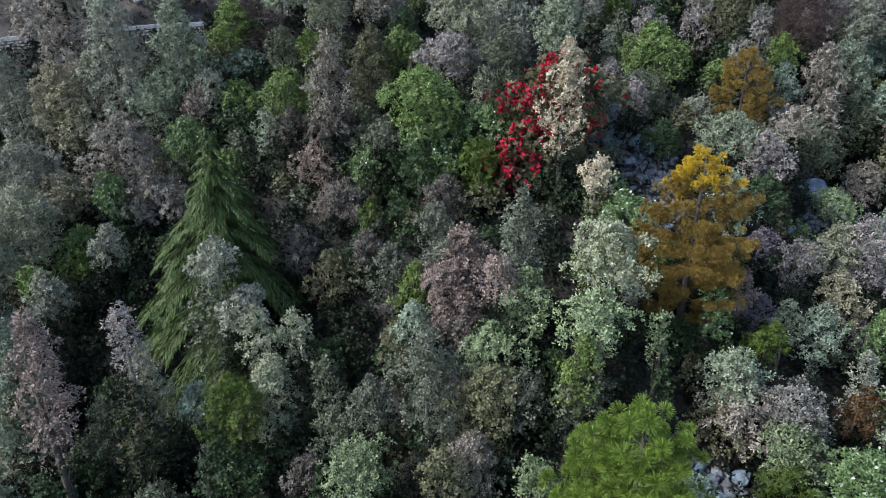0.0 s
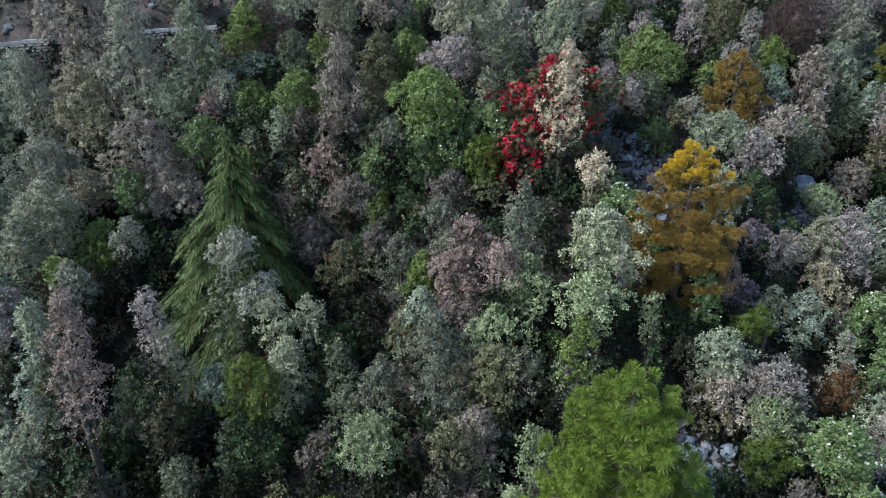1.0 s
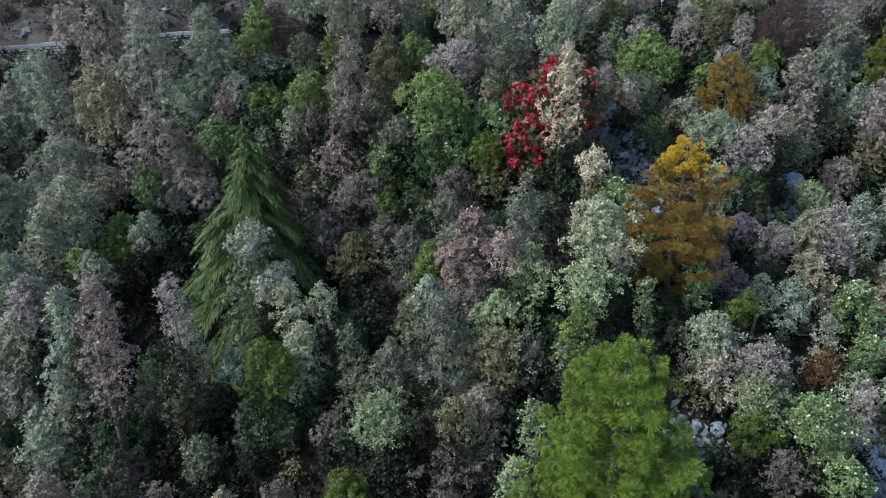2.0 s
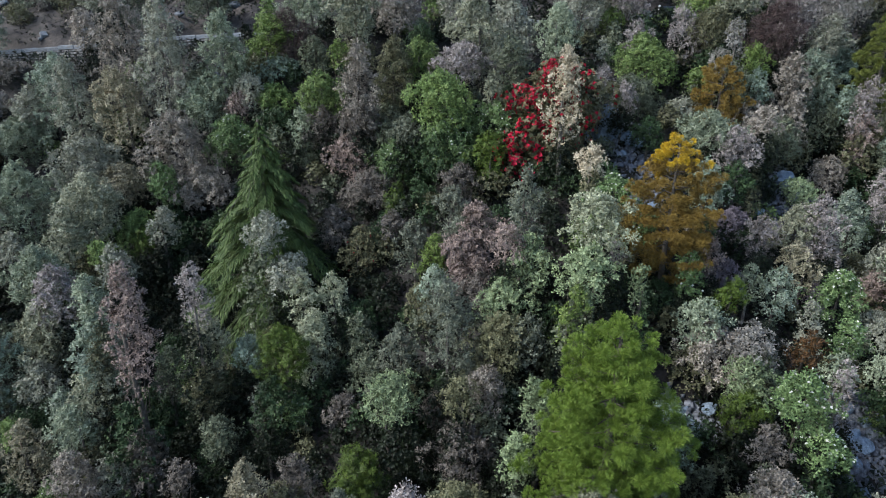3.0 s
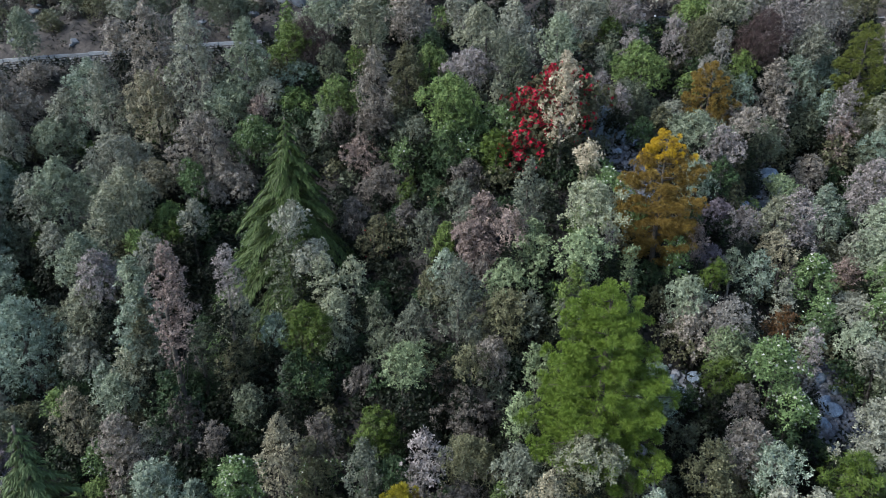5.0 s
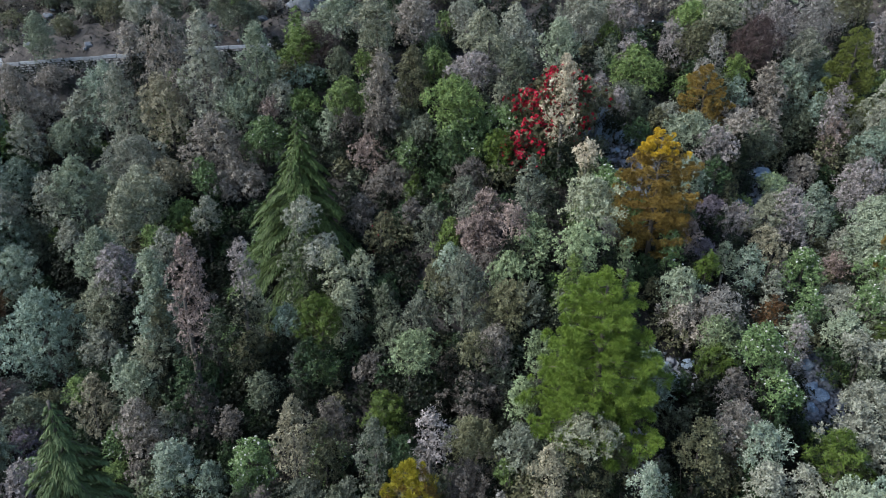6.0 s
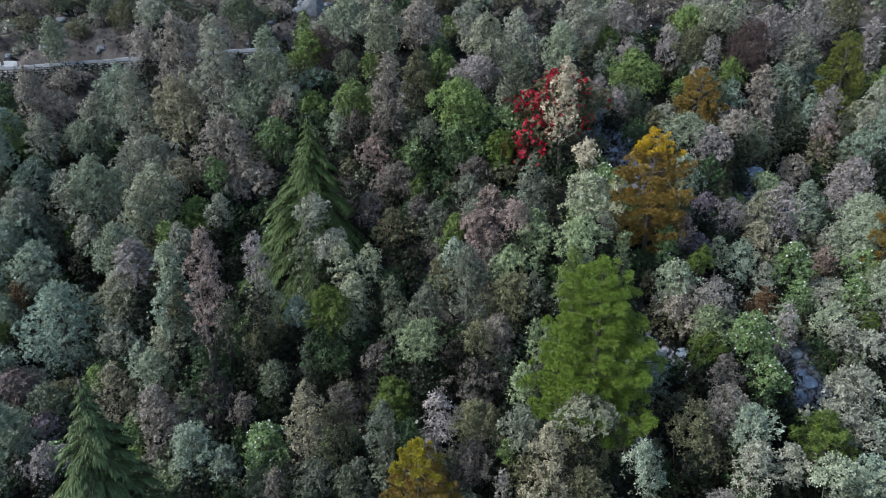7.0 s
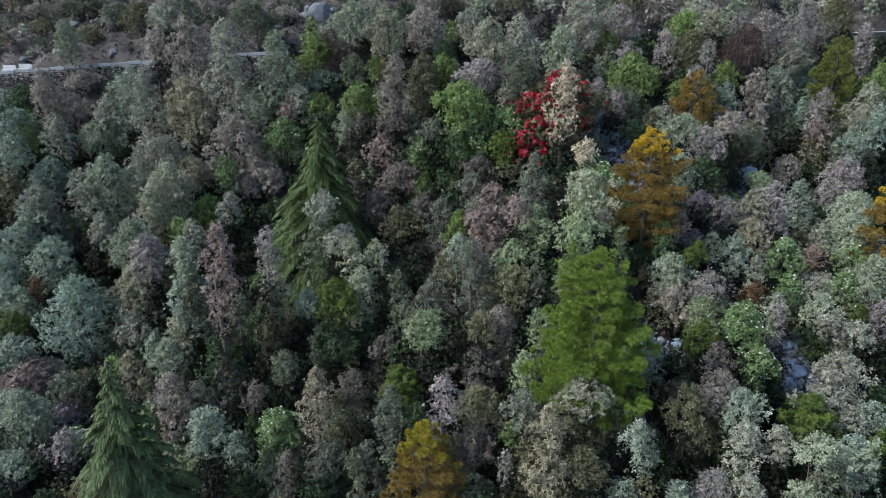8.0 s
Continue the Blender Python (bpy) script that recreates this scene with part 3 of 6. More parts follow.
cedar(21, "tall green cedar with drooping feathery boughs", "cedar", -15.6, 41.0, 30.9, 6.6)
cedar(22, "bluish green cedar with drooping feathery boughs", "cedar_blue", -23.2, 13.2, 20.4, 5.6)
rhododendron(31, 8.4, 49.4, 34.9, 8.6)
rhododendron(32, 5.8, 45.4, 30.0, 5.0)

# ---------------------------------------------------------------- oaks and shrubs of the slope: seed, kind, x, y, height, width, crown length
broadleaf(101, "mid", -68.0, 97.8, 41.2, 7.1, 7.1)
broadleaf(102, "pale", -59.8, 77.6, 38.8, 4.3, 9.4)
broadleaf(103, "taupe", -56.5, 65.5, 32.9, 4.6, 11.5)
broadleaf(104, "taupe", -55.1, 71.3, 32.1, 4.5, 9.0)
broadleaf(105, "bright", -57.6, 62.7, 27.8, 3.8, 6.1)
broadleaf(106, "bluegreen", -46.2, 65.7, 33.3, 6.4, 9.1)
broadleaf(107, "grey", -41.1, 61.5, 33.4, 4.4, 11.0)
broadleaf(108, "pale", -49.4, 64.2, 26.4, 6.9, 6.9)
broadleaf(109, "grey", -36.6, 54.5, 26.6, 7.4, 6.1)
broadleaf(110, "taupe", -35.8, 64.5, 39.7, 5.8, 11.7)
broadleaf(111, "grey", -31.0, 61.7, 39.5, 5.7, 17.2)
broadleaf(112, "tan", -35.3, 60.4, 32.5, 5.7, 7.9)
broadleaf(113, "taupe", -28.0, 55.6, 29.0, 7.4, 8.8)
broadleaf(114, "taupe", -43.2, 69.5, 37.8, 3.5, 4.3)
broadleaf(115, "pale", -24.8, 61.5, 38.2, 4.4, 9.9)
broadleaf(116, "lime", -21.2, 66.0, 37.5, 4.8, 5.1)
broadleaf(117, "bare", -17.8, 65.3, 38.2, 4.0, 6.7)
broadleaf(118, "pale", -16.7, 70.0, 41.6, 6.1, 8.4)
broadleaf(119, "olivepale", -10.7, 63.5, 41.1, 4.9, 5.7)
broadleaf(120, "taupe", -6.8, 68.1, 41.2, 5.9, 5.2)
broadleaf(121, "pale", -11.4, 68.4, 37.6, 4.6, 4.6)
broadleaf(122, "taupe", -9.1, 52.4, 35.8, 3.7, 7.6)
broadleaf(123, "olive", -6.2, 56.4, 35.9, 4.9, 6.0)
broadleaf(124, "bright", -13.5, 56.3, 32.5, 4.7, 4.7)
broadleaf(125, "bright", -19.2, 61.4, 30.5, 5.0, 4.0)
broadleaf(126, "mid", -15.1, 63.0, 35.4, 3.6, 4.4)
broadleaf(127, "lime", -12.0, 59.2, 35.3, 2.1, 2.8)
broadleaf(128, "pink", -23.0, 59.3, 30.1, 3.0, 2.7)
broadleaf(129, "pale", -26.8, 61.5, 31.2, 5.4, 5.1)
broadleaf(130, "grey", -22.0, 60.7, 31.8, 3.9, 3.2)
broadleaf(131, "flower", -23.2, 57.4, 28.2, 5.9, 5.6)
broadleaf(132, "pale", -15.2, 54.8, 29.2, 2.6, 4.4)
broadleaf(133, "shaded_taupe", -13.1, 54.4, 29.4, 3.3, 4.0)
broadleaf(134, "shaded_taupe", -9.1, 52.8, 30.3, 3.9, 3.9)
broadleaf(135, "pink", -9.3, 51.6, 27.2, 4.5, 3.9)
broadleaf(136, "sage", -4.7, 50.1, 29.5, 2.8, 2.5)
broadleaf(137, "flower", -5.9, 50.2, 27.1, 4.4, 3.8)
broadleaf(138, "bright", -3.7, 58.5, 35.5, 4.1, 4.1)
broadleaf(139, "dark", -3.8, 63.6, 36.7, 3.6, 2.9)
broadleaf(140, "olivepale", 2.4, 59.1, 39.7, 6.4, 8.1)
broadleaf(141, "grey", 6.3, 63.5, 40.3, 5.3, 7.1)
broadleaf(142, "grey", -0.3, 70.8, 40.9, 3.9, 4.6)
broadleaf(143, "pale", 9.8, 57.7, 38.9, 4.5, 5.3)
broadleaf(144, "pinkgrey", -0.2, 55.8, 35.5, 5.2, 3.3)
broadleaf(145, "bright", -0.9, 48.6, 33.7, 5.9, 4.8)
broadleaf(146, "olivepale", 3.0, 48.7, 33.5, 2.2, 4.2)
broadleaf(147, "flower", 0.4, 48.5, 30.7, 6.0, 5.5)
broadleaf(148, "flower", 3.8, 48.9, 31.0, 4.8, 3.7)
broadleaf(149, "hedge", 2.6, 44.3, 29.2, 3.3, 3.4)
broadleaf(150, "mid", 5.5, 54.1, 36.1, 3.5, 5.8)
broadleaf(151, "lime", 17.5, 69.6, 38.1, 3.1, 3.1)
broadleaf(152, "grey", 14.5, 70.3, 42.0, 6.1, 6.9)
broadleaf(153, "grey", 18.9, 73.8, 41.1, 4.8, 5.6)
broadleaf(154, "pinkgrey", 20.2, 71.5, 41.5, 4.6, 3.9)
broadleaf(155, "pinkgrey", 17.9, 59.6, 37.3, 2.9, 3.4)
broadleaf(156, "grey", 15.0, 59.4, 35.6, 1.7, 3.5)
broadleaf(157, "bright", 18.5, 56.3, 36.1, 6.2, 4.6)
broadleaf(158, "mid", 17.3, 53.3, 32.7, 5.1, 3.5)
broadleaf(159, "pinkgrey", 13.3, 51.9, 33.7, 2.4, 2.4)
broadleaf(160, "pinkgrey", 14.9, 50.2, 32.5, 2.6, 2.5)
broadleaf(161, "grey", 20.1, 52.5, 30.7, 3.8, 2.9)
broadleaf(162, "bright", 28.2, 71.8, 40.8, 5.4, 3.9)
broadleaf(163, "olive", 26.1, 60.5, 38.5, 5.4, 3.8)
broadleaf(164, "pinkgrey", 23.3, 60.7, 38.7, 3.8, 5.5)
broadleaf(165, "white", 25.4, 53.6, 37.7, 2.3, 3.8)
broadleaf(166, "white", 24.9, 55.1, 35.0, 2.3, 2.6)
broadleaf(167, "lime", 28.9, 56.1, 35.4, 3.0, 3.6)
broadleaf(168, "olivepale", 31.1, 67.8, 40.9, 4.4, 3.0)
broadleaf(169, "white", 35.7, 71.5, 41.1, 3.1, 3.1)
broadleaf(170, "pinkgrey", 36.5, 64.6, 40.9, 4.3, 5.7)
broadleaf(171, "white", 41.6, 67.3, 42.2, 5.1, 6.6)
broadleaf(172, "white", 48.2, 73.7, 41.0, 4.0, 7.2)
broadleaf(173, "grey", 39.0, 63.2, 37.7, 4.3, 5.0)
broadleaf(174, "taupe", 31.5, 54.3, 34.7, 3.5, 5.5)
broadleaf(175, "taupe", 31.4, 51.4, 31.4, 2.8, 5.1)
broadleaf(176, "bluegreen", 35.3, 56.4, 34.8, 3.6, 6.0)
broadleaf(177, "blue", 28.2, 53.4, 33.4, 2.6, 3.9)
broadleaf(178, "blue", 41.2, 63.9, 35.1, 4.3, 4.4)
broadleaf(179, "pinkgrey", 37.9, 52.4, 32.8, 3.0, 5.1)
broadleaf(180, "blue", 37.5, 54.5, 31.7, 2.9, 3.9)
broadleaf(181, "pink", 38.3, 52.2, 29.6, 2.4, 5.2)
broadleaf(184, "olivepale", 42.4, 54.5, 31.1, 4.6, 5.3)
broadleaf(185, "blue", 41.4, 50.1, 28.8, 3.7, 3.8)
broadleaf(186, "mid", 35.5, 54.7, 30.1, 4.0, 4.0)
broadleaf(187, "mid", 40.7, 50.8, 27.2, 3.8, 3.2)
broadleaf(188, "pale", 21.0, 45.4, 30.7, 5.1, 2.8)
broadleaf(189, "pinkgrey", 22.7, 43.6, 30.0, 3.4, 4.2)
broadleaf(190, "taupe", 26.2, 47.7, 30.9, 3.0, 2.7)
broadleaf(191, "mid", 30.1, 50.7, 29.4, 4.4, 3.8)
broadleaf(192, "bluegreen", -53.4, 56.4, 23.1, 6.0, 5.0)
broadleaf(193, "grey", -49.8, 49.3, 21.4, 3.9, 3.9)
broadleaf(194, "bluegreen", -49.5, 48.6, 20.0, 4.5, 5.2)
broadleaf(195, "pale", -42.3, 51.5, 24.6, 5.9, 7.3)
broadleaf(196, "grey", -45.1, 50.6, 23.3, 3.6, 6.0)
broadleaf(197, "olivepale", -33.6, 47.1, 24.6, 5.0, 6.2)
broadleaf(198, "tan", -33.3, 51.8, 24.1, 5.3, 3.3)
broadleaf(199, "olivepale", -34.8, 44.2, 22.4, 3.6, 4.8)
broadleaf(200, "grey", -42.3, 47.7, 18.6, 3.2, 3.2)
broadleaf(201, "mid", -47.8, 50.8, 17.7, 5.4, 4.7)
broadleaf(202, "hedge", -44.8, 49.2, 17.1, 1.7, 1.7)
broadleaf(203, "pale", -34.7, 40.6, 20.6, 5.2, 5.2)
broadleaf(204, "pinkgrey", -32.5, 38.1, 19.5, 4.2, 4.5)
broadleaf(205, "olivepale", -33.9, 37.7, 16.8, 4.8, 6.8)
broadleaf(206, "bluegreen", -45.6, 41.7, 17.7, 4.2, 5.4)
broadleaf(207, "rust", -45.6, 39.3, 14.5, 1.8, 3.0)
broadleaf(208, "grey", -29.2, 41.3, 20.1, 2.8, 3.5)
broadleaf(209, "pale", -26.3, 32.5, 21.3, 2.8, 3.3)
broadleaf(210, "bluegreen", -26.3, 31.8, 19.1, 3.5, 5.6)
broadleaf(211, "pink", -21.9, 28.5, 24.2, 3.0, 8.9)
broadleaf(212, "grey", -27.1, 46.8, 21.5, 2.6, 3.5)
broadleaf(213, "bright", -31.2, 48.4, 20.6, 3.9, 3.9)
broadleaf(214, "hedge", -29.1, 46.6, 19.6, 2.2, 2.5)
broadleaf(215, "bright", -31.4, 43.3, 19.7, 2.4, 2.4)
broadleaf(216, "blue", -39.0, 35.8, 16.1, 7.1, 8.2)
broadleaf(217, "flower", -28.7, 52.9, 24.2, 3.4, 4.1)
broadleaf(218, "taupe", -26.1, 54.8, 23.4, 6.2, 4.8)
broadleaf(219, "grey", -14.9, 36.9, 24.6, 3.0, 2.8)
broadleaf(220, "grey", -13.1, 36.2, 21.4, 3.6, 2.6)
broadleaf(221, "cream2", -11.7, 34.7, 21.0, 2.5, 4.7)
broadleaf(222, "cream2", -9.4, 34.6, 20.6, 2.4, 3.7)
broadleaf(223, "cream2", -10.7, 32.2, 18.9, 3.3, 5.6)
broadleaf(224, "pinkgrey", -18.8, 32.2, 22.6, 2.5, 4.5)
broadleaf(225, "olivepale", -18.7, 33.0, 18.2, 3.1, 4.7)
broadleaf(226, "blue", -16.0, 33.3, 16.0, 2.6, 2.6)
broadleaf(227, "shaded_taupe", -8.5, 49.1, 24.9, 5.1, 5.7)
broadleaf(228, "shaded_taupe", -10.2, 42.2, 23.4, 2.9, 3.5)
broadleaf(229, "shaded_taupe", -6.1, 42.2, 23.0, 3.2, 3.5)
broadleaf(230, "rhodo", -8.3, 40.3, 22.1, 3.4, 4.0)
broadleaf(231, "hedge", -5.6, 45.5, 24.3, 2.4, 3.0)
broadleaf(232, "sage", -3.4, 37.9, 23.7, 3.0, 4.3)
broadleaf(233, "olive", -3.1, 34.8, 20.1, 2.6, 3.1)
broadleaf(234, "sage", -4.1, 29.9, 19.1, 2.8, 3.5)
broadleaf(235, "mid", -15.1, 55.1, 23.1, 4.2, 4.2)
broadleaf(236, "shaded_taupe", 0.3, 43.7, 26.6, 3.5, 3.5)
broadleaf(237, "bright", 2.7, 45.7, 25.3, 3.6, 3.6)
broadleaf(238, "sage", -0.6, 40.9, 25.4, 2.8, 3.1)
broadleaf(239, "sage", -0.1, 37.9, 24.2, 3.1, 4.3)
broadleaf(240, "sage", 4.2, 33.2, 29.2, 2.6, 5.8)
broadleaf(241, "pink", 1.5, 36.4, 25.5, 3.1, 3.6)
broadleaf(242, "pink", 3.1, 31.6, 26.0, 2.4, 2.9)
broadleaf(243, "pink", 0.8, 35.3, 23.6, 4.1, 4.1)
broadleaf(244, "greenpale", 4.9, 31.8, 24.9, 3.3, 4.1)
broadleaf(245, "lime", -1.9, 36.8, 22.8, 2.7, 3.2)
broadleaf(246, "cream2", 8.8, 29.9, 28.6, 4.2, 4.0)
broadleaf(247, "flower", 11.7, 38.3, 27.2, 3.7, 2.4)
broadleaf(248, "flower", 13.0, 34.8, 25.6, 2.0, 2.5)
broadleaf(249, "greenpale", 7.5, 28.1, 25.8, 3.5, 3.3)
broadleaf(250, "lime", 6.6, 26.8, 23.5, 2.2, 4.0)
broadleaf(251, "bluegreen", -1.9, 33.9, 21.6, 2.5, 2.8)
broadleaf(252, "sage", -0.8, 27.8, 23.1, 3.2, 5.9)
broadleaf(253, "shaded_taupe", 1.6, 33.5, 21.4, 3.0, 2.5)
broadleaf(254, "greenpale", 2.8, 30.1, 22.4, 3.7, 2.8)
broadleaf(255, "olive", 2.3, 27.7, 21.1, 3.9, 4.1)
broadleaf(256, "sage", 4.3, 28.0, 21.0, 2.3, 3.7)
broadleaf(257, "dark", 13.5, 31.8, 21.5, 2.9, 2.9)
broadleaf(258, "pinkgrey", 10.4, 32.8, 24.5, 2.2, 2.9)
broadleaf(259, "greenpale", 10.9, 27.4, 24.7, 1.4, 3.1)
broadleaf(260, "bluegreen", 19.4, 40.4, 27.8, 3.3, 3.8)
broadleaf(261, "purple", 20.3, 38.0, 24.7, 3.2, 2.7)
broadleaf(262, "pinkgrey", 22.4, 36.6, 24.7, 2.7, 3.1)
broadleaf(263, "dark", 18.4, 36.3, 24.7, 2.1, 2.6)
broadleaf(264, "pink", 17.0, 32.3, 24.6, 1.9, 2.9)
broadleaf(265, "purple", 18.8, 33.3, 22.5, 2.5, 2.0)
broadleaf(266, "greenpale", 30.4, 45.8, 24.8, 3.6, 2.7)
broadleaf(267, "olivepale", 26.0, 38.4, 25.0, 4.0, 3.7)
broadleaf(268, "pinkgrey", 27.9, 37.3, 25.8, 3.1, 4.7)
broadleaf(269, "tan", 24.8, 34.1, 23.3, 2.8, 3.3)
broadleaf(270, "bluegreen", 32.8, 42.4, 24.7, 3.7, 5.2)
broadleaf(271, "taupe", 34.9, 50.4, 25.7, 3.8, 3.8)
broadleaf(272, "pinkgrey", 36.4, 43.4, 27.0, 4.3, 5.2)
broadleaf(273, "pale", 34.9, 37.9, 24.9, 3.7, 3.2)
broadleaf(274, "pale", 33.1, 33.9, 23.9, 4.0, 4.0)
broadleaf(275, "grey", 32.0, 36.8, 23.0, 3.1, 3.2)
broadleaf(276, "pink", 31.7, 35.8, 20.7, 2.9, 3.2)
broadleaf(277, "flower", 26.7, 32.6, 22.3, 3.4, 3.9)
broadleaf(278, "flower", 32.7, 32.2, 21.8, 2.9, 2.9)
broadleaf(279, "flower", 30.5, 29.2, 20.3, 2.6, 2.3)
broadleaf(280, "flower", 15.7, 31.7, 23.7, 2.2, 3.4)
broadleaf(281, "pale", 15.5, 27.8, 22.3, 3.1, 3.2)
broadleaf(282, "hedge", 17.5, 29.6, 22.8, 2.2, 2.3)
broadleaf(283, "pale", 20.1, 32.2, 22.5, 2.1, 2.7)
broadleaf(284, "bluegreen", 21.8, 31.7, 22.5, 2.4, 3.7)
broadleaf(285, "white", 17.7, 25.3, 21.7, 3.0, 2.6)
broadleaf(286, "grey", 21.9, 27.3, 22.2, 1.8, 4.1)
broadleaf(287, "flower", 25.6, 28.9, 20.2, 2.6, 2.8)
broadleaf(288, "grey", 29.6, 31.0, 19.3, 3.9, 2.4)
broadleaf(289, "pale", 26.9, 26.6, 19.5, 2.7, 2.5)
broadleaf(290, "rust", 21.5, 26.7, 20.4, 2.2, 2.7)
broadleaf(291, "taupe", 16.1, 27.1, 20.8, 4.0, 3.6)
broadleaf(292, "greenpale", 16.8, 24.3, 20.1, 2.8, 2.6)
broadleaf(293, "pale", 22.3, 24.4, 20.4, 1.9, 2.1)
broadleaf(294, "purple", 25.6, 33.2, 20.6, 2.0, 2.0)
broadleaf(295, "grey", -40.5, 32.0, 9.2, 3.8, 3.2)
broadleaf(296, "grey", -33.3, 35.2, 12.5, 3.9, 3.3)
broadleaf(297, "bluegreen", -30.4, 32.6, 11.8, 2.7, 3.0)
broadleaf(298, "olivepale", -26.3, 31.7, 15.3, 3.9, 4.7)
broadleaf(299, "pale", -26.8, 28.5, 13.3, 3.0, 3.5)
broadleaf(300, "tan", -30.6, 27.9, 12.3, 3.2, 5.0)
broadleaf(301, "bright", -33.4, 30.7, 10.5, 2.1, 2.6)
broadleaf(302, "mid", -29.7, 29.8, 9.2, 2.6, 3.1)
broadleaf(303, "taupe", -25.6, 25.7, 11.7, 3.3, 5.3)
broadleaf(304, "bluegreen", -20.8, 19.7, 12.4, 3.3, 3.6)
broadleaf(305, "greenpale", -23.8, 23.9, 5.7, 4.3, 2.8)
broadleaf(306, "flower", -28.4, 26.8, 8.4, 2.5, 3.0)
broadleaf(307, "bright", -28.3, 25.3, 5.9, 2.7, 2.5)
broadleaf(308, "taupe", -26.2, 24.9, 6.6, 1.9, 2.9)
broadleaf(310, "pinkgrey", -32.9, 21.3, 8.8, 2.7, 2.7)
broadleaf(311, "flower", -16.5, 22.6, 10.7, 3.6, 5.0)
broadleaf(312, "tan", -12.3, 19.9, 16.0, 2.9, 5.8)
broadleaf(313, "olive", -10.4, 21.0, 13.2, 3.0, 4.7)
broadleaf(314, "olive", -18.6, 32.0, 14.4, 3.1, 3.7)
broadleaf(315, "sage", -6.6, 18.3, 15.6, 2.2, 4.8)
broadleaf(316, "greenpale", -4.6, 25.5, 17.8, 3.6, 2.7)
broadleaf(317, "pinkgrey", -2.8, 16.8, 17.6, 2.2, 4.1)
broadleaf(318, "sage", -8.4, 18.1, 10.9, 1.8, 2.5)
broadleaf(319, "sage", -11.6, 18.4, 10.2, 3.1, 2.1)
broadleaf(320, "olive", -0.1, 24.3, 18.6, 2.2, 2.6)
broadleaf(321, "taupe", 1.7, 26.2, 18.3, 2.7, 3.2)
broadleaf(322, "greenpale", 4.5, 22.7, 19.7, 2.3, 2.9)
broadleaf(323, "sage", 2.8, 16.6, 16.6, 3.0, 3.0)
broadleaf(324, "taupe", 0.7, 19.8, 11.9, 3.3, 3.8)
broadleaf(325, "tan", 3.8, 12.8, 18.0, 2.1, 3.4)
broadleaf(326, "olivepale", 6.1, 15.2, 18.1, 3.7, 1.5)
broadleaf(327, "olive", 7.1, 15.6, 16.1, 3.5, 2.3)
broadleaf(328, "bright", 1.9, 17.1, 13.6, 1.5, 1.9)
broadleaf(329, "bluegreen", 9.6, 12.6, 17.3, 2.3, 3.7)
broadleaf(330, "flower", 18.9, 21.7, 21.1, 3.4, 3.6)
broadleaf(331, "flower", 19.3, 19.9, 18.3, 2.4, 2.4)
broadleaf(332, "hedge", 16.3, 23.0, 18.5, 2.7, 2.3)
broadleaf(333, "shaded_taupe", 16.6, 20.2, 18.4, 2.0, 2.4)
broadleaf(334, "pinkgrey", 21.6, 22.7, 21.0, 1.7, 4.2)
broadleaf(335, "taupe", 16.1, 17.5, 17.7, 3.4, 3.0)
broadleaf(336, "olive", 13.0, 15.9, 17.6, 2.7, 3.3)
broadleaf(337, "bluegreen", 17.0, 16.2, 17.2, 3.1, 2.7)
broadleaf(338, "hedge", 20.6, 20.6, 16.9, 1.7, 2.2)
broadleaf(339, "bright", 27.5, 26.0, 16.0, 2.4, 2.1)
broadleaf(340, "grey", 24.4, 18.4, 18.7, 3.4, 2.6)
broadleaf(341, "grey", 23.4, 16.6, 17.1, 4.0, 2.6)
broadleaf(342, "hedge", 21.0, 14.9, 17.6, 3.0, 3.0)
broadleaf(343, "grey", 15.8, 13.2, 16.4, 2.7, 2.7)
broadleaf(344, "grey", 18.5, 13.9, 15.7, 2.6, 2.4)
broadleaf(345, "pale", 19.9, 11.9, 17.0, 2.9, 1.8)
broadleaf(346, "olive", 14.1, 15.6, 15.3, 2.2, 2.6)
broadleaf(350, "rhodo", 9.2, 46.1, 29.7, 4.4, 5.3)
broadleaf(400, "blue", -59.1, 61.0, 28.5, 4.6, 5.4)
broadleaf(401, "bluegreen", -55.9, 55.0, 26.0, 3.6, 4.4)
broadleaf(402, "dark", -61.1, 67.2, 30.7, 6.5, 4.9)
broadleaf(403, "bluegreen", -50.9, 45.7, 18.0, 4.0, 3.3)
broadleaf(404, "blue", -49.3, 41.6, 16.0, 3.2, 3.8)
broadleaf(405, "bluegreen", -47.1, 37.4, 14.6, 2.4, 3.0)
broadleaf(406, "hedge", -45.2, 34.2, 12.9, 3.5, 2.6)
broadleaf(407, "bluegreen", -43.2, 31.8, 11.6, 3.9, 3.4)
broadleaf(408, "pink", -41.9, 30.5, 9.6, 4.9, 2.5)
broadleaf(409, "bluegreen", -40.9, 27.5, 8.4, 5.1, 5.9)
broadleaf(410, "bluegreen", -37.5, 20.7, 6.9, 4.7, 3.8)
broadleaf(411, "mid", -36.3, 28.5, 9.6, 3.2, 2.7)
broadleaf(412, "purple", -36.1, 26.7, 7.8, 3.7, 3.2)
broadleaf(413, "shaded_taupe", -14.8, 19.8, 8.6, 2.3, 3.7)
broadleaf(414, "sage", -12.1, 18.6, 10.2, 2.2, 2.7)
broadleaf(415, "sage", -11.4, 18.8, 7.7, 2.3, 1.8)
broadleaf(416, "sage", -7.6, 17.9, 8.8, 2.4, 2.7)
broadleaf(417, "mid", -9.2, 17.8, 10.6, 2.2, 2.2)
broadleaf(418, "bluegreen", -15.6, 20.1, 4.9, 2.8, 1.9)
broadleaf(419, "flower", 0.0, 15.9, 9.5, 2.1, 2.1)
broadleaf(420, "white", 1.4, 15.0, 12.8, 1.4, 2.4)
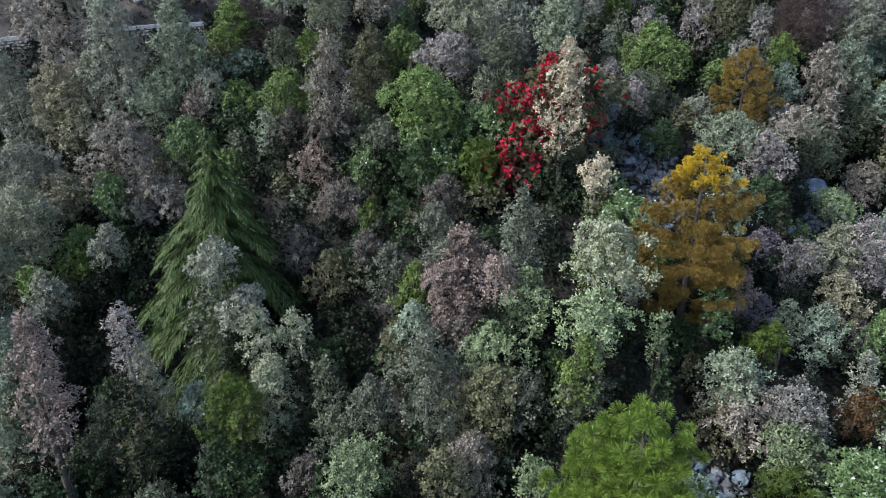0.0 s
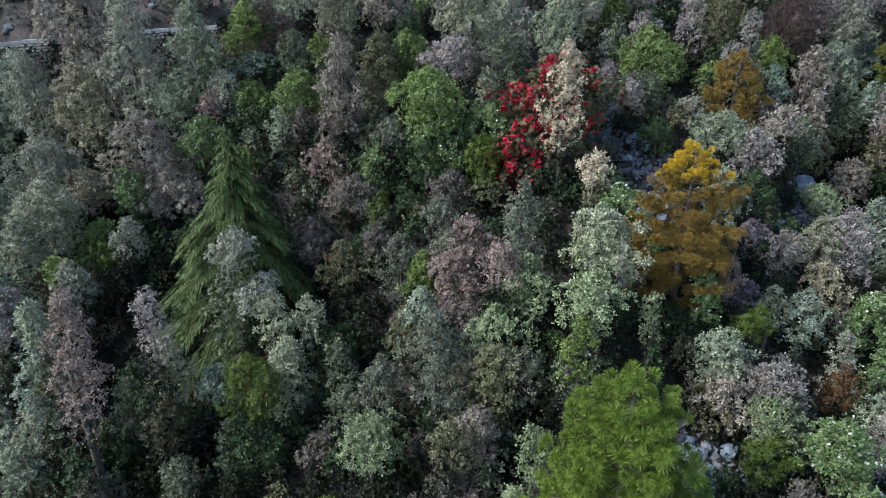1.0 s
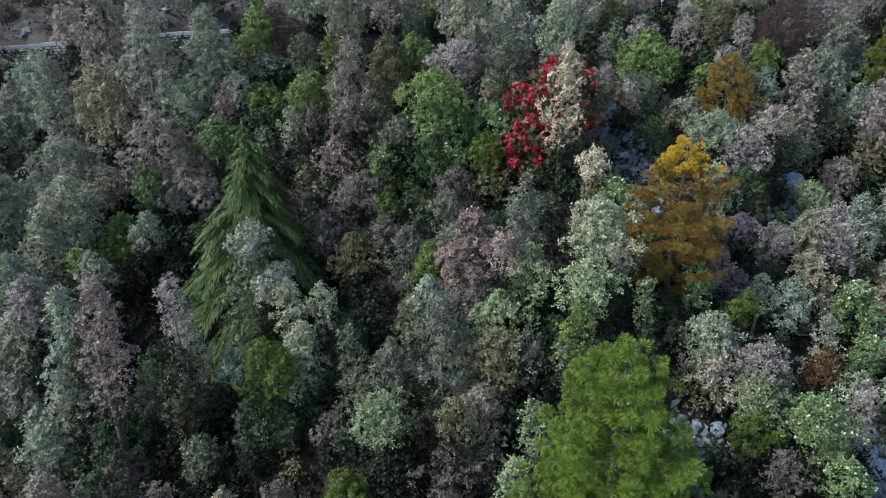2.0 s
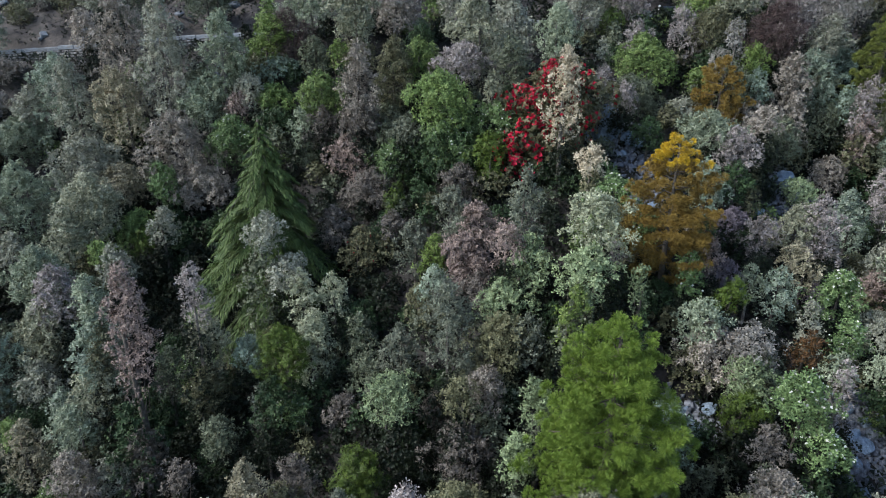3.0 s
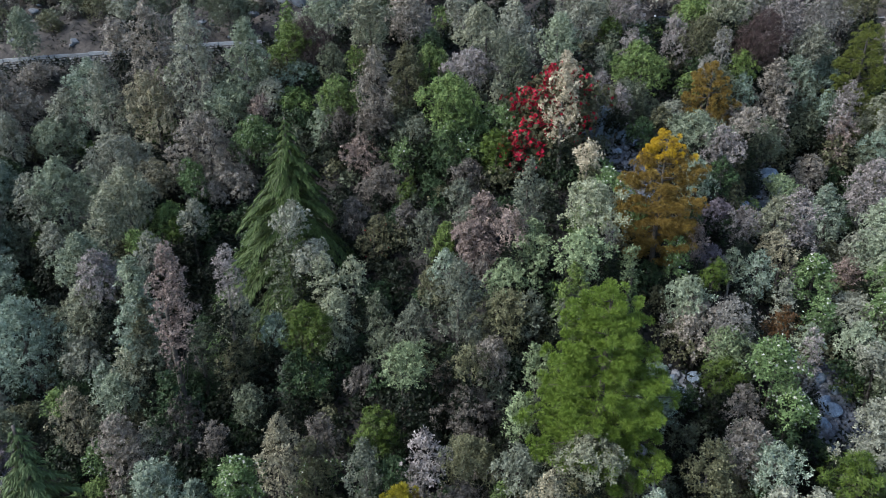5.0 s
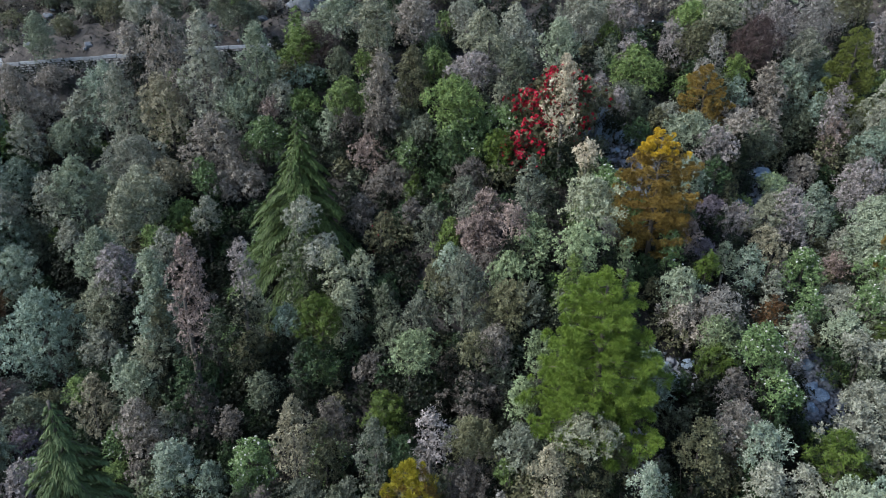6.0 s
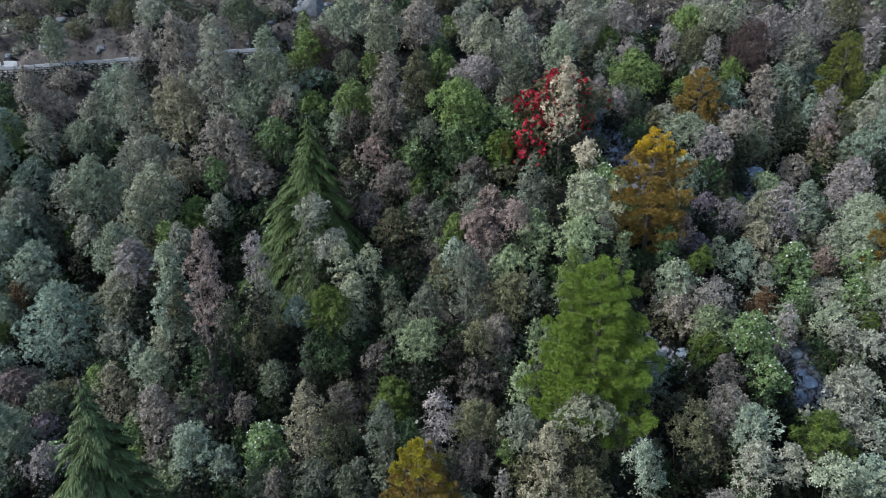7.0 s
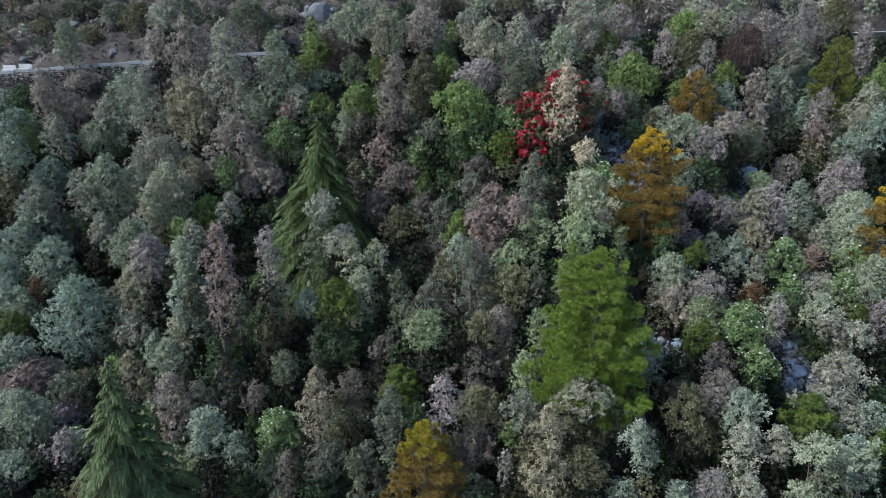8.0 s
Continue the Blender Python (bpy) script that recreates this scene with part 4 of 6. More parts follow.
broadleaf(421, "tan", 3.4, 11.9, 14.9, 2.9, 2.6)
broadleaf(422, "olive", 6.1, 12.2, 15.3, 2.6, 2.2)
broadleaf(423, "shaded_taupe", -1.0, 16.9, 13.4, 2.9, 2.9)
broadleaf(424, "white", 14.4, 12.8, 12.7, 3.0, 2.3)
broadleaf(425, "grey", 15.8, 11.1, 14.4, 2.1, 1.8)
broadleaf(426, "pale", 22.7, 11.8, 16.8, 1.6, 4.0)
broadleaf(427, "hedge", 24.6, 13.8, 16.0, 1.3, 3.1)
broadleaf(428, "bluegreen", 24.8, 15.5, 17.0, 2.3, 2.3)
broadleaf(429, "pale", 19.0, 11.4, 14.0, 1.8, 1.8)
broadleaf(430, "bluegreen", 12.0, 12.2, 13.1, 1.9, 1.9)
broadleaf(431, "bluegreen", 8.3, 11.8, 13.4, 2.2, 2.2)
broadleaf(432, "olive", 46.1, 66.0, 42.6, 4.5, 3.8)
broadleaf(433, "pinkgrey", 47.0, 62.1, 39.6, 2.9, 6.6)
broadleaf(434, "grey", 42.0, 50.4, 33.8, 2.9, 7.2)
broadleaf(435, "bright", 45.2, 54.4, 35.8, 2.0, 3.4)
broadleaf(436, "blue", 42.3, 48.7, 31.6, 2.5, 5.1)
broadleaf(437, "pale", 33.7, 31.3, 21.2, 3.1, 4.1)
broadleaf(438, "pinkgrey", 31.9, 26.4, 19.0, 2.4, 3.4)
broadleaf(439, "hedge", 30.2, 26.3, 18.7, 1.4, 1.9)
broadleaf(440, "grey", 29.1, 24.8, 18.0, 2.8, 2.3)
broadleaf(441, "grey", 27.5, 24.7, 18.7, 2.3, 2.3)
broadleaf(442, "tan", 35.7, 33.4, 22.0, 2.1, 3.2)
broadleaf(443, "flower", -11.7, 29.9, 13.3, 2.5, 2.5)
broadleaf(444, "shaded_taupe", -10.2, 22.5, 14.3, 2.4, 3.5)
broadleaf(445, "hedge", -6.3, 22.7, 14.4, 3.5, 2.6)
broadleaf(446, "sage", -14.3, 30.5, 13.6, 2.3, 3.6)
broadleaf(447, "shaded_taupe", 0.3, 23.9, 15.5, 3.9, 3.5)
broadleaf(448, "greenpale", 3.2, 21.5, 16.6, 2.5, 3.3)
broadleaf(449, "shaded_taupe", -1.8, 27.7, 14.9, 1.9, 2.4)
broadleaf(450, "shaded_taupe", -8.3, 29.2, 13.7, 2.5, 2.5)
broadleaf(451, "shaded_taupe", -18.8, 25.7, 11.2, 2.1, 2.9)
broadleaf(452, "shaded_taupe", -22.0, 27.6, 12.1, 3.0, 5.4)
broadleaf(453, "grey", -23.7, 26.6, 10.8, 2.4, 3.4)
broadleaf(454, "olive", -0.2, 19.2, 15.1, 3.6, 2.8)
broadleaf(455, "dark", -4.6, 18.4, 14.3, 2.2, 2.8)
broadleaf(456, "olive", 8.5, 15.1, 16.4, 1.8, 2.2)
broadleaf(457, "mid", -21.9, 32.7, 15.4, 2.6, 4.2)
broadleaf(458, "mid", -7.2, 33.0, 18.1, 3.1, 3.1)
broadleaf(459, "mid", -6.5, 30.5, 16.2, 3.0, 3.0)
broadleaf(460, "mid", -16.9, 28.3, 12.5, 2.9, 3.0)
broadleaf(461, "sage", 0.5, 28.9, 17.4, 2.9, 2.9)
broadleaf(462, "mid", -24.8, 31.8, 15.0, 2.6, 3.6)
broadleaf(463, "dark", 16.7, 47.6, 29.8, 3.0, 2.4)
broadleaf(464, "taupe", -54.0, 65.6, 29.5, 4.6, 7.8)
broadleaf(465, "grey", -49.2, 65.0, 29.9, 3.8, 6.9)
broadleaf(466, "grey", -53.5, 60.7, 27.7, 3.7, 5.9)
broadleaf(467, "mid", -59.6, 90.8, 41.4, 4.8, 5.8)
broadleaf(468, "olive", -54.2, 88.8, 41.4, 5.2, 7.1)
broadleaf(469, "mid", -51.0, 89.6, 40.6, 3.8, 5.7)
broadleaf(470, "taupe", -70.9, 98.6, 41.8, 6.1, 4.1)
broadleaf(471, "bright", -35.3, 90.3, 41.6, 2.8, 3.8)
broadleaf(472, "taupe", -29.9, 89.9, 41.0, 3.8, 3.8)
broadleaf(473, "taupe", -75.0, 95.6, 40.7, 5.0, 4.0)
broadleaf(474, "grey", -16.3, 88.7, 42.3, 5.5, 4.6)
broadleaf(475, "mid", -3.1, 89.3, 42.1, 4.6, 3.7)
broadleaf(476, "taupe", -43.7, 92.3, 42.2, 5.8, 4.8)
broadleaf(477, "olive", -71.7, 91.0, 37.7, 4.8, 2.9)
broadleaf(478, "mid", -32.7, 86.9, 40.1, 2.8, 3.7)
broadleaf(479, "grey", 11.7, 89.0, 42.5, 4.6, 3.7)
broadleaf(480, "olive", -60.8, 86.3, 37.9, 3.7, 3.7)
broadleaf(580, "cream", 8.3, 43.6, 36.0, 3.0, 7.0)
broadleaf(581, "cream", 9.9, 39.3, 29.2, 2.2, 2.2)
broadleaf(583, "hedge", -12.3, 30.6, 18.4, 4.0, 3.6)
broadleaf(582, "bare", 30.8, 58.8, 39.2, 6.4, 5.6)

# the younger trees and shrubs between them; the near-black ones paint gap shade
broadleaf(250, "pale", -37.6, 24.1, 10.6, 4.8, 8.8)
broadleaf(261, "white", 13.8, 12.3, 13.5, 3.5, 2.5)
broadleaf(266, "blue", 23, 12.9, 16.2, 2.7, 3.7)
broadleaf(272, "pale", -46.1, 37.2, 14, 3.5, 4)
broadleaf(275, "pale", 32.2, 29, 21.8, 4.3, 3.8)
broadleaf(281, "bright", 48.9, 61.3, 34.8, 3.9, 4)
broadleaf(286, "blue", -64.9, 69.5, 28.6, 7.8, 6)
broadleaf(290, "grey", -44.1, 76.4, 41.7, 5.1, 4)
broadleaf(291, "mid", -41.7, 78.5, 41.8, 4.6, 3.7)
broadleaf(299, "grey", 32.5, 75.7, 42.3, 6.2, 4.3)
broadleaf(301, "mid", -32.4, 80.6, 41.9, 7, 5)
broadleaf(600, "mid", 7.9, 11.2, 10, 2.8)
broadleaf(601, "under", -0.2, 13.7, 8.2, 3.2)
broadleaf(602, "dark", 2.2, 13.5, 8.5, 2.7)
broadleaf(604, "dark", 16.7, 11, 12.6, 3.7)
broadleaf(605, "dark", -8, 15.6, 6.5, 2.5)
broadleaf(606, "dark", -11.2, 15.8, 6, 2.8)
young(607, "under", 22.7, 9.5, 12.7, 3.8)
young(608, "under", 19.7, 9.8, 11.4, 3.2)
broadleaf(609, "dark", -7.5, 18.2, 7.4, 3.8)
young(610, "under", 24.4, 10.9, 13.5, 2.5)
broadleaf(611, "mid", 6.1, 20.4, 14.2, 3.2)
broadleaf(612, "dark", 8.2, 20.6, 15.2, 2.6)
broadleaf(614, "mid", -20.7, 15.3, 5.6, 2.7)
broadleaf(615, "mid", -14.2, 17.3, 5.3, 3.4)
broadleaf(616, "dark", 12.3, 16.5, 12.4, 2.9)
broadleaf(617, "dark", -1.3, 19.8, 9.9, 3.5)
broadleaf(619, "flower", -16, 15.7, 4.1, 3.5)
broadleaf(621, "blue", 11.9, 23, 18.1, 3.5)
broadleaf(622, "under", -17.2, 17.5, 5.2, 2.7)
broadleaf(623, "olive", -10.2, 18.7, 5.8, 2.6)
young(624, "under", 23.3, 15.2, 14.5, 3.4)
broadleaf(625, "taupe", -4.4, 21.9, 10.4, 3.1)
broadleaf(627, "flower", -10.9, 23.1, 9.7, 3.4)
broadleaf(628, "mid", 5.5, 23.7, 16.2, 2.6)
broadleaf(629, "flower", -22.7, 17.4, 5.9, 3.2)
broadleaf(630, "mid", -16.1, 21.7, 7.5, 3.6)
broadleaf(631, "dark", -9, 21.6, 8, 3.6)
broadleaf(632, "dark", 25.4, 16.1, 14.7, 2.9)
broadleaf(633, "under", 2.7, 23.3, 14, 3.5)
broadleaf(634, "mid", 26.1, 12.1, 12.2, 3.5)
broadleaf(637, "dark", -18.3, 20, 5.8, 3.6)
broadleaf(638, "dark", -26.6, 20.1, 8.1, 2.7)
broadleaf(639, "dark", -33.2, 12.4, 7.9, 3)
broadleaf(643, "dark", -27.5, 16.6, 6.6, 3.4)
young(644, "under", 7.8, 23.9, 16, 3.4)
young(645, "under", 27.1, 14.4, 13.2, 3)
young(647, "dark", 9.2, 18.7, 10.6, 2.1)
broadleaf(648, "mid", -28.9, 14.1, 5.8, 3.6)
broadleaf(650, "dark", 29.1, 19.5, 15.8, 3.1)
broadleaf(652, "dark", -24.8, 18.2, 5.4, 2.9)
broadleaf(653, "blue", -20.1, 23.6, 7.6, 2.6)
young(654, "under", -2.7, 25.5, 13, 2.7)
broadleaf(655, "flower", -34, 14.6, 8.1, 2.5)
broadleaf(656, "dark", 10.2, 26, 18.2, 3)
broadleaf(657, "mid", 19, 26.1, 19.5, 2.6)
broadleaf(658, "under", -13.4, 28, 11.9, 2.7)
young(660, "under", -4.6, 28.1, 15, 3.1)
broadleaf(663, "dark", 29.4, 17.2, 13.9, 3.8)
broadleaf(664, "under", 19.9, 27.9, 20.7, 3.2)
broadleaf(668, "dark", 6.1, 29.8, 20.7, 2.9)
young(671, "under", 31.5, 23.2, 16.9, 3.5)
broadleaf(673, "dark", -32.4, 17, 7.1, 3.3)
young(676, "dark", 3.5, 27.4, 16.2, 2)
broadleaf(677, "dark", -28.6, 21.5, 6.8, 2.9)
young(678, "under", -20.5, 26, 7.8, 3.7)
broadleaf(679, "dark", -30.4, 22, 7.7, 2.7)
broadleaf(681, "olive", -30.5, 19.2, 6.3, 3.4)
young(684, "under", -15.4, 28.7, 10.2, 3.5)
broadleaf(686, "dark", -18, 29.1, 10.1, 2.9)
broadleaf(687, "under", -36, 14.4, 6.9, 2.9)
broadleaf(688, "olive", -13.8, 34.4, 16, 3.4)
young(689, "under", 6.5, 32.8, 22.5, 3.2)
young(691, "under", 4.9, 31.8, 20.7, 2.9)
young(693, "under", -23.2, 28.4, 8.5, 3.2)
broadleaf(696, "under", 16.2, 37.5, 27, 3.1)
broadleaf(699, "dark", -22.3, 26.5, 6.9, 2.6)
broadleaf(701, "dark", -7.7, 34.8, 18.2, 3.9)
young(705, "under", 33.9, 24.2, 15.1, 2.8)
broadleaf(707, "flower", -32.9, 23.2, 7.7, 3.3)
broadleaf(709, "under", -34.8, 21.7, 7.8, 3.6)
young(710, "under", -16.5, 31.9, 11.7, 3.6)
broadleaf(711, "dark", 35.8, 30, 17.3, 3.9)
young(712, "under", -5.6, 35.1, 18.9, 2.9)
broadleaf(713, "olive", 31.6, 26.2, 15.8, 2.6)
broadleaf(714, "bright", 9.5, 35.9, 24.7, 3.5)
broadleaf(717, "dark", -23.7, 37.3, 13.8, 3.4)
broadleaf(719, "dark", -33.3, 31.9, 10.2, 3.7)
young(721, "under", -20.3, 31.1, 9.5, 3.7)
broadleaf(722, "dark", -29.6, 33.7, 10.5, 2.7)
broadleaf(723, "under", 21.4, 34.7, 22.7, 2.8)
broadleaf(724, "flower", -21.1, 36.1, 12.9, 3.2)
young(725, "under", -9.2, 36.7, 17.9, 2.9)
young(726, "under", 7.4, 37, 24.4, 3.2)
broadleaf(727, "bright", 32.4, 37, 21.3, 2.6)
young(728, "under", -11.2, 39.7, 19.3, 3.4)
broadleaf(729, "under", -40.5, 22.6, 9, 3.4)
broadleaf(732, "under", -33.3, 29.4, 8.4, 3.6)
broadleaf(733, "dark", -19.8, 42.1, 17.7, 3)
broadleaf(734, "dark", -21.9, 33.7, 10.4, 2.7)
broadleaf(735, "mid", -17.4, 39.9, 16.7, 3.7)
broadleaf(738, "mid", 34.6, 36.1, 19.6, 3)
broadleaf(740, "dark", -23.9, 32.7, 9.1, 2.8)
broadleaf(741, "dark", 22.3, 41.8, 27.4, 2.9)
broadleaf(742, "dark", -24.8, 34.3, 10.1, 3.6)
young(745, "under", -11.2, 41.9, 20.3, 3.5)
broadleaf(746, "taupe", 28.8, 38.5, 22.7, 3.1)
young(747, "under", -5.8, 37.6, 19.2, 3)
young(749, "under", -21.5, 38.3, 13.2, 2.8)
broadleaf(750, "dark", 10.4, 41.6, 27, 2.8)
broadleaf(751, "flower", -20.6, 45, 19, 2.9)
young(752, "under", -7.5, 38.6, 18.8, 2.5)
young(754, "under", -19.3, 38.4, 13.9, 2.7)
young(755, "under", -22.8, 39.4, 13.6, 2.5)
broadleaf(756, "mid", -28.7, 36.8, 10.7, 3.4)
broadleaf(757, "under", -29.1, 39.3, 12.2, 2.5)
broadleaf(759, "olive", -37.2, 30.6, 8.7, 3)
broadleaf(760, "dark", -32.9, 34.9, 9.6, 3.9)
broadleaf(762, "under", 36.3, 33.4, 16.6, 3.1)
broadleaf(763, "dark", -6.3, 42.4, 22, 3.5)
broadleaf(764, "dark", -21.5, 40.9, 14.8, 3.1)
young(766, "under", -10.9, 44.2, 21.3, 3.3)
young(768, "under", -24.7, 40.9, 13.8, 3.2)
broadleaf(771, "flower", -32.3, 38.3, 11, 3)
young(772, "under", -8.6, 43.5, 21.6, 2.9)
broadleaf(773, "dark", -19.1, 47.6, 21.1, 4)
broadleaf(774, "under", -37.5, 39.8, 12.3, 3.8)
broadleaf(775, "dark", 39, 34, 15.8, 3.7)
young(776, "dark", 3.2, 40.5, 23.8, 2.7)
broadleaf(777, "under", -16.7, 49.6, 23.7, 2.6)
young(778, "under", -19.8, 40.1, 14.1, 3.9)
broadleaf(779, "mid", -35.9, 32.2, 8.2, 2.7)
broadleaf(782, "olive", 32.1, 38.9, 20.6, 2.7)
broadleaf(783, "dark", -2.8, 45.1, 24.5, 3.3)
broadleaf(785, "dark", -21.4, 43.4, 16.3, 3.3)
broadleaf(786, "dark", 7.2, 45, 27.4, 3.3)
young(788, "under", -26.9, 41.6, 13.3, 3.4)
young(790, "under", -11.7, 46.8, 22.3, 2.9)
broadleaf(791, "dark", 5, 53.9, 31.9, 2.7)
broadleaf(792, "olive", 36.6, 38.7, 18.8, 3.9)
broadleaf(794, "dark", -13.7, 44.3, 19.4, 3.5)
young(796, "taupe", 18.6, 38.8, 23.5, 2.5)
broadleaf(799, "dark", -32.7, 46.5, 16.3, 3.3)
broadleaf(801, "mid", 5, 50.8, 29.7, 2.7)
broadleaf(802, "mid", -6.9, 52.7, 28.4, 3.3)
broadleaf(804, "dark", -19.6, 50.1, 22.4, 2.7)
broadleaf(805, "dark", -14.9, 47.7, 21.6, 2.7)
broadleaf(806, "dark", 38.6, 37.4, 17, 3)
broadleaf(807, "under", 6.3, 52.7, 31, 2.8)
young(809, "dark", 10, 50.2, 30.4, 3.7)
young(810, "under", -25.1, 44.7, 15.5, 3.8)
young(813, "mid", 1.9, 55, 31.2, 3.3)
young(814, "under", -12.3, 48.4, 22.7, 3)
young(815, "mid", -39.6, 41.5, 12.4, 3.4)
young(816, "flower", -45.9, 31.3, 10.1, 3.8)
young(817, "under", 36.5, 42, 20.4, 3)
young(818, "grey", -34.2, 41, 11.3, 3.1)
young(820, "dark", 9.5, 56, 33.5, 2.8)
young(825, "taupe", 40.8, 36.5, 15.5, 3.2)
young(827, "under", 11.1, 55.1, 33.2, 3)
young(828, "bright", 39.8, 43, 20.1, 3.1)
young(829, "under", -16.6, 53.7, 26.4, 2.6)
young(831, "dark", 38.1, 46.1, 23.1, 3)
young(832, "under", -24, 47.5, 17.7, 3.5)
young(833, "dark", -5.8, 45.5, 22.1, 2.5)
young(834, "dark", -25.7, 46.9, 16.7, 2.6)
young(835, "dark", -18.5, 52.1, 23.9, 3.6)
young(836, "taupe", -30.9, 49.9, 18.5, 3)
young(837, "flower", 12.5, 44.8, 26.6, 2.5)
young(838, "dark", -21.8, 47.6, 18.2, 2.9)
young(839, "mid", 7.7, 55, 31.6, 3.5)
young(840, "olive", 44.3, 42.3, 18.6, 2.8)
young(841, "under", 3, 46.7, 25.4, 2.4)
young(842, "under", -27, 45, 14.2, 3)
young(844, "under", 10.6, 59.4, 35.3, 3.8)
young(846, "dark", -3.6, 48.6, 24.3, 2.7)
young(847, "under", -49.8, 36.8, 12.1, 2.5)
young(848, "mid", 11.4, 46.7, 27.1, 2.5)
young(849, "dark", 4.3, 55.6, 30.7, 3)
young(850, "bright", -18.6, 54.4, 25.9, 3)
young(851, "dark", -48.1, 38.5, 12, 2.5)
young(853, "dark", 42.1, 47.1, 22.1, 3.7)
young(854, "bright", 25.2, 42.7, 23.3, 2.9)
young(855, "under", -10.2, 56.2, 29.4, 4)
young(856, "olive", 4.6, 48.3, 26.2, 2.6)
young(861, "taupe", 46.2, 43.4, 18.7, 2.8)
young(862, "taupe", 26.7, 51.6, 30.6, 3.6)
young(863, "dark", -26.6, 49.7, 18.1, 2.9)
young(864, "dark", -37.6, 51.1, 18.2, 2.5)
young(866, "under", -25, 48.8, 17.4, 2.9)
young(867, "dark", -48.5, 40.8, 12.5, 2.6)
young(869, "pale", -14.8, 58.2, 30.5, 3.7)
young(870, "dark", -2.8, 55.3, 28.7, 2.8)
young(871, "mid", -31.2, 56.1, 23.8, 3.3)
young(872, "bright", 23.2, 47.3, 26.9, 3.1)
young(874, "under", 6.9, 57.1, 31.6, 3)
young(875, "dark", 46.6, 46.6, 20.6, 3.8)
young(878, "dark", -22.9, 51, 19.8, 3.2)
young(880, "under", -25.4, 50.5, 18.5, 2.7)
young(881, "under", 27.8, 58.6, 35.8, 2.9)
young(882, "under", -40, 47.7, 14.4, 2.7)
young(884, "under", 8.6, 58.1, 32.4, 2.5)
young(885, "under", -41.4, 44.7, 12.3, 3.6)
young(887, "dark", 40.9, 49.9, 23.7, 3)
young(889, "under", 2, 63.9, 36.1, 2.5)
young(891, "bright", 45, 49.1, 22.3, 2.8)
young(894, "mid", -1.8, 61.8, 34.2, 2.7)
young(895, "dark", -28.5, 51.6, 18.7, 3)
young(896, "olive", 42.3, 44.3, 18.5, 3.6)
young(898, "mid", -18.5, 56.5, 27.1, 3.1)
young(899, "mid", 26.6, 56.6, 33.9, 3.7)
young(901, "under", -28.3, 49.9, 16.7, 3.1)
young(903, "dark", 11.8, 61.8, 35.4, 2.6)
young(904, "dark", -26.6, 51.6, 18.7, 3.1)
young(905, "under", -50.4, 41.2, 12, 3)
young(907, "dark", -9.4, 69.6, 42.2, 3.1)
young(908, "dark", -18.6, 58.2, 28.6, 4.4)
young(910, "dark", -52.3, 39.2, 11.6, 2.9)
young(913, "dark", 10.7, 63.2, 35.6, 2.6)
young(914, "bright", 23.9, 56.3, 33.1, 3.8)
young(915, "mid", -24.3, 63.3, 33.1, 3.9)
young(916, "dark", -49, 43.7, 12.2, 3.3)
young(917, "under", -34.9, 57.1, 22.6, 3.2)
young(918, "dark", -45.5, 46.5, 13, 3.2)
young(919, "dark", 47.6, 48.9, 20.9, 3.4)
young(920, "dark", 20, 61.4, 36.4, 2.8)
young(922, "under", -50.7, 47, 14.3, 2.9)
young(923, "under", -11.8, 60.2, 31.4, 4.7)
young(925, "mid", 48.2, 51.5, 23, 3.4)
young(926, "flower", -54.5, 46.5, 14.7, 2.5)
young(928, "dark", -53, 42, 12.1, 3.5)
young(929, "bright", 49.6, 49.8, 21.6, 3.9)
young(930, "dark", -39.1, 52.4, 17, 2.9)
young(931, "under", -36.1, 59.2, 24.5, 3.3)
young(932, "under", 13.4, 55.3, 30.1, 2.5)
young(933, "dark", 45.7, 51.5, 22.9, 3.4)
young(934, "under", -4.6, 62.2, 33.2, 3)
young(935, "under", -52.4, 45.2, 13.4, 3.9)
young(938, "flower", -56.7, 46.1, 14.6, 2.9)
young(942, "under", 22.9, 60.9, 35.8, 2.8)
young(943, "dark", -21.7, 54.2, 21.6, 2.2)
young(944, "dark", -3.3, 63.3, 33.9, 2.5)
young(945, "dark", 27.9, 61, 35.6, 3.2)
young(946, "under", 9.4, 70.2, 40.2, 3.6)
young(947, "bright", -36, 62.6, 27.9, 4.6)
young(949, "mid", -10.1, 71.2, 41.6, 2.9)
young(950, "under", -42.4, 47.5, 12.4, 2.7)
young(951, "flower", -56, 44, 13.1, 3.4)
young(953, "dark", 0, 63.9, 34, 3.5)
young(955, "pale", -42.2, 57.9, 22, 4.2)
young(957, "dark", 39.1, 58.6, 30.1, 3.1)
young(959, "dark", -48.6, 55.5, 19.9, 3)
young(963, "dark", -7.7, 72, 41.2, 3.6)
young(964, "mid", -30.4, 63, 29.1, 4)
young(966, "taupe", -7.7, 68.3, 39.1, 2.7)
young(967, "dark", 20.3, 64.1, 37.1, 3.1)
young(968, "under", -44.7, 50.1, 14.1, 3.8)
young(969, "dark", -52.7, 47.8, 13.8, 3)
young(970, "under", 2.1, 73.2, 41, 3.8)
young(971, "under", -45.2, 52.1, 15.9, 2.7)
young(972, "dark", -47.8, 45.9, 11.6, 2.8)
young(973, "dark", 50.8, 55.2, 25.2, 2.7)
young(974, "olive", -22.1, 64.4, 33.5, 3.2)
young(975, "mid", -20.7, 60.1, 28.3, 3.9)
young(977, "under", -55, 50.7, 16, 3.1)
young(978, "dark", -57.1, 49.7, 15.6, 2.7)
young(979, "grey", -21.2, 57.2, 24.5, 3.7)
young(980, "dark", -53.1, 58.5, 23, 4)
young(982, "dark", 50.3, 52.5, 22.6, 3.6)
young(984, "olive", 24.8, 62, 35.5, 3.3)
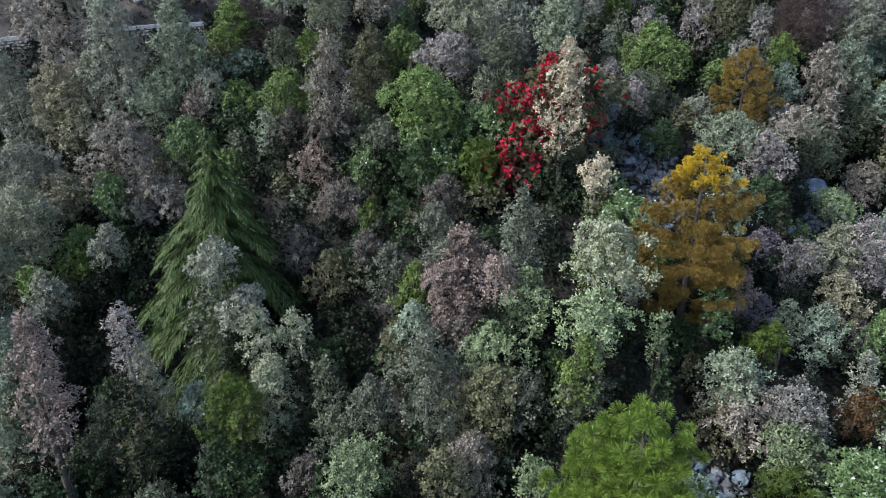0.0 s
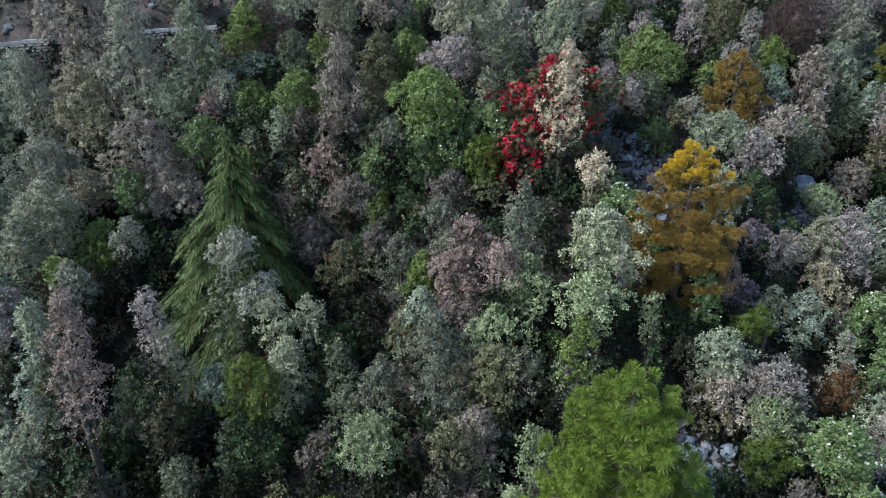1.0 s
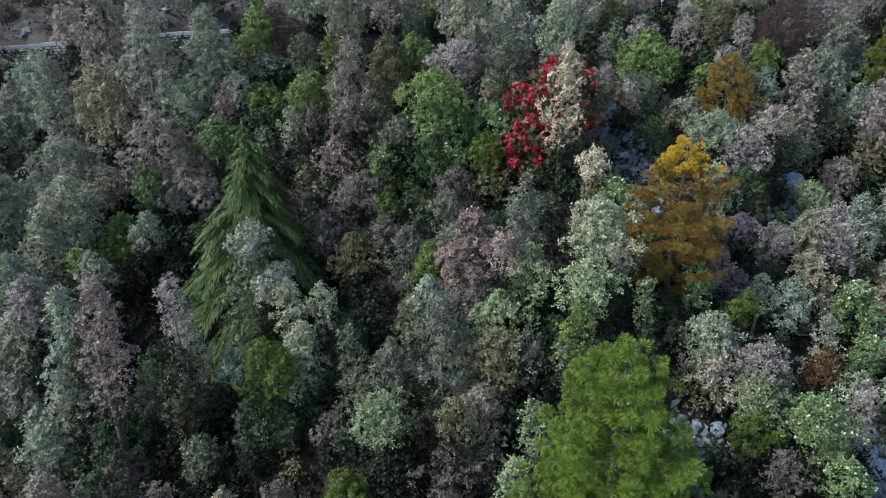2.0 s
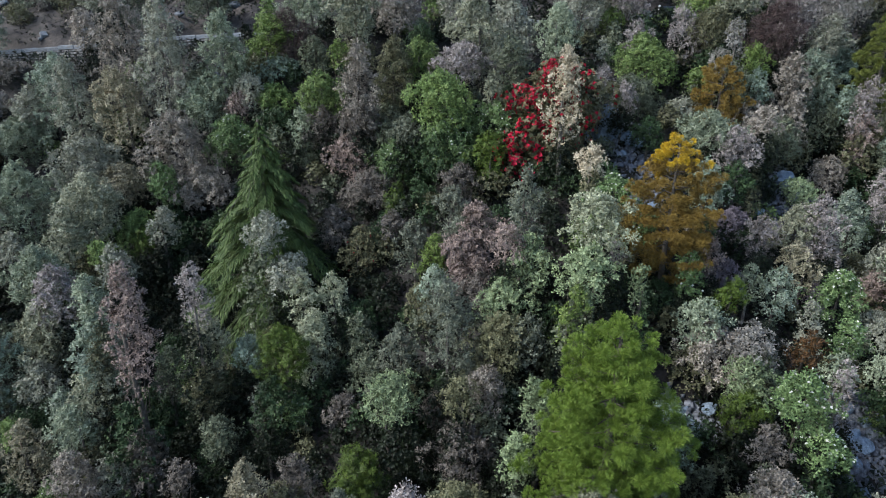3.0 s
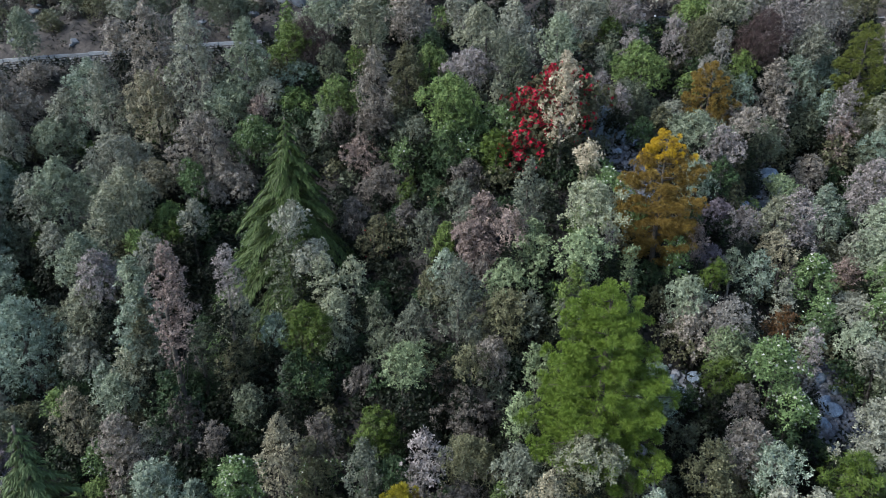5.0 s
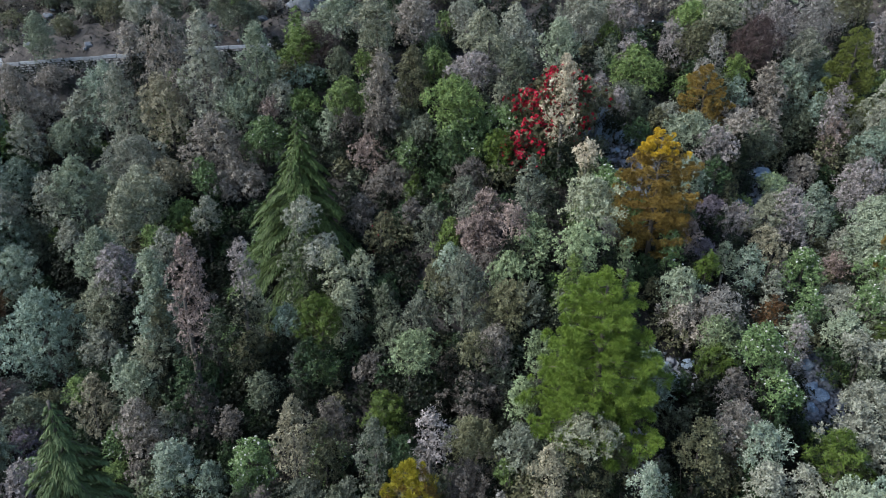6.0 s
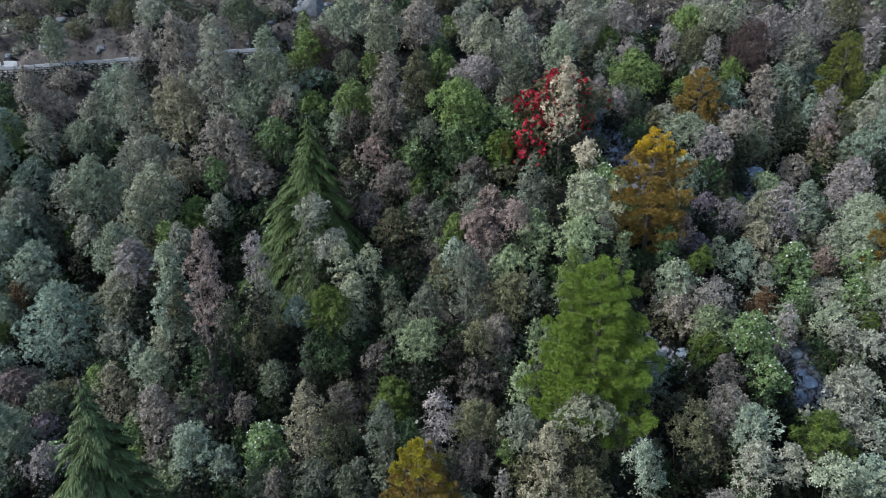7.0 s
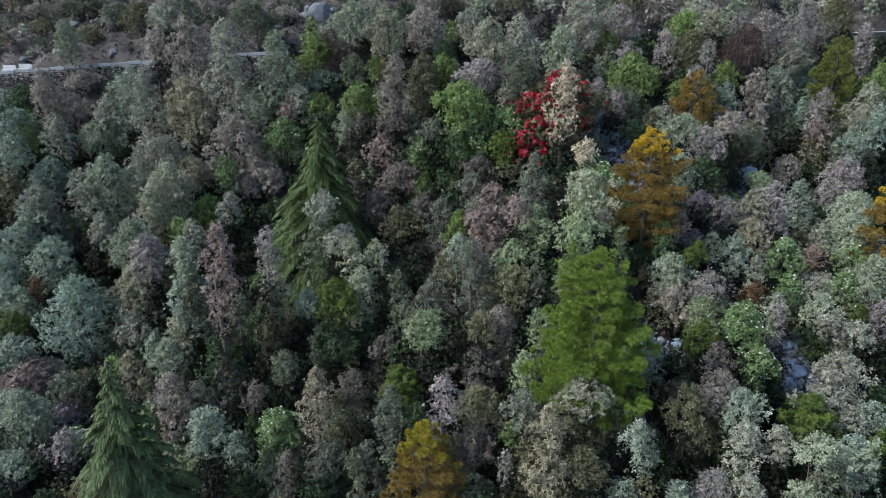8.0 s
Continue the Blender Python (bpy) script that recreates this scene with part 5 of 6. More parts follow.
young(985, "dark", -53.5, 52.9, 17.4, 2.7)
young(986, "pale", -40.2, 64.6, 28.7, 4.1)
young(987, "mid", -29.5, 65.6, 31.9, 4.6)
young(988, "under", 32.2, 64.8, 36.7, 2.6)
young(991, "mid", 45.9, 54, 23.4, 3)
young(992, "under", 36.2, 65.7, 36.3, 2.5)
young(993, "dark", -9.3, 75, 40.6, 3.3)
young(994, "under", -46.9, 49.4, 13.2, 2.8)
young(998, "blue", -19.4, 64.3, 33.3, 4.8)
young(1000, "bright", -37.5, 67.7, 32.4, 4.2)
young(1002, "grey", -42.4, 62, 25.3, 4.8)
young(1003, "bright", 29.5, 63.4, 35.6, 3.8)
young(1006, "olive", 41, 60, 29.5, 3.8)
young(1008, "mid", -59.6, 51.8, 16.5, 2.5)
young(1015, "under", 5.1, 75, 40.6, 3.7)
young(1018, "pale", -23.8, 65.5, 32.9, 4.5)
young(1019, "bright", -22.6, 73.4, 39.6, 3)
young(1021, "bright", -59.7, 50, 14.9, 2.9)
young(1025, "mid", 52.5, 57.8, 26.3, 3.1)
young(1027, "bright", -2.2, 73.1, 39.4, 3.3)
young(1032, "under", 42.6, 67.1, 35.2, 2.7)
young(1038, "dark", -51.8, 52.3, 15.1, 3.5)
young(1040, "olive", 19.6, 75.2, 41.6, 3)
young(1042, "under", 20.6, 67.4, 37.3, 3.7)
young(1044, "under", -56, 53.7, 16.7, 3.4)
young(1046, "under", -29.4, 67.4, 32.6, 3.3)
young(1047, "olive", -57.5, 51.8, 15.2, 3.5)
young(1050, "dark", 38.5, 67.3, 35.7, 2.7)
young(1051, "pale", 35.2, 72.9, 42.3, 2.9)
young(1052, "under", 49.9, 58.8, 26.1, 3.3)
young(1055, "dark", 53, 55.5, 23.5, 3.3)
young(1058, "under", -59.8, 57.5, 20.2, 4.1)
young(1062, "olive", -61.8, 52.7, 15.8, 3.8)
young(1064, "dark", -53.8, 60.4, 22.4, 4.3)
young(1065, "under", -20.5, 70.8, 37.4, 3)
young(1069, "dark", -55.4, 61.9, 24.1, 3.3)
young(1074, "olive", -9.4, 81.5, 42.3, 3.7)
young(1075, "mid", -62.1, 60.2, 22.7, 3.6)
young(1076, "mid", 54.6, 59.6, 26.5, 3.3)
young(1077, "dark", -58.7, 61.4, 23.6, 4.5)
young(1078, "bright", -5.9, 70.1, 36.6, 2.7)
young(1079, "mid", -52.9, 56.1, 17.2, 3.7)
young(1080, "under", 22.4, 68.6, 37.1, 2.5)
young(1081, "bright", 37.8, 69.1, 36.9, 2.6)
young(1086, "pale", -62.8, 56.8, 18.9, 4)
young(1087, "bright", 44.8, 68.9, 35.9, 3.9)
young(1088, "bright", -25.2, 67.6, 32.8, 3.4)
young(1089, "mid", -23.3, 67.5, 33.2, 2.6)
young(1091, "olive", 53.6, 63.2, 29.2, 2.8)
young(1094, "taupe", -14.8, 71.1, 37.3, 2.4)
young(1096, "pale", -3.8, 71.4, 36.7, 2.2)
young(1100, "under", 54.3, 65.7, 31.1, 3.3)
young(1103, "taupe", -7.5, 83, 42.8, 2.8)
young(1104, "olive", 28.7, 75.2, 40.7, 3.8)
young(1105, "olive", 56.3, 62.2, 28.3, 3.2)
young(1106, "olive", 37.8, 73.1, 40.8, 3.4)
young(1107, "under", 47.3, 67.6, 32.9, 3.2)
young(1108, "dark", 36, 75.1, 41.7, 3.4)
young(1109, "bright", 21.4, 70.5, 37.3, 2.3)
young(1110, "mid", -57.7, 63.7, 25.2, 3.3)
young(1111, "bright", -4.9, 73.3, 36.7, 2.6)
young(1112, "dark", -64.3, 58.8, 20.2, 4.7)
young(1114, "bright", 23.6, 70.4, 37.3, 2.3)
young(1118, "taupe", 16.6, 84.1, 45, 3.2)
young(1120, "pale", 1.9, 82.9, 42.7, 3.7)
young(1122, "olive", 23.5, 81.5, 43.8, 3)
young(1123, "olive", 7.1, 84.8, 44.5, 3.2)
young(1124, "taupe", 29.4, 81.8, 45, 3.5)
young(1126, "grey", 17.3, 81.4, 42.7, 2.7)
young(1127, "dark", -67.5, 65, 27.5, 3.7)
young(1128, "olive", 52.6, 69.5, 36, 3.1)
young(1130, "olive", -3.2, 88.1, 45.9, 3.2)
young(1131, "pale", 18.9, 81.9, 43.2, 2.9)
young(1132, "pale", 21.6, 72.6, 37.7, 2.9)
young(1134, "bright", -65.2, 62.3, 23.8, 4.2)
young(1136, "under", 54.8, 70.4, 37.8, 2.8)
young(1137, "pale", 0.7, 84.4, 43.2, 2.6)
young(1138, "grey", -61.4, 63.7, 24.9, 3.6)
young(1142, "dark", 25.2, 72.6, 37.9, 2.1)
young(1145, "taupe", 23.8, 83.7, 44.9, 2.8)
young(1147, "dark", 40.1, 75.4, 41.5, 2.7)
young(1149, "under", 37.4, 71, 37.2, 2.7)
young(1150, "taupe", -6.8, 87.5, 44.7, 3.9)
young(1153, "grey", 15.7, 87.7, 46.5, 3.2)
young(1154, "olive", 4.1, 88.9, 46.3, 3.4)
young(1156, "bright", -62.9, 64, 24.9, 3.7)
young(1158, "under", 24.3, 74.2, 38, 2.9)
young(1159, "olive", 48.3, 70.1, 35.8, 3.7)
young(1162, "bright", -46.8, 64.6, 23.5, 3.1)
young(1163, "under", -69, 66.4, 28.4, 4.4)
young(1164, "mid", 54.3, 68.4, 32.8, 3.3)
young(1166, "taupe", 34.1, 81.2, 43.8, 3)
young(1168, "taupe", 26.7, 81.6, 43, 3.9)
young(1173, "grey", 49.3, 75.4, 42.7, 3.8)
young(1174, "olive", 6.6, 89.7, 46.6, 2.8)
young(1178, "olive", 18.7, 85.4, 44.5, 3.5)
young(1180, "under", -53.6, 66.8, 26.6, 3.9)
young(1181, "under", 57, 69, 34, 3.2)
young(1182, "pale", 57.8, 67.1, 30.9, 3.3)
young(1183, "pale", 22.3, 84.9, 44.5, 3.4)
young(1184, "taupe", 4.7, 91.1, 47, 2.6)
young(1185, "olive", 32.8, 84.9, 46, 3.3)
young(1187, "dark", 50.8, 71.6, 37.8, 2.9)
young(1188, "pale", 21.2, 86.8, 45.5, 3.8)
young(1190, "mid", 12.5, 90.2, 46.9, 2.8)
young(1191, "mid", 5.8, 87.7, 44.3, 2.6)
young(1193, "taupe", -0.7, 88.9, 44.7, 3.7)
young(1194, "pale", 40.3, 81.4, 44.1, 3.2)
young(1196, "dark", 58.8, 70.6, 36.8, 2.8)
young(1197, "olive", -6.9, 92, 46.4, 2.6)
young(1199, "taupe", 42.2, 82.6, 45.4, 3.9)
young(1204, "taupe", 16, 91.1, 47.2, 2.9)
young(1207, "mid", 10.1, 91.5, 46.8, 3.9)
young(1209, "under", -64.4, 65.4, 24.7, 3.7)
young(1210, "grey", 4, 93.5, 47.5, 2.9)
young(1212, "grey", 33.6, 88.1, 47, 3.1)
young(1215, "taupe", 44.2, 85, 46.6, 3.7)
young(1216, "taupe", 47.7, 84.7, 47.1, 3.2)
young(1218, "pale", 47.1, 81.8, 44.8, 2.6)
young(1219, "olive", 13.3, 93.1, 47.6, 2.7)
young(1220, "dark", 55.6, 72.1, 37.8, 2.5)
young(1221, "mid", 27.9, 90.2, 47.3, 3)
young(1224, "grey", 24.5, 89.9, 46.4, 3.9)
young(1231, "mid", -13.9, 95.1, 46.8, 3.5)
young(1239, "grey", -21.4, 96, 47.1, 3.9)
young(1241, "taupe", 44.3, 87.6, 47.3, 3.4)
young(1244, "taupe", 11.2, 95.2, 47.8, 3.1)
young(1246, "under", 51.8, 74.7, 39.2, 2.3)
young(1248, "bright", -66.3, 66.6, 24.4, 2.6)
young(1249, "grey", -12, 96.7, 47.2, 3.4)
young(1250, "taupe", 51.1, 83.8, 45.5, 2.9)
young(1251, "taupe", 46.1, 87.6, 47.1, 2.8)
young(1254, "taupe", 57.9, 83.9, 46.8, 3.9)
young(1256, "pale", 59.1, 81.5, 45, 2.7)
young(1260, "olive", 50, 88, 47.4, 2.8)
young(1264, "taupe", -67.3, 68.2, 26.2, 3.6)
young(1268, "grey", 63.2, 81.4, 45.2, 3.9)
young(1269, "taupe", -38.5, 96.1, 45.4, 2.8)
young(1275, "mid", 63, 84.6, 46.6, 3)
young(1276, "taupe", -51.8, 95.7, 45.3, 3.5)
young(1277, "grey", 64.7, 84.1, 46.6, 2.7)
young(1280, "taupe", -50.4, 97.3, 46.1, 2.6)
young(1281, "taupe", -53.4, 96.8, 45.8, 3.3)
young(1289, "olive", -68.5, 97.7, 45.6, 3.2)
young(1290, "olive", -66.4, 97.2, 44.4, 3.6)
young(1293, "taupe", -80.4, 97.3, 44.3, 2.5)
young(1296, "olive", -78.2, 97.4, 43.1, 3.8)
young(1400, "dark", 11.5, 33.3, 21.7, 2.6)
young(1401, "under", -13.3, 30.9, 11.7, 2.0)
young(1402, "olive", 25.9, 45.9, 25.9, 1.7)
young(1403, "mid", 15.3, 22.2, 14.6, 2.4)
young(1404, "dark", 59.1, 73.8, 37.3, 2.0)
young(1405, "under", -1.7, 25.0, 11.7, 2.5)
young(1406, "dark", 16.9, 24.0, 15.8, 2.2)
young(1407, "under", -9.9, 29.9, 12.7, 1.9)
young(1408, "olive", -10.9, 28.2, 10.6, 2.5)
young(1409, "mid", 29.4, 28.4, 16.0, 1.8)
young(1410, "dark", -46.4, 63.7, 23.0, 2.3)
young(1411, "under", 13.8, 19.6, 12.4, 1.9)
young(1412, "dark", -30.0, 48.3, 13.4, 2.7)
young(1413, "under", -3.8, 51.0, 26.0, 2.0)
young(1414, "olive", -15.5, 35.4, 12.8, 2.4)
young(1415, "mid", 51.3, 58.9, 23.8, 1.9)
young(1416, "dark", -17.8, 63.5, 32.6, 2.4)
young(1417, "under", -22.2, 23.2, 4.6, 2.0)
young(1418, "dark", -31.2, 48.0, 13.4, 2.0)
young(1419, "under", 25.8, 32.1, 18.6, 2.5)
young(1420, "olive", 29.9, 25.6, 14.8, 2.2)
young(1421, "mid", -5.1, 45.2, 23.5, 2.2)
young(1422, "dark", -2.5, 42.8, 23.4, 2.3)
young(1423, "under", 26.7, 45.0, 25.1, 1.9)
young(1424, "dark", 17.3, 17.7, 11.4, 2.3)
young(1425, "under", -26.8, 23.4, 5.2, 2.3)
young(1426, "olive", 23.7, 33.0, 19.3, 2.4)
young(1427, "mid", 13.3, 22.7, 14.2, 2.2)
young(1428, "dark", 36.0, 70.5, 36.8, 1.8)
young(1429, "under", -9.7, 20.9, 5.5, 1.8)
young(1430, "dark", -19.9, 23.3, 4.8, 2.2)
young(1431, "under", 22.7, 19.1, 13.9, 1.7)
young(1432, "olive", -8.7, 34.2, 15.8, 2.4)
young(1433, "mid", 12.9, 47.4, 28.0, 1.9)
young(1434, "dark", 3.5, 20.4, 10.4, 2.2)
young(1435, "under", 57.9, 67.0, 29.0, 1.9)
young(1436, "dark", 17.7, 16.4, 11.1, 2.6)
young(1437, "under", -8.2, 27.9, 11.8, 2.0)
young(1438, "olive", -1.5, 49.7, 25.8, 2.3)
young(1439, "mid", -14.5, 33.8, 12.6, 2.6)
young(1440, "dark", 49.9, 57.9, 23.9, 1.7)
young(1441, "under", -12.1, 29.3, 11.0, 2.6)
young(1442, "dark", 20.6, 22.5, 15.0, 2.6)
young(1443, "under", 6.7, 39.5, 24.7, 2.0)
young(1444, "olive", -2.6, 30.1, 15.4, 2.6)
young(1445, "mid", -32.5, 50.1, 14.2, 2.0)
young(1446, "dark", 8.2, 42.9, 25.9, 2.2)
young(1447, "under", 22.4, 58.6, 33.0, 2.0)
young(1448, "dark", 14.1, 23.9, 16.0, 2.6)
young(1449, "under", -14.8, 67.6, 36.1, 2.2)
young(1450, "olive", 32.1, 51.3, 26.3, 2.2)
young(1451, "mid", 17.7, 68.1, 36.7, 2.3)
young(1452, "dark", -3.5, 52.2, 25.9, 2.0)
young(1453, "under", -36.2, 18.3, 6.9, 2.4)
young(1454, "dark", 3.1, 44.5, 26.1, 1.7)
young(1455, "under", 10.5, 16.0, 9.6, 2.2)
young(1456, "olive", -13.6, 52.8, 24.3, 2.5)
young(1457, "mid", -7.9, 59.9, 30.2, 1.9)
young(1458, "dark", 22.0, 20.5, 14.4, 2.1)
young(1459, "under", -17.4, 28.8, 9.1, 2.5)
young(1460, "dark", 21.2, 15.9, 12.7, 2.7)
young(1461, "under", -26.1, 53.6, 19.3, 2.3)
young(1462, "olive", 15.2, 68.3, 35.4, 2.4)
young(1463, "mid", -29.4, 46.0, 12.3, 2.6)
young(1464, "dark", -30.4, 26.1, 6.1, 1.8)
young(1465, "under", 15.1, 31.0, 20.7, 2.2)
young(1466, "dark", 27.3, 49.0, 26.9, 2.1)
young(1467, "under", -1.2, 73.7, 37.1, 2.0)
young(1468, "olive", 12.3, 34.2, 22.8, 2.2)
young(1469, "mid", -2.8, 33.0, 18.3, 2.0)
young(1470, "dark", -6.7, 29.1, 13.2, 2.7)
young(1471, "under", 3.0, 26.1, 14.1, 2.4)
young(1472, "dark", -2.5, 27.8, 13.2, 1.8)
young(1473, "under", -8.5, 47.2, 22.0, 2.3)
young(1474, "olive", 14.1, 29.9, 20.4, 2.1)
young(1475, "mid", 55.7, 64.0, 27.0, 1.8)
young(1476, "dark", -8.4, 32.7, 14.7, 1.8)
young(1477, "under", 20.3, 37.6, 23.5, 2.4)
young(1478, "dark", -14.3, 55.2, 25.5, 2.6)
young(1479, "under", -9.2, 68.9, 37.8, 2.0)
young(1480, "olive", -7.1, 22.6, 7.8, 2.5)
young(1481, "mid", 7.1, 41.1, 25.1, 1.9)
young(1482, "dark", -28.7, 54.7, 19.8, 1.7)
young(1483, "under", -24.9, 71.4, 36.0, 1.8)
young(1484, "dark", -25.6, 22.5, 4.7, 2.2)
young(1485, "under", -11.4, 52.8, 25.1, 2.7)
young(1486, "olive", -50.0, 50.0, 12.8, 2.0)
young(1487, "mid", 1.5, 18.0, 7.7, 2.4)
young(1488, "dark", 37.5, 51.3, 23.6, 2.1)
young(1489, "under", 1.7, 27.0, 15.2, 2.4)
young(1490, "dark", -24.2, 51.2, 17.9, 2.6)
young(1491, "under", 8.3, 16.4, 9.2, 2.5)
young(1492, "olive", -52.8, 63.3, 23.1, 2.0)
young(1493, "mid", 58.4, 72.8, 37.2, 2.0)
young(1494, "dark", 13.2, 54.7, 29.7, 2.0)
young(1495, "under", -6.2, 25.6, 10.5, 2.4)
young(1496, "dark", 6.6, 16.3, 8.5, 2.1)
young(1497, "under", -2.1, 71.7, 36.9, 2.3)
young(1498, "olive", 23.6, 41.5, 24.6, 1.8)
young(1499, "mid", 8.5, 45.1, 26.0, 2.6)
young(1500, "dark", 38.5, 52.2, 22.9, 2.2)
young(1501, "under", -1.6, 51.3, 26.0, 2.7)
young(1502, "dark", -24.2, 22.4, 3.8, 2.3)
young(1503, "under", -1.0, 71.0, 36.6, 2.1)
young(1504, "olive", -12.0, 20.5, 4.8, 2.0)
young(1505, "mid", 27.6, 31.0, 17.7, 2.2)
young(1506, "dark", -26.5, 34.1, 8.9, 2.7)
young(1507, "under", 9.3, 44.3, 26.4, 2.2)
young(1508, "dark", -9.8, 31.0, 13.7, 2.5)
young(1509, "under", -5.1, 26.6, 11.1, 2.5)
young(1510, "olive", -30.8, 45.6, 12.8, 2.4)
young(1511, "mid", -28.3, 49.6, 16.2, 2.0)
young(1512, "dark", -3.7, 27.4, 13.5, 2.1)
young(1513, "under", 37.0, 55.8, 26.6, 2.3)
young(1514, "dark", -32.0, 48.9, 13.5, 2.2)
young(1515, "under", -5.8, 27.9, 12.4, 2.6)
young(1516, "olive", -30.1, 55.2, 19.9, 1.9)
young(1517, "mid", -22.6, 21.5, 3.8, 1.8)
young(1518, "dark", -2.0, 48.5, 25.9, 2.4)
young(1519, "under", -62.5, 56.3, 15.5, 2.4)
young(1520, "dark", -14.0, 20.9, 5.5, 2.3)
young(1521, "under", -9.5, 26.0, 9.8, 1.8)
young(1522, "olive", 22.8, 59.7, 34.4, 1.9)
young(1523, "mid", 36.2, 69.1, 35.7, 1.9)
young(1524, "dark", -18.2, 35.0, 11.7, 2.1)
young(1525, "under", -25.4, 27.7, 7.2, 2.0)
young(1526, "dark", 16.7, 62.7, 34.6, 2.4)
young(1527, "under", 24.5, 37.3, 21.5, 2.1)
young(1528, "olive", -2.1, 44.0, 24.0, 2.0)
young(1529, "mid", 23.2, 56.0, 31.8, 2.4)
young(1530, "dark", -45.6, 29.5, 7.8, 1.7)
young(1531, "under", 35.5, 55.0, 25.9, 2.0)
young(1532, "dark", -1.4, 29.8, 15.7, 2.5)
young(1533, "under", 24.0, 70.0, 37.8, 2.4)
young(1534, "olive", -61.2, 56.7, 15.8, 2.1)
young(1535, "mid", -3.7, 54.6, 26.4, 2.6)
young(1536, "dark", 14.4, 16.9, 10.9, 2.0)
young(1537, "under", -24.9, 73.1, 35.4, 2.7)
young(1538, "dark", -52.1, 57.8, 18.4, 2.4)
young(1539, "under", -35.3, 62.0, 23.3, 2.2)
young(1540, "olive", -17.4, 39.2, 14.6, 1.8)
young(1541, "mid", 42.1, 55.8, 25.0, 2.3)
young(1542, "dark", -3.8, 34.7, 17.8, 2.0)
young(1543, "under", -14.6, 68.9, 37.1, 2.0)
young(1544, "dark", 26.9, 47.6, 25.7, 2.5)
young(1545, "under", -45.4, 36.5, 8.2, 1.9)
young(1546, "olive", -5.8, 40.7, 21.3, 2.7)
young(1547, "mid", -1.2, 18.8, 7.0, 1.9)
young(1548, "dark", -24.4, 44.3, 13.9, 2.0)
young(1549, "under", 2.0, 43.6, 25.7, 2.6)
young(1550, "dark", -4.4, 59.1, 29.2, 1.9)
young(1551, "under", 45.0, 42.3, 14.9, 1.8)
young(1552, "olive", -5.2, 49.9, 24.5, 2.2)
young(1553, "mid", 12.8, 18.9, 12.3, 1.8)
young(1554, "dark", 40.7, 53.6, 23.8, 2.3)
young(1555, "under", 14.6, 64.4, 35.0, 2.5)
young(1556, "dark", 22.2, 18.0, 12.9, 2.5)
young(1557, "under", -9.3, 74.8, 35.9, 2.2)
young(1558, "olive", 25.3, 39.1, 22.5, 2.3)
young(1559, "mid", 17.7, 66.1, 35.7, 2.6)
young(1560, "dark", 22.5, 14.8, 11.7, 2.2)
young(1561, "under", -33.3, 56.3, 19.9, 2.1)
young(1562, "dark", -6.5, 41.8, 20.7, 2.4)
young(1563, "under", -44.7, 28.3, 8.0, 2.5)
young(1564, "olive", 33.4, 53.5, 26.5, 2.6)
young(1565, "mid", 2.9, 19.2, 9.8, 2.6)
young(1566, "dark", -16.3, 28.1, 8.6, 2.1)
young(1567, "under", -4.0, 44.6, 23.8, 2.2)
young(1568, "dark", -35.4, 20.4, 6.7, 1.7)
young(1569, "under", -14.6, 38.4, 15.5, 2.1)
young(1570, "olive", -18.1, 36.3, 12.6, 2.5)
young(1571, "mid", -32.4, 28.3, 7.5, 1.9)
young(1572, "dark", 13.9, 60.9, 33.0, 2.3)
young(1573, "under", -8.2, 31.1, 14.6, 2.6)
young(1574, "dark", -20.6, 34.1, 10.7, 1.9)
young(1575, "under", -18.9, 28.1, 7.6, 2.4)
young(1576, "olive", 24.7, 43.2, 24.9, 1.9)
young(1577, "mid", -47.7, 63.0, 23.0, 2.3)
young(1578, "dark", -27.0, 32.4, 7.8, 2.2)
young(1579, "under", -4.1, 25.8, 11.2, 2.4)
young(1580, "dark", -28.1, 32.1, 7.8, 2.6)
young(1581, "under", 33.6, 51.8, 24.7, 2.7)
young(1582, "olive", -2.2, 72.8, 37.4, 2.3)
young(1583, "mid", 4.4, 46.5, 25.8, 1.7)
young(1584, "dark", -37.8, 18.7, 7.0, 2.6)
young(1585, "under", -8.4, 68.0, 37.0, 2.2)
young(1586, "dark", 10.5, 32.2, 21.0, 1.9)
young(1587, "under", -29.6, 49.5, 14.6, 2.2)
young(1588, "olive", 4.9, 28.5, 17.9, 1.9)
young(1589, "mid", -9.8, 32.4, 14.7, 2.2)
young(1590, "dark", -11.8, 32.3, 13.1, 1.9)
young(1591, "under", 14.7, 27.9, 18.1, 1.7)
young(1592, "dark", -2.5, 53.2, 26.7, 1.7)
young(1593, "under", -28.0, 41.1, 11.1, 2.4)
young(1594, "olive", -37.5, 37.2, 8.9, 2.2)
young(1595, "mid", -16.5, 34.4, 12.7, 2.5)
young(1596, "dark", -39.7, 34.9, 8.0, 2.4)
young(1597, "under", -19.0, 24.4, 5.1, 2.4)
young(1598, "dark", 4.1, 16.6, 8.4, 2.5)
young(1599, "under", 29.4, 29.6, 16.0, 2.5)
young(1600, "olive", 21.2, 24.6, 15.1, 1.8)
young(1601, "mid", 15.5, 32.3, 21.2, 2.2)
young(1602, "dark", 21.3, 37.1, 23.5, 1.9)
young(1603, "under", 34.7, 54.1, 26.8, 1.8)
young(1604, "dark", -32.0, 27.0, 7.4, 2.6)
young(1605, "under", -18.6, 39.7, 15.3, 2.5)
young(1606, "olive", 19.6, 50.7, 30.3, 2.3)
young(1607, "mid", -12.0, 51.8, 23.4, 2.4)
young(1608, "dark", -1.0, 72.4, 36.6, 2.5)
young(1609, "under", 19.8, 15.2, 11.5, 1.9)
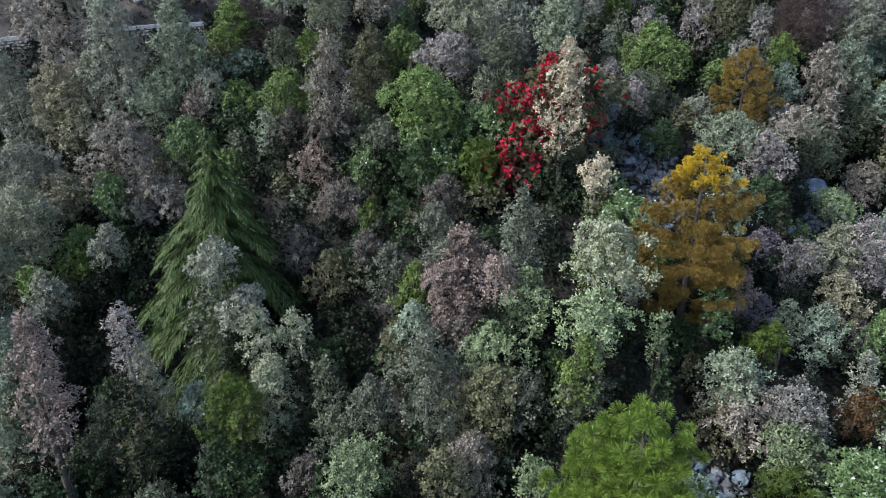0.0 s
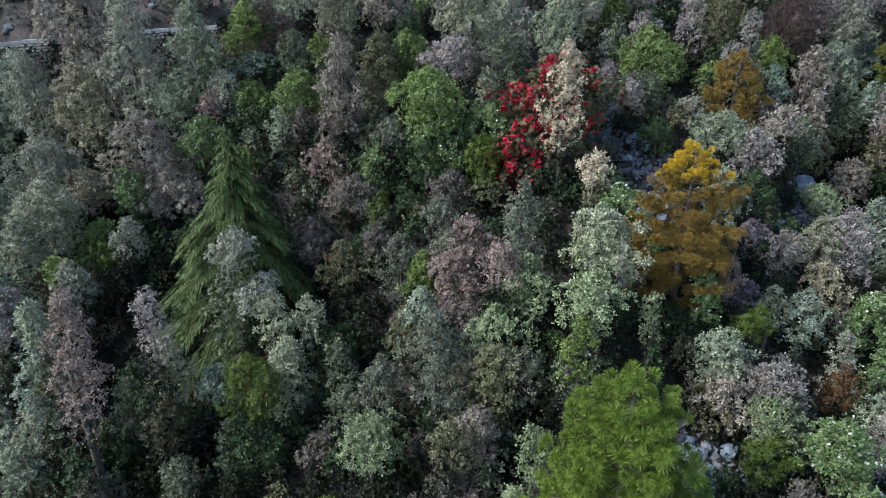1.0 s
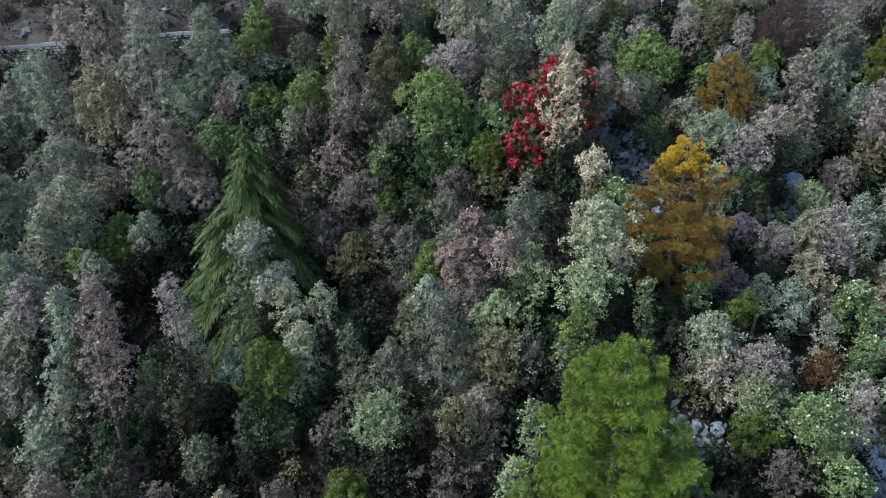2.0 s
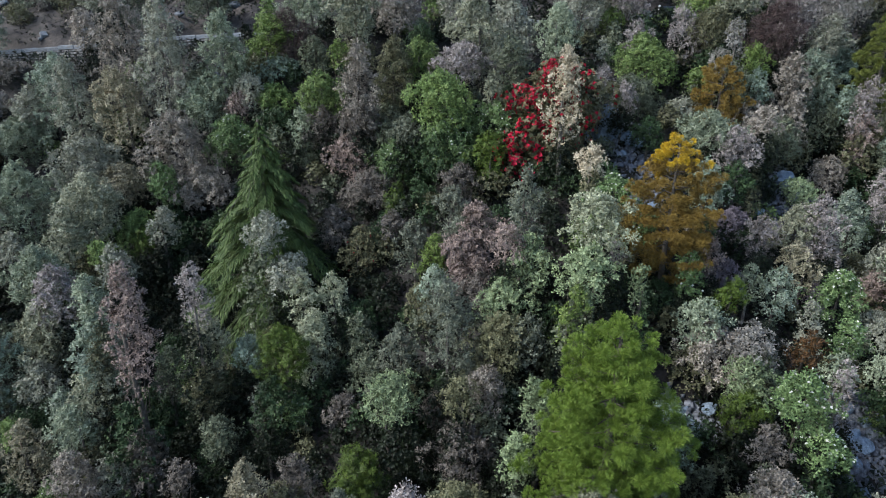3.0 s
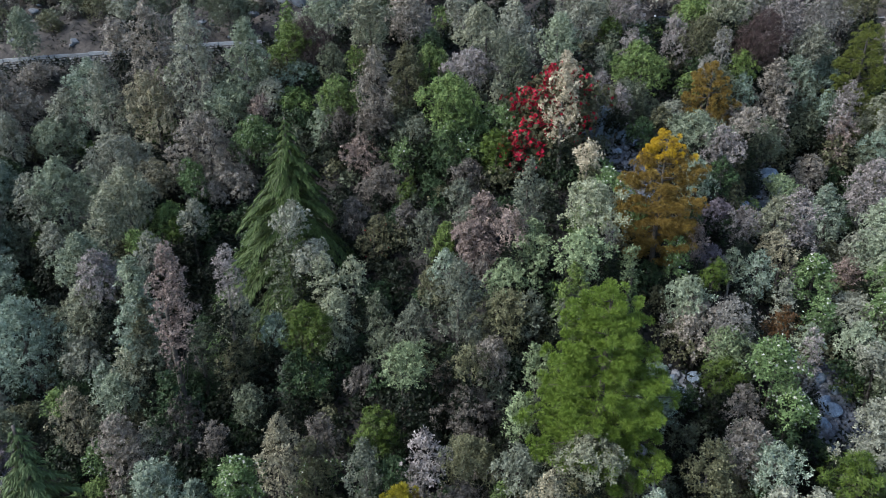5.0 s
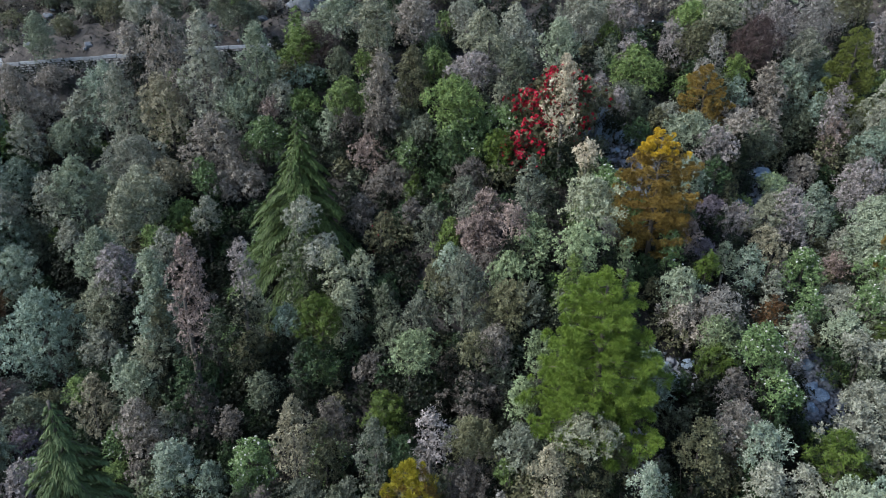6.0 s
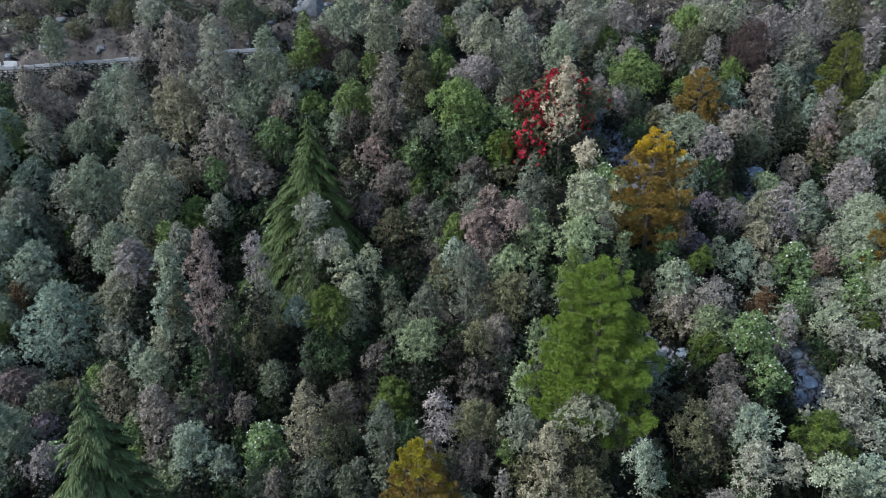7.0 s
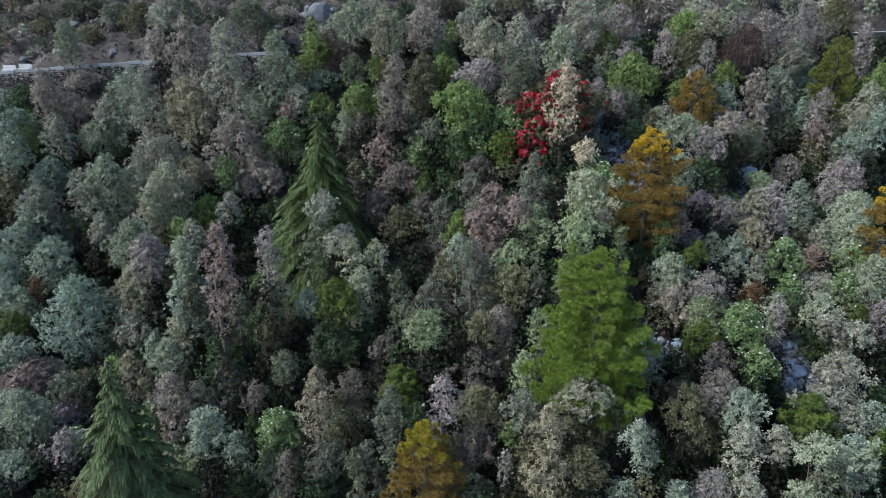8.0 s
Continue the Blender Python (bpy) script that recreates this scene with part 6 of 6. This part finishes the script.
young(1610, "dark", -6.2, 58.9, 29.9, 2.3)
young(1611, "under", -2.1, 69.8, 35.9, 1.8)
young(1612, "olive", -37.1, 51.4, 15.3, 2.0)
young(1613, "mid", -37.4, 38.5, 9.1, 2.1)
young(1614, "dark", -44.8, 30.4, 7.8, 1.9)
young(1615, "under", 20.6, 32.8, 21.1, 2.3)
young(1616, "dark", -13.5, 63.6, 33.1, 1.8)
young(1617, "under", 20.6, 23.7, 15.2, 2.4)
young(1618, "olive", -11.1, 29.9, 11.9, 2.7)
young(1619, "mid", 9.3, 31.5, 21.1, 2.2)
young(1620, "dark", -12.4, 54.8, 25.8, 2.2)
young(1621, "under", -36.1, 57.0, 19.5, 1.9)
young(1622, "dark", 12.7, 53.2, 29.9, 2.0)
young(1623, "under", -13.5, 38.0, 16.4, 2.1)
young(1624, "olive", 28.1, 51.5, 28.3, 2.7)
young(1625, "mid", -49.9, 36.4, 9.6, 2.1)
young(1626, "dark", -28.5, 35.6, 8.9, 2.7)
young(1627, "under", -30.6, 27.2, 6.2, 2.3)
young(1628, "dark", -4.3, 60.8, 30.3, 1.9)
young(1629, "under", 7.4, 44.4, 26.7, 1.7)
young(1630, "olive", -13.1, 33.3, 13.7, 2.4)
young(1631, "mid", 14.1, 21.7, 14.1, 1.7)
young(1632, "dark", -10.1, 36.4, 16.0, 2.2)
young(1633, "under", 13.3, 20.7, 12.9, 2.0)
young(1634, "dark", -5.3, 24.5, 10.4, 2.5)
young(1635, "under", -10.0, 27.4, 10.3, 2.3)


def bank_growth():
    """Low dry bushes dotted over the bare bank above the track."""
    rng = np.random.default_rng(82)
    kinds = ["taupe", "olive", "mid", "shaded_taupe", "taupe", "mid", "grey"]
    for k in range(75):
        x, y = rng.uniform(-88, -12), 81.5 + 16 * rng.random() ** 0.8
        if abs(x + 24.5) < 4.0:
            continue
        young(1800 + k, kinds[k % 7], x, y, at_ground(x, y) + rng.uniform(0.9, 2.6), rng.uniform(1.3, 3.0))


bank_growth()

# ---------------------------------------------------------------- low undergrowth between the stems


def undergrowth():
    """Knee-high leafy growth all over the slope, thin on the scree; its near-black leaves paint tree shade."""
    rng = np.random.default_rng(77)
    n = 120000
    y = rng.uniform(-2, 112, n)
    x = -2 + (rng.uniform(-1, 1, n)) * (16 + 0.8 * (y + 20))
    keep = ~((y > 76.2) & (y < 80.6)) & ((y < 76.2) | (rng.random(n) < 0.4))
    for sx, sy, sr in SCREE:
        keep &= (x - sx) ** 2 + (y - sy) ** 2 > (sr * rng.uniform(0.5, 1.1, n)) ** 2
    x, y = x[keep], y[keep]
    z = all_at_ground(x, y) + rng.uniform(0.0, 1.0, len(x)) ** 1.6
    at = np.stack([x, y, z], 1)
    axis = unit(rng.normal(0, 0.45, at.shape) + (0, 0, 1))
    third = rng.integers(0, 3, len(at))
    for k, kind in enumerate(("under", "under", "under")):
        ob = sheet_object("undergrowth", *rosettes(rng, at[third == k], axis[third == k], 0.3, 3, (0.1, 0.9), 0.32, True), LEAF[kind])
        tagged(ob, "low " + ("dark green", "dusky green", "shaded")[k] + " undergrowth with tree shade in its colour", "undergrowth", kind="stuff")


def litter():
    """Fallen leaves that lie all over the soil."""
    rng = np.random.default_rng(76)
    n = 60000
    y = rng.uniform(4, 100, n)
    x = -2 + rng.uniform(-1, 1, n) * (14 + 0.78 * (y + 20))
    x, y = x[~((y > 76.5) & (y < 80.0))], y[~((y > 76.5) & (y < 80.0))]
    at = np.stack([x, y, all_at_ground(x, y) + 0.03], 1)
    u = unit(rng.normal(size=at.shape) * (1, 1, 0.35))
    v = unit(np.cross(u, rng.normal(0, 0.35, at.shape) + (0, 0, 1)))
    s = rng.uniform(0.07, 0.2, (len(at), 1))
    verts = np.stack([at, at + s * u + 0.4 * s * v, at + s * u - 0.4 * s * v], 1).reshape(-1, 3)
    ob = sheet_object("fallen_leaves", verts, np.arange(len(verts)).reshape(-1, 3), LEAF["litter"])
    tagged(ob, "dry brown fallen leaves on the soil", "leaf litter", kind="stuff")


def upper_wood():
    """The far wood above the track, beyond what can be counted."""
    rng = np.random.default_rng(78)
    parts = {k: [] for k in ("grey", "taupe", "pale", "mid")}
    placed = []
    for _ in range(420):
        x, y = rng.uniform(-105, 90), rng.uniform(99, 138)
        if any((x - a) ** 2 + (y - b) ** 2 < 12 for a, b in placed):
            continue
        placed.append((x, y))
        h = rng.uniform(4, 7.5)
        c, r = crown_clumps(rng, h, h * rng.uniform(0.5, 0.75), h * 0.9)
        at, way = clump_points(rng, c + (x, y, at_ground(x, y)), r, 1.3)
        parts[list(parts)[int(rng.integers(0, 4))]].append(rosettes(rng, at, unit(way + (0, 0, 0.5)), 0.55, 3, (0.35, 0.9), 0.34, True))
    for kind, some in parts.items():
        ob = sheet_object("far_wood", *joined(some), LEAF[kind])
        tagged(ob, "distant grey-green oak wood above the track", "woods", kind="stuff")


build_grove()
undergrowth()
litter()
upper_wood()

# ---------------------------------------------------------------- rocks of the scree


def rock(seed, x, y, sx, sy, sz, pale=False, sink=0.25, turn=0.0):
    label = "pale grey weathered boulder on the open slope" if pale else "blue-grey boulder on the open scree"
    return boulder(seed, "boulder", x, y, at_ground(x, y) + sz * (1 - sink) - sz * 0.4, sx, sy, sz, PALE_ROCK if pale else ROCK, label, "rock", turn)


rock(301, 14.0, 50.9, 1.5, 1.2, 2.0, False, -0.2)
rock(302, 12.6, 52.0, 0.8, 0.7, 0.8, False)
rock(303, 15.5, 50.4, 0.85, 0.8, 0.8, False)
rock(304, 16.5, 49.8, 0.6, 0.6, 0.55, False)
rock(305, 14.9, 48.4, 0.5, 0.5, 0.45, False)
rock(306, 30.8, 49.8, 1.1, 0.8, 0.9, False)
rock(307, 32.0, 50.2, 0.7, 0.6, 0.5, True)
rock(308, 30.0, 49.0, 0.6, 0.6, 0.5, False)
rock(309, 25.2, 43.4, 0.9, 0.7, 0.6, False)
rock(310, 26.5, 43.1, 0.6, 0.5, 0.5, False)
rock(311, 31.0, 48.3, 0.8, 0.5, 0.35, True)
rock(323, 33.0, 48.6, 0.5, 0.5, 0.4, True)
rock(324, 32.5, 50.7, 1.2, 0.5, 0.4, True)
rock(312, 26.5, 26.4, 0.55, 0.5, 0.45, False)
rock(313, 25.2, 24.5, 0.75, 0.6, 0.6, False)
rock(314, 24.1, 23.4, 0.5, 0.4, 0.4, False)
rock(315, 15.1, 14.8, 0.8, 0.7, 0.6, False)
rock(316, 14.2, 15.4, 0.5, 0.5, 0.4, False)
rock(370, 25.8, 26.6, 0.47, 0.39, 0.35, True)
rock(371, 25.4, 27.3, 0.69, 0.57, 0.51, False)
rock(372, 27.2, 26.9, 0.53, 0.44, 0.39, False)
rock(373, 24.5, 23.6, 0.39, 0.33, 0.29, False)
rock(374, 26.3, 25.6, 0.64, 0.53, 0.48, True)
rock(375, 24.9, 25.1, 0.61, 0.51, 0.46, False)
rock(376, 24.0, 21.8, 0.55, 0.46, 0.42, False)
rock(377, 23.1, 22.0, 0.50, 0.42, 0.37, True)
rock(378, 24.1, 23.5, 0.53, 0.44, 0.40, False)
rock(379, 18.9, 20.4, 0.67, 0.56, 0.50, False)
rock(380, 18.1, 20.1, 0.55, 0.46, 0.41, False)
rock(381, 17.4, 19.9, 0.64, 0.53, 0.48, True)
rock(382, 14.6, 19.1, 0.42, 0.35, 0.31, False)
rock(383, 15.4, 18.5, 0.72, 0.60, 0.54, True)
rock(384, 15.3, 18.2, 0.57, 0.47, 0.42, False)
rock(385, 13.7, 26.6, 0.43, 0.36, 0.33, False)
rock(386, 14.8, 25.3, 0.33, 0.27, 0.24, True)
rock(387, 14.5, 26.3, 0.40, 0.33, 0.30, False)
rock(388, 14.8, 25.4, 0.32, 0.26, 0.24, False)
rock(389, 16.2, 26.4, 0.61, 0.51, 0.46, False)
rock(390, 14.5, 25.1, 0.71, 0.59, 0.53, False)
rock(391, -56.3, 94.2, 0.79, 0.61, 0.49, False)
rock(392, -64.5, 84.1, 0.68, 0.52, 0.42, True)
rock(393, -58.3, 94.5, 0.61, 0.47, 0.37, True)
rock(394, -81.9, 83.8, 0.90, 0.69, 0.55, True)
rock(395, -64.7, 82.8, 1.03, 0.79, 0.63, True)
rock(396, -70.4, 82.3, 0.43, 0.33, 0.26, True)
rock(397, -37.6, 83.5, 0.42, 0.32, 0.26, True)
rock(398, -67.6, 95.0, 0.47, 0.36, 0.29, True)
rock(399, -30.8, 87.0, 1.03, 0.79, 0.64, True)
rock(400, -68.1, 87.0, 0.41, 0.32, 0.25, True)
rock(401, -67.6, 93.5, 0.93, 0.72, 0.57, True)
rock(402, -82.8, 84.9, 0.55, 0.42, 0.34, True)
rock(403, -68.8, 93.2, 0.48, 0.37, 0.30, True)
rock(404, -20.0, 89.1, 1.03, 0.80, 0.64, True)
rock(405, -21.9, 90.3, 0.90, 0.70, 0.56, False)
rock(406, -50.4, 82.8, 0.53, 0.41, 0.32, False)
rock(330, 13.4, 24.3, 0.8, 0.68, 0.64, True)
rock(331, 14.6, 24.6, 0.55, 0.47, 0.44, True)
rock(332, 14.1, 25.4, 0.5, 0.42, 0.40, True)
rock(333, 15.4, 25.2, 0.4, 0.34, 0.32, True)
rock(334, 14.5, 41.8, 0.9, 0.77, 0.72, False)
rock(335, 15.8, 41.2, 0.6, 0.51, 0.48, False)
rock(336, -2.6, 46.5, 0.8, 0.68, 0.64, False)
rock(350, -55.4, 81.8, 0.75, 0.60, 0.60, True)
rock(351, -55.6, 81.1, 0.4, 0.32, 0.32, True)
rock(352, -70.6, 82.8, 0.6, 0.48, 0.48, True)
rock(353, -37.2, 83.1, 0.7, 0.56, 0.56, True)
rock(354, -45.1, 95.1, 1.0, 0.80, 0.80, True)
rock(355, -32.7, 80.8, 0.4, 0.32, 0.32, True)
rock(356, -36.3, 84.7, 0.5, 0.40, 0.40, True)
rock(357, -24.5, 90.6, 2.3, 1.4, 2.0, True)
rock(440, -27.0, 91.4, 1.2, 0.9, 1.3, True)
rock(441, -22.6, 90.2, 0.9, 0.7, 0.9, True)
rock(358, -27.2, 93.2, 0.7, 0.56, 0.56, True)
rock(359, -23.0, 93.6, 0.8, 0.64, 0.64, True)
rock(360, -28.1, 67.8, 0.9, 0.72, 0.72, True)
rock(361, -44.6, 81.0, 0.35, 0.28, 0.28, True)


def scree():
    """Loose broken stones over the scree, too many to count."""
    rng = np.random.default_rng(79)
    verts, faces = [], []
    cube = np.array([(a, b, c) for a in (-1, 1) for b in (-1, 1) for c in (-1, 1)], float)
    side = np.array([(0, 1, 3, 2), (4, 6, 7, 5), (0, 4, 5, 1), (2, 3, 7, 6), (0, 2, 6, 4), (1, 5, 7, 3)])
    n = 0
    for sx, sy, sr in SCREE:
        for _ in range(int(60 * sr * sr)):
            d, a = sr * math.sqrt(rng.random()) * 1.15, rng.uniform(0, 6.28)
            x, y = sx + d * math.cos(a), sy + d * math.sin(a)
            s = rng.uniform(0.04, 0.16) * (1.6 if rng.random() < 0.08 else 1)
            v = cube * (s * rng.uniform(0.6, 1.4, 3)) * (1 + 0.3 * rng.normal(size=(8, 1)))
            t = np.array(Euler(rng.uniform(0, 6.28, 3)).to_matrix())
            verts.append(v @ t + (x, y, at_ground(x, y) + 0.3 * s))
            faces.append(side + n)
            n += 8
    ob = sheet_object("scree_stones", np.concatenate(verts), np.concatenate(faces), SCREE_STONE)
    tagged(ob, "loose blue-grey broken stones on the slope", "stones", kind="stuff")


scree()

# ---------------------------------------------------------------- the track along the top, its walls and posts


def build_track():
    xs = np.arange(-110, 70, 2.0)
    verts, faces = [], []
    for k, x in enumerate(xs):
        z = track_z(x) + 0.03
        for y in (77.25, 78.2, 79.4, 80.1):
            verts.append((x, y + 0.08 * math.sin(x * 0.7), z + 0.02 * math.sin(3 * x + y)))
        if k:
            for i in range(3):
                a = 4 * (k - 1) + i
                faces.append((a, a + 4, a + 5, a + 1))
    ob = mesh_object("path", verts, faces, SLAB, smooth=True)
    tagged(ob, "narrow grey concrete footpath along the hillside", "path", kind="structure")


def build_wall():
    """The dry-stone retaining wall below the track, with a low concrete parapet on it."""
    xs = np.arange(-110, 70, 2.0)
    prof = [(76.72, -1.5), (76.86, 0.06), (77.2, 0.06), (77.2, -1.5)]
    verts = [(x, y, track_z(x) + z) for x in xs for y, z in prof]
    faces = [(4 * k + i, 4 * k + i + 4, 4 * k + i + 5, 4 * k + i + 1) for k in range(len(xs) - 1) for i in range(3)]
    wall = mesh_object("wall_retaining", verts, faces, MORTAR)
    tagged(wall, "dark dry-stone retaining wall under the footpath", "wall", kind="structure")
    rng = np.random.default_rng(80)
    shapes = []
    for k in range(7):
        bm = bmesh.new()
        bmesh.ops.create_cube(bm, size=1.0)
        bmesh.ops.bevel(bm, geom=bm.edges[:], offset=0.17, segments=1, affect='EDGES')
        for v in bm.verts:
            v.co += Vector(rng.normal(0, 0.05, 3))
        me = bpy.data.meshes.new("stone")
        bm.to_mesh(me)
        bm.free()
        me.materials.append(WALLSTONE)
        shapes.append(me)
    for row in range(4):
        x = -78.0
        while x < -26:
            w = rng.uniform(0.5, 0.95)
            st = new("stone", shapes[int(rng.integers(0, 7))])
            z = track_z(x) - 0.2 - 0.32 * row
            st.location, st.scale = (x + w / 2, 76.76 - 0.03 * row + rng.normal(0, 0.03), z), (w * 0.9, 0.3, 0.27)
            st.rotation_euler = (rng.normal(0, 0.04), rng.normal(0, 0.05), rng.normal(0, 0.05))
            st.parent = wall
            x += w * rng.uniform(1.0, 1.25)
    x = -78.0
    while x < 40:
        w = rng.uniform(1.6, 3.2)
        bm = bmesh.new()
        bmesh.ops.create_cube(bm, size=1.0)
        bmesh.ops.scale(bm, vec=(w, 0.34, 0.5), verts=bm.verts)
        bmesh.ops.bevel(bm, geom=bm.edges[:], offset=0.05, segments=1, affect='EDGES')
        me = bpy.data.meshes.new("parapet_block")
        bm.to_mesh(me)
        bm.free()
        me.materials.append(SLAB)
        k = new("parapet_block", me)
        k.location = (x + w / 2, 76.98 + rng.normal(0, 0.03), track_z(x + w / 2) + 0.2 + rng.normal(0, 0.03))
        k.rotation_euler = (0, -math.atan(0.07), rng.normal(0, 0.015))
        k.parent = wall
        x += w + 0.05


build_track()
build_wall()


def marker_post(x, y, h):
    thing = tagged(anchor("marker_post", x, y, at_ground(x, y)), "small white painted marker post beside the footpath", "post")
    bm = bmesh.new()
    bmesh.ops.create_cone(bm, cap_ends=True, segments=10, radius1=0.2, radius2=0.17, depth=h)
    bmesh.ops.translate(bm, verts=bm.verts, vec=(0, 0, h / 2))
    me = bpy.data.meshes.new("shaft")
    bm.to_mesh(me)
    bm.free()
    me.materials.append(WHITE)
    new("shaft", me).parent = thing
    bm = bmesh.new()
    bmesh.ops.create_uvsphere(bm, u_segments=10, v_segments=6, radius=0.22)
    bmesh.ops.translate(bm, verts=bm.verts, vec=(0, 0, h + 0.14))
    me = bpy.data.meshes.new("cap")
    bm.to_mesh(me)
    bm.free()
    me.materials.append(WHITE)
    new("cap", me).parent = thing
    return thing


def box_part(name, size, at, material, parent, bevel=0.02):
    bm = bmesh.new()
    bmesh.ops.create_cube(bm, size=1.0)
    bmesh.ops.scale(bm, vec=size, verts=bm.verts)
    bmesh.ops.bevel(bm, geom=bm.edges[:], offset=bevel, segments=1, affect='EDGES')
    bmesh.ops.translate(bm, verts=bm.verts, vec=at)
    me = bpy.data.meshes.new(name)
    bm.to_mesh(me)
    bm.free()
    me.materials.append(material)
    ob = new(name, me)
    ob.parent = parent
    return ob


def notice_board(x, y):
    thing = tagged(anchor("notice_board", x, y, at_ground(x, y)), "dark blue board with a white end post", "board")
    box_part("panel", (1.9, 0.12, 1.05), (0, 0, 0.85), BOARD, thing)
    box_part("post", (0.2, 0.2, 1.5), (-1.05, 0, 0.75), WHITE, thing)
    box_part("post", (0.1, 0.1, 1.3), (0.95, 0, 0.65), BOARD, thing)
    return thing


def slab_bench(x, y, turn=0.0):
    thing = tagged(anchor("bench", x, y, at_ground(x, y)), "pale concrete slab bench on the footpath", "bench")
    box_part("seat", (2.0, 0.5, 0.12), (0, 0, 0.45), BENCH, thing)
    box_part("backrest", (2.0, 0.12, 0.55), (0, 0.3, 0.85), BENCH, thing)
    for dx in (-0.7, 0.7):
        box_part("support", (0.3, 0.4, 0.4), (dx, 0, 0.2), BENCH, thing)
    return thing


marker_post(-4.5, 77.0, 0.75)
marker_post(14.1, 77.0, 0.85)
notice_board(26.5, 77.0)
slab_bench(-67.8, 78.6)
slab_bench(-70.3, 78.6)
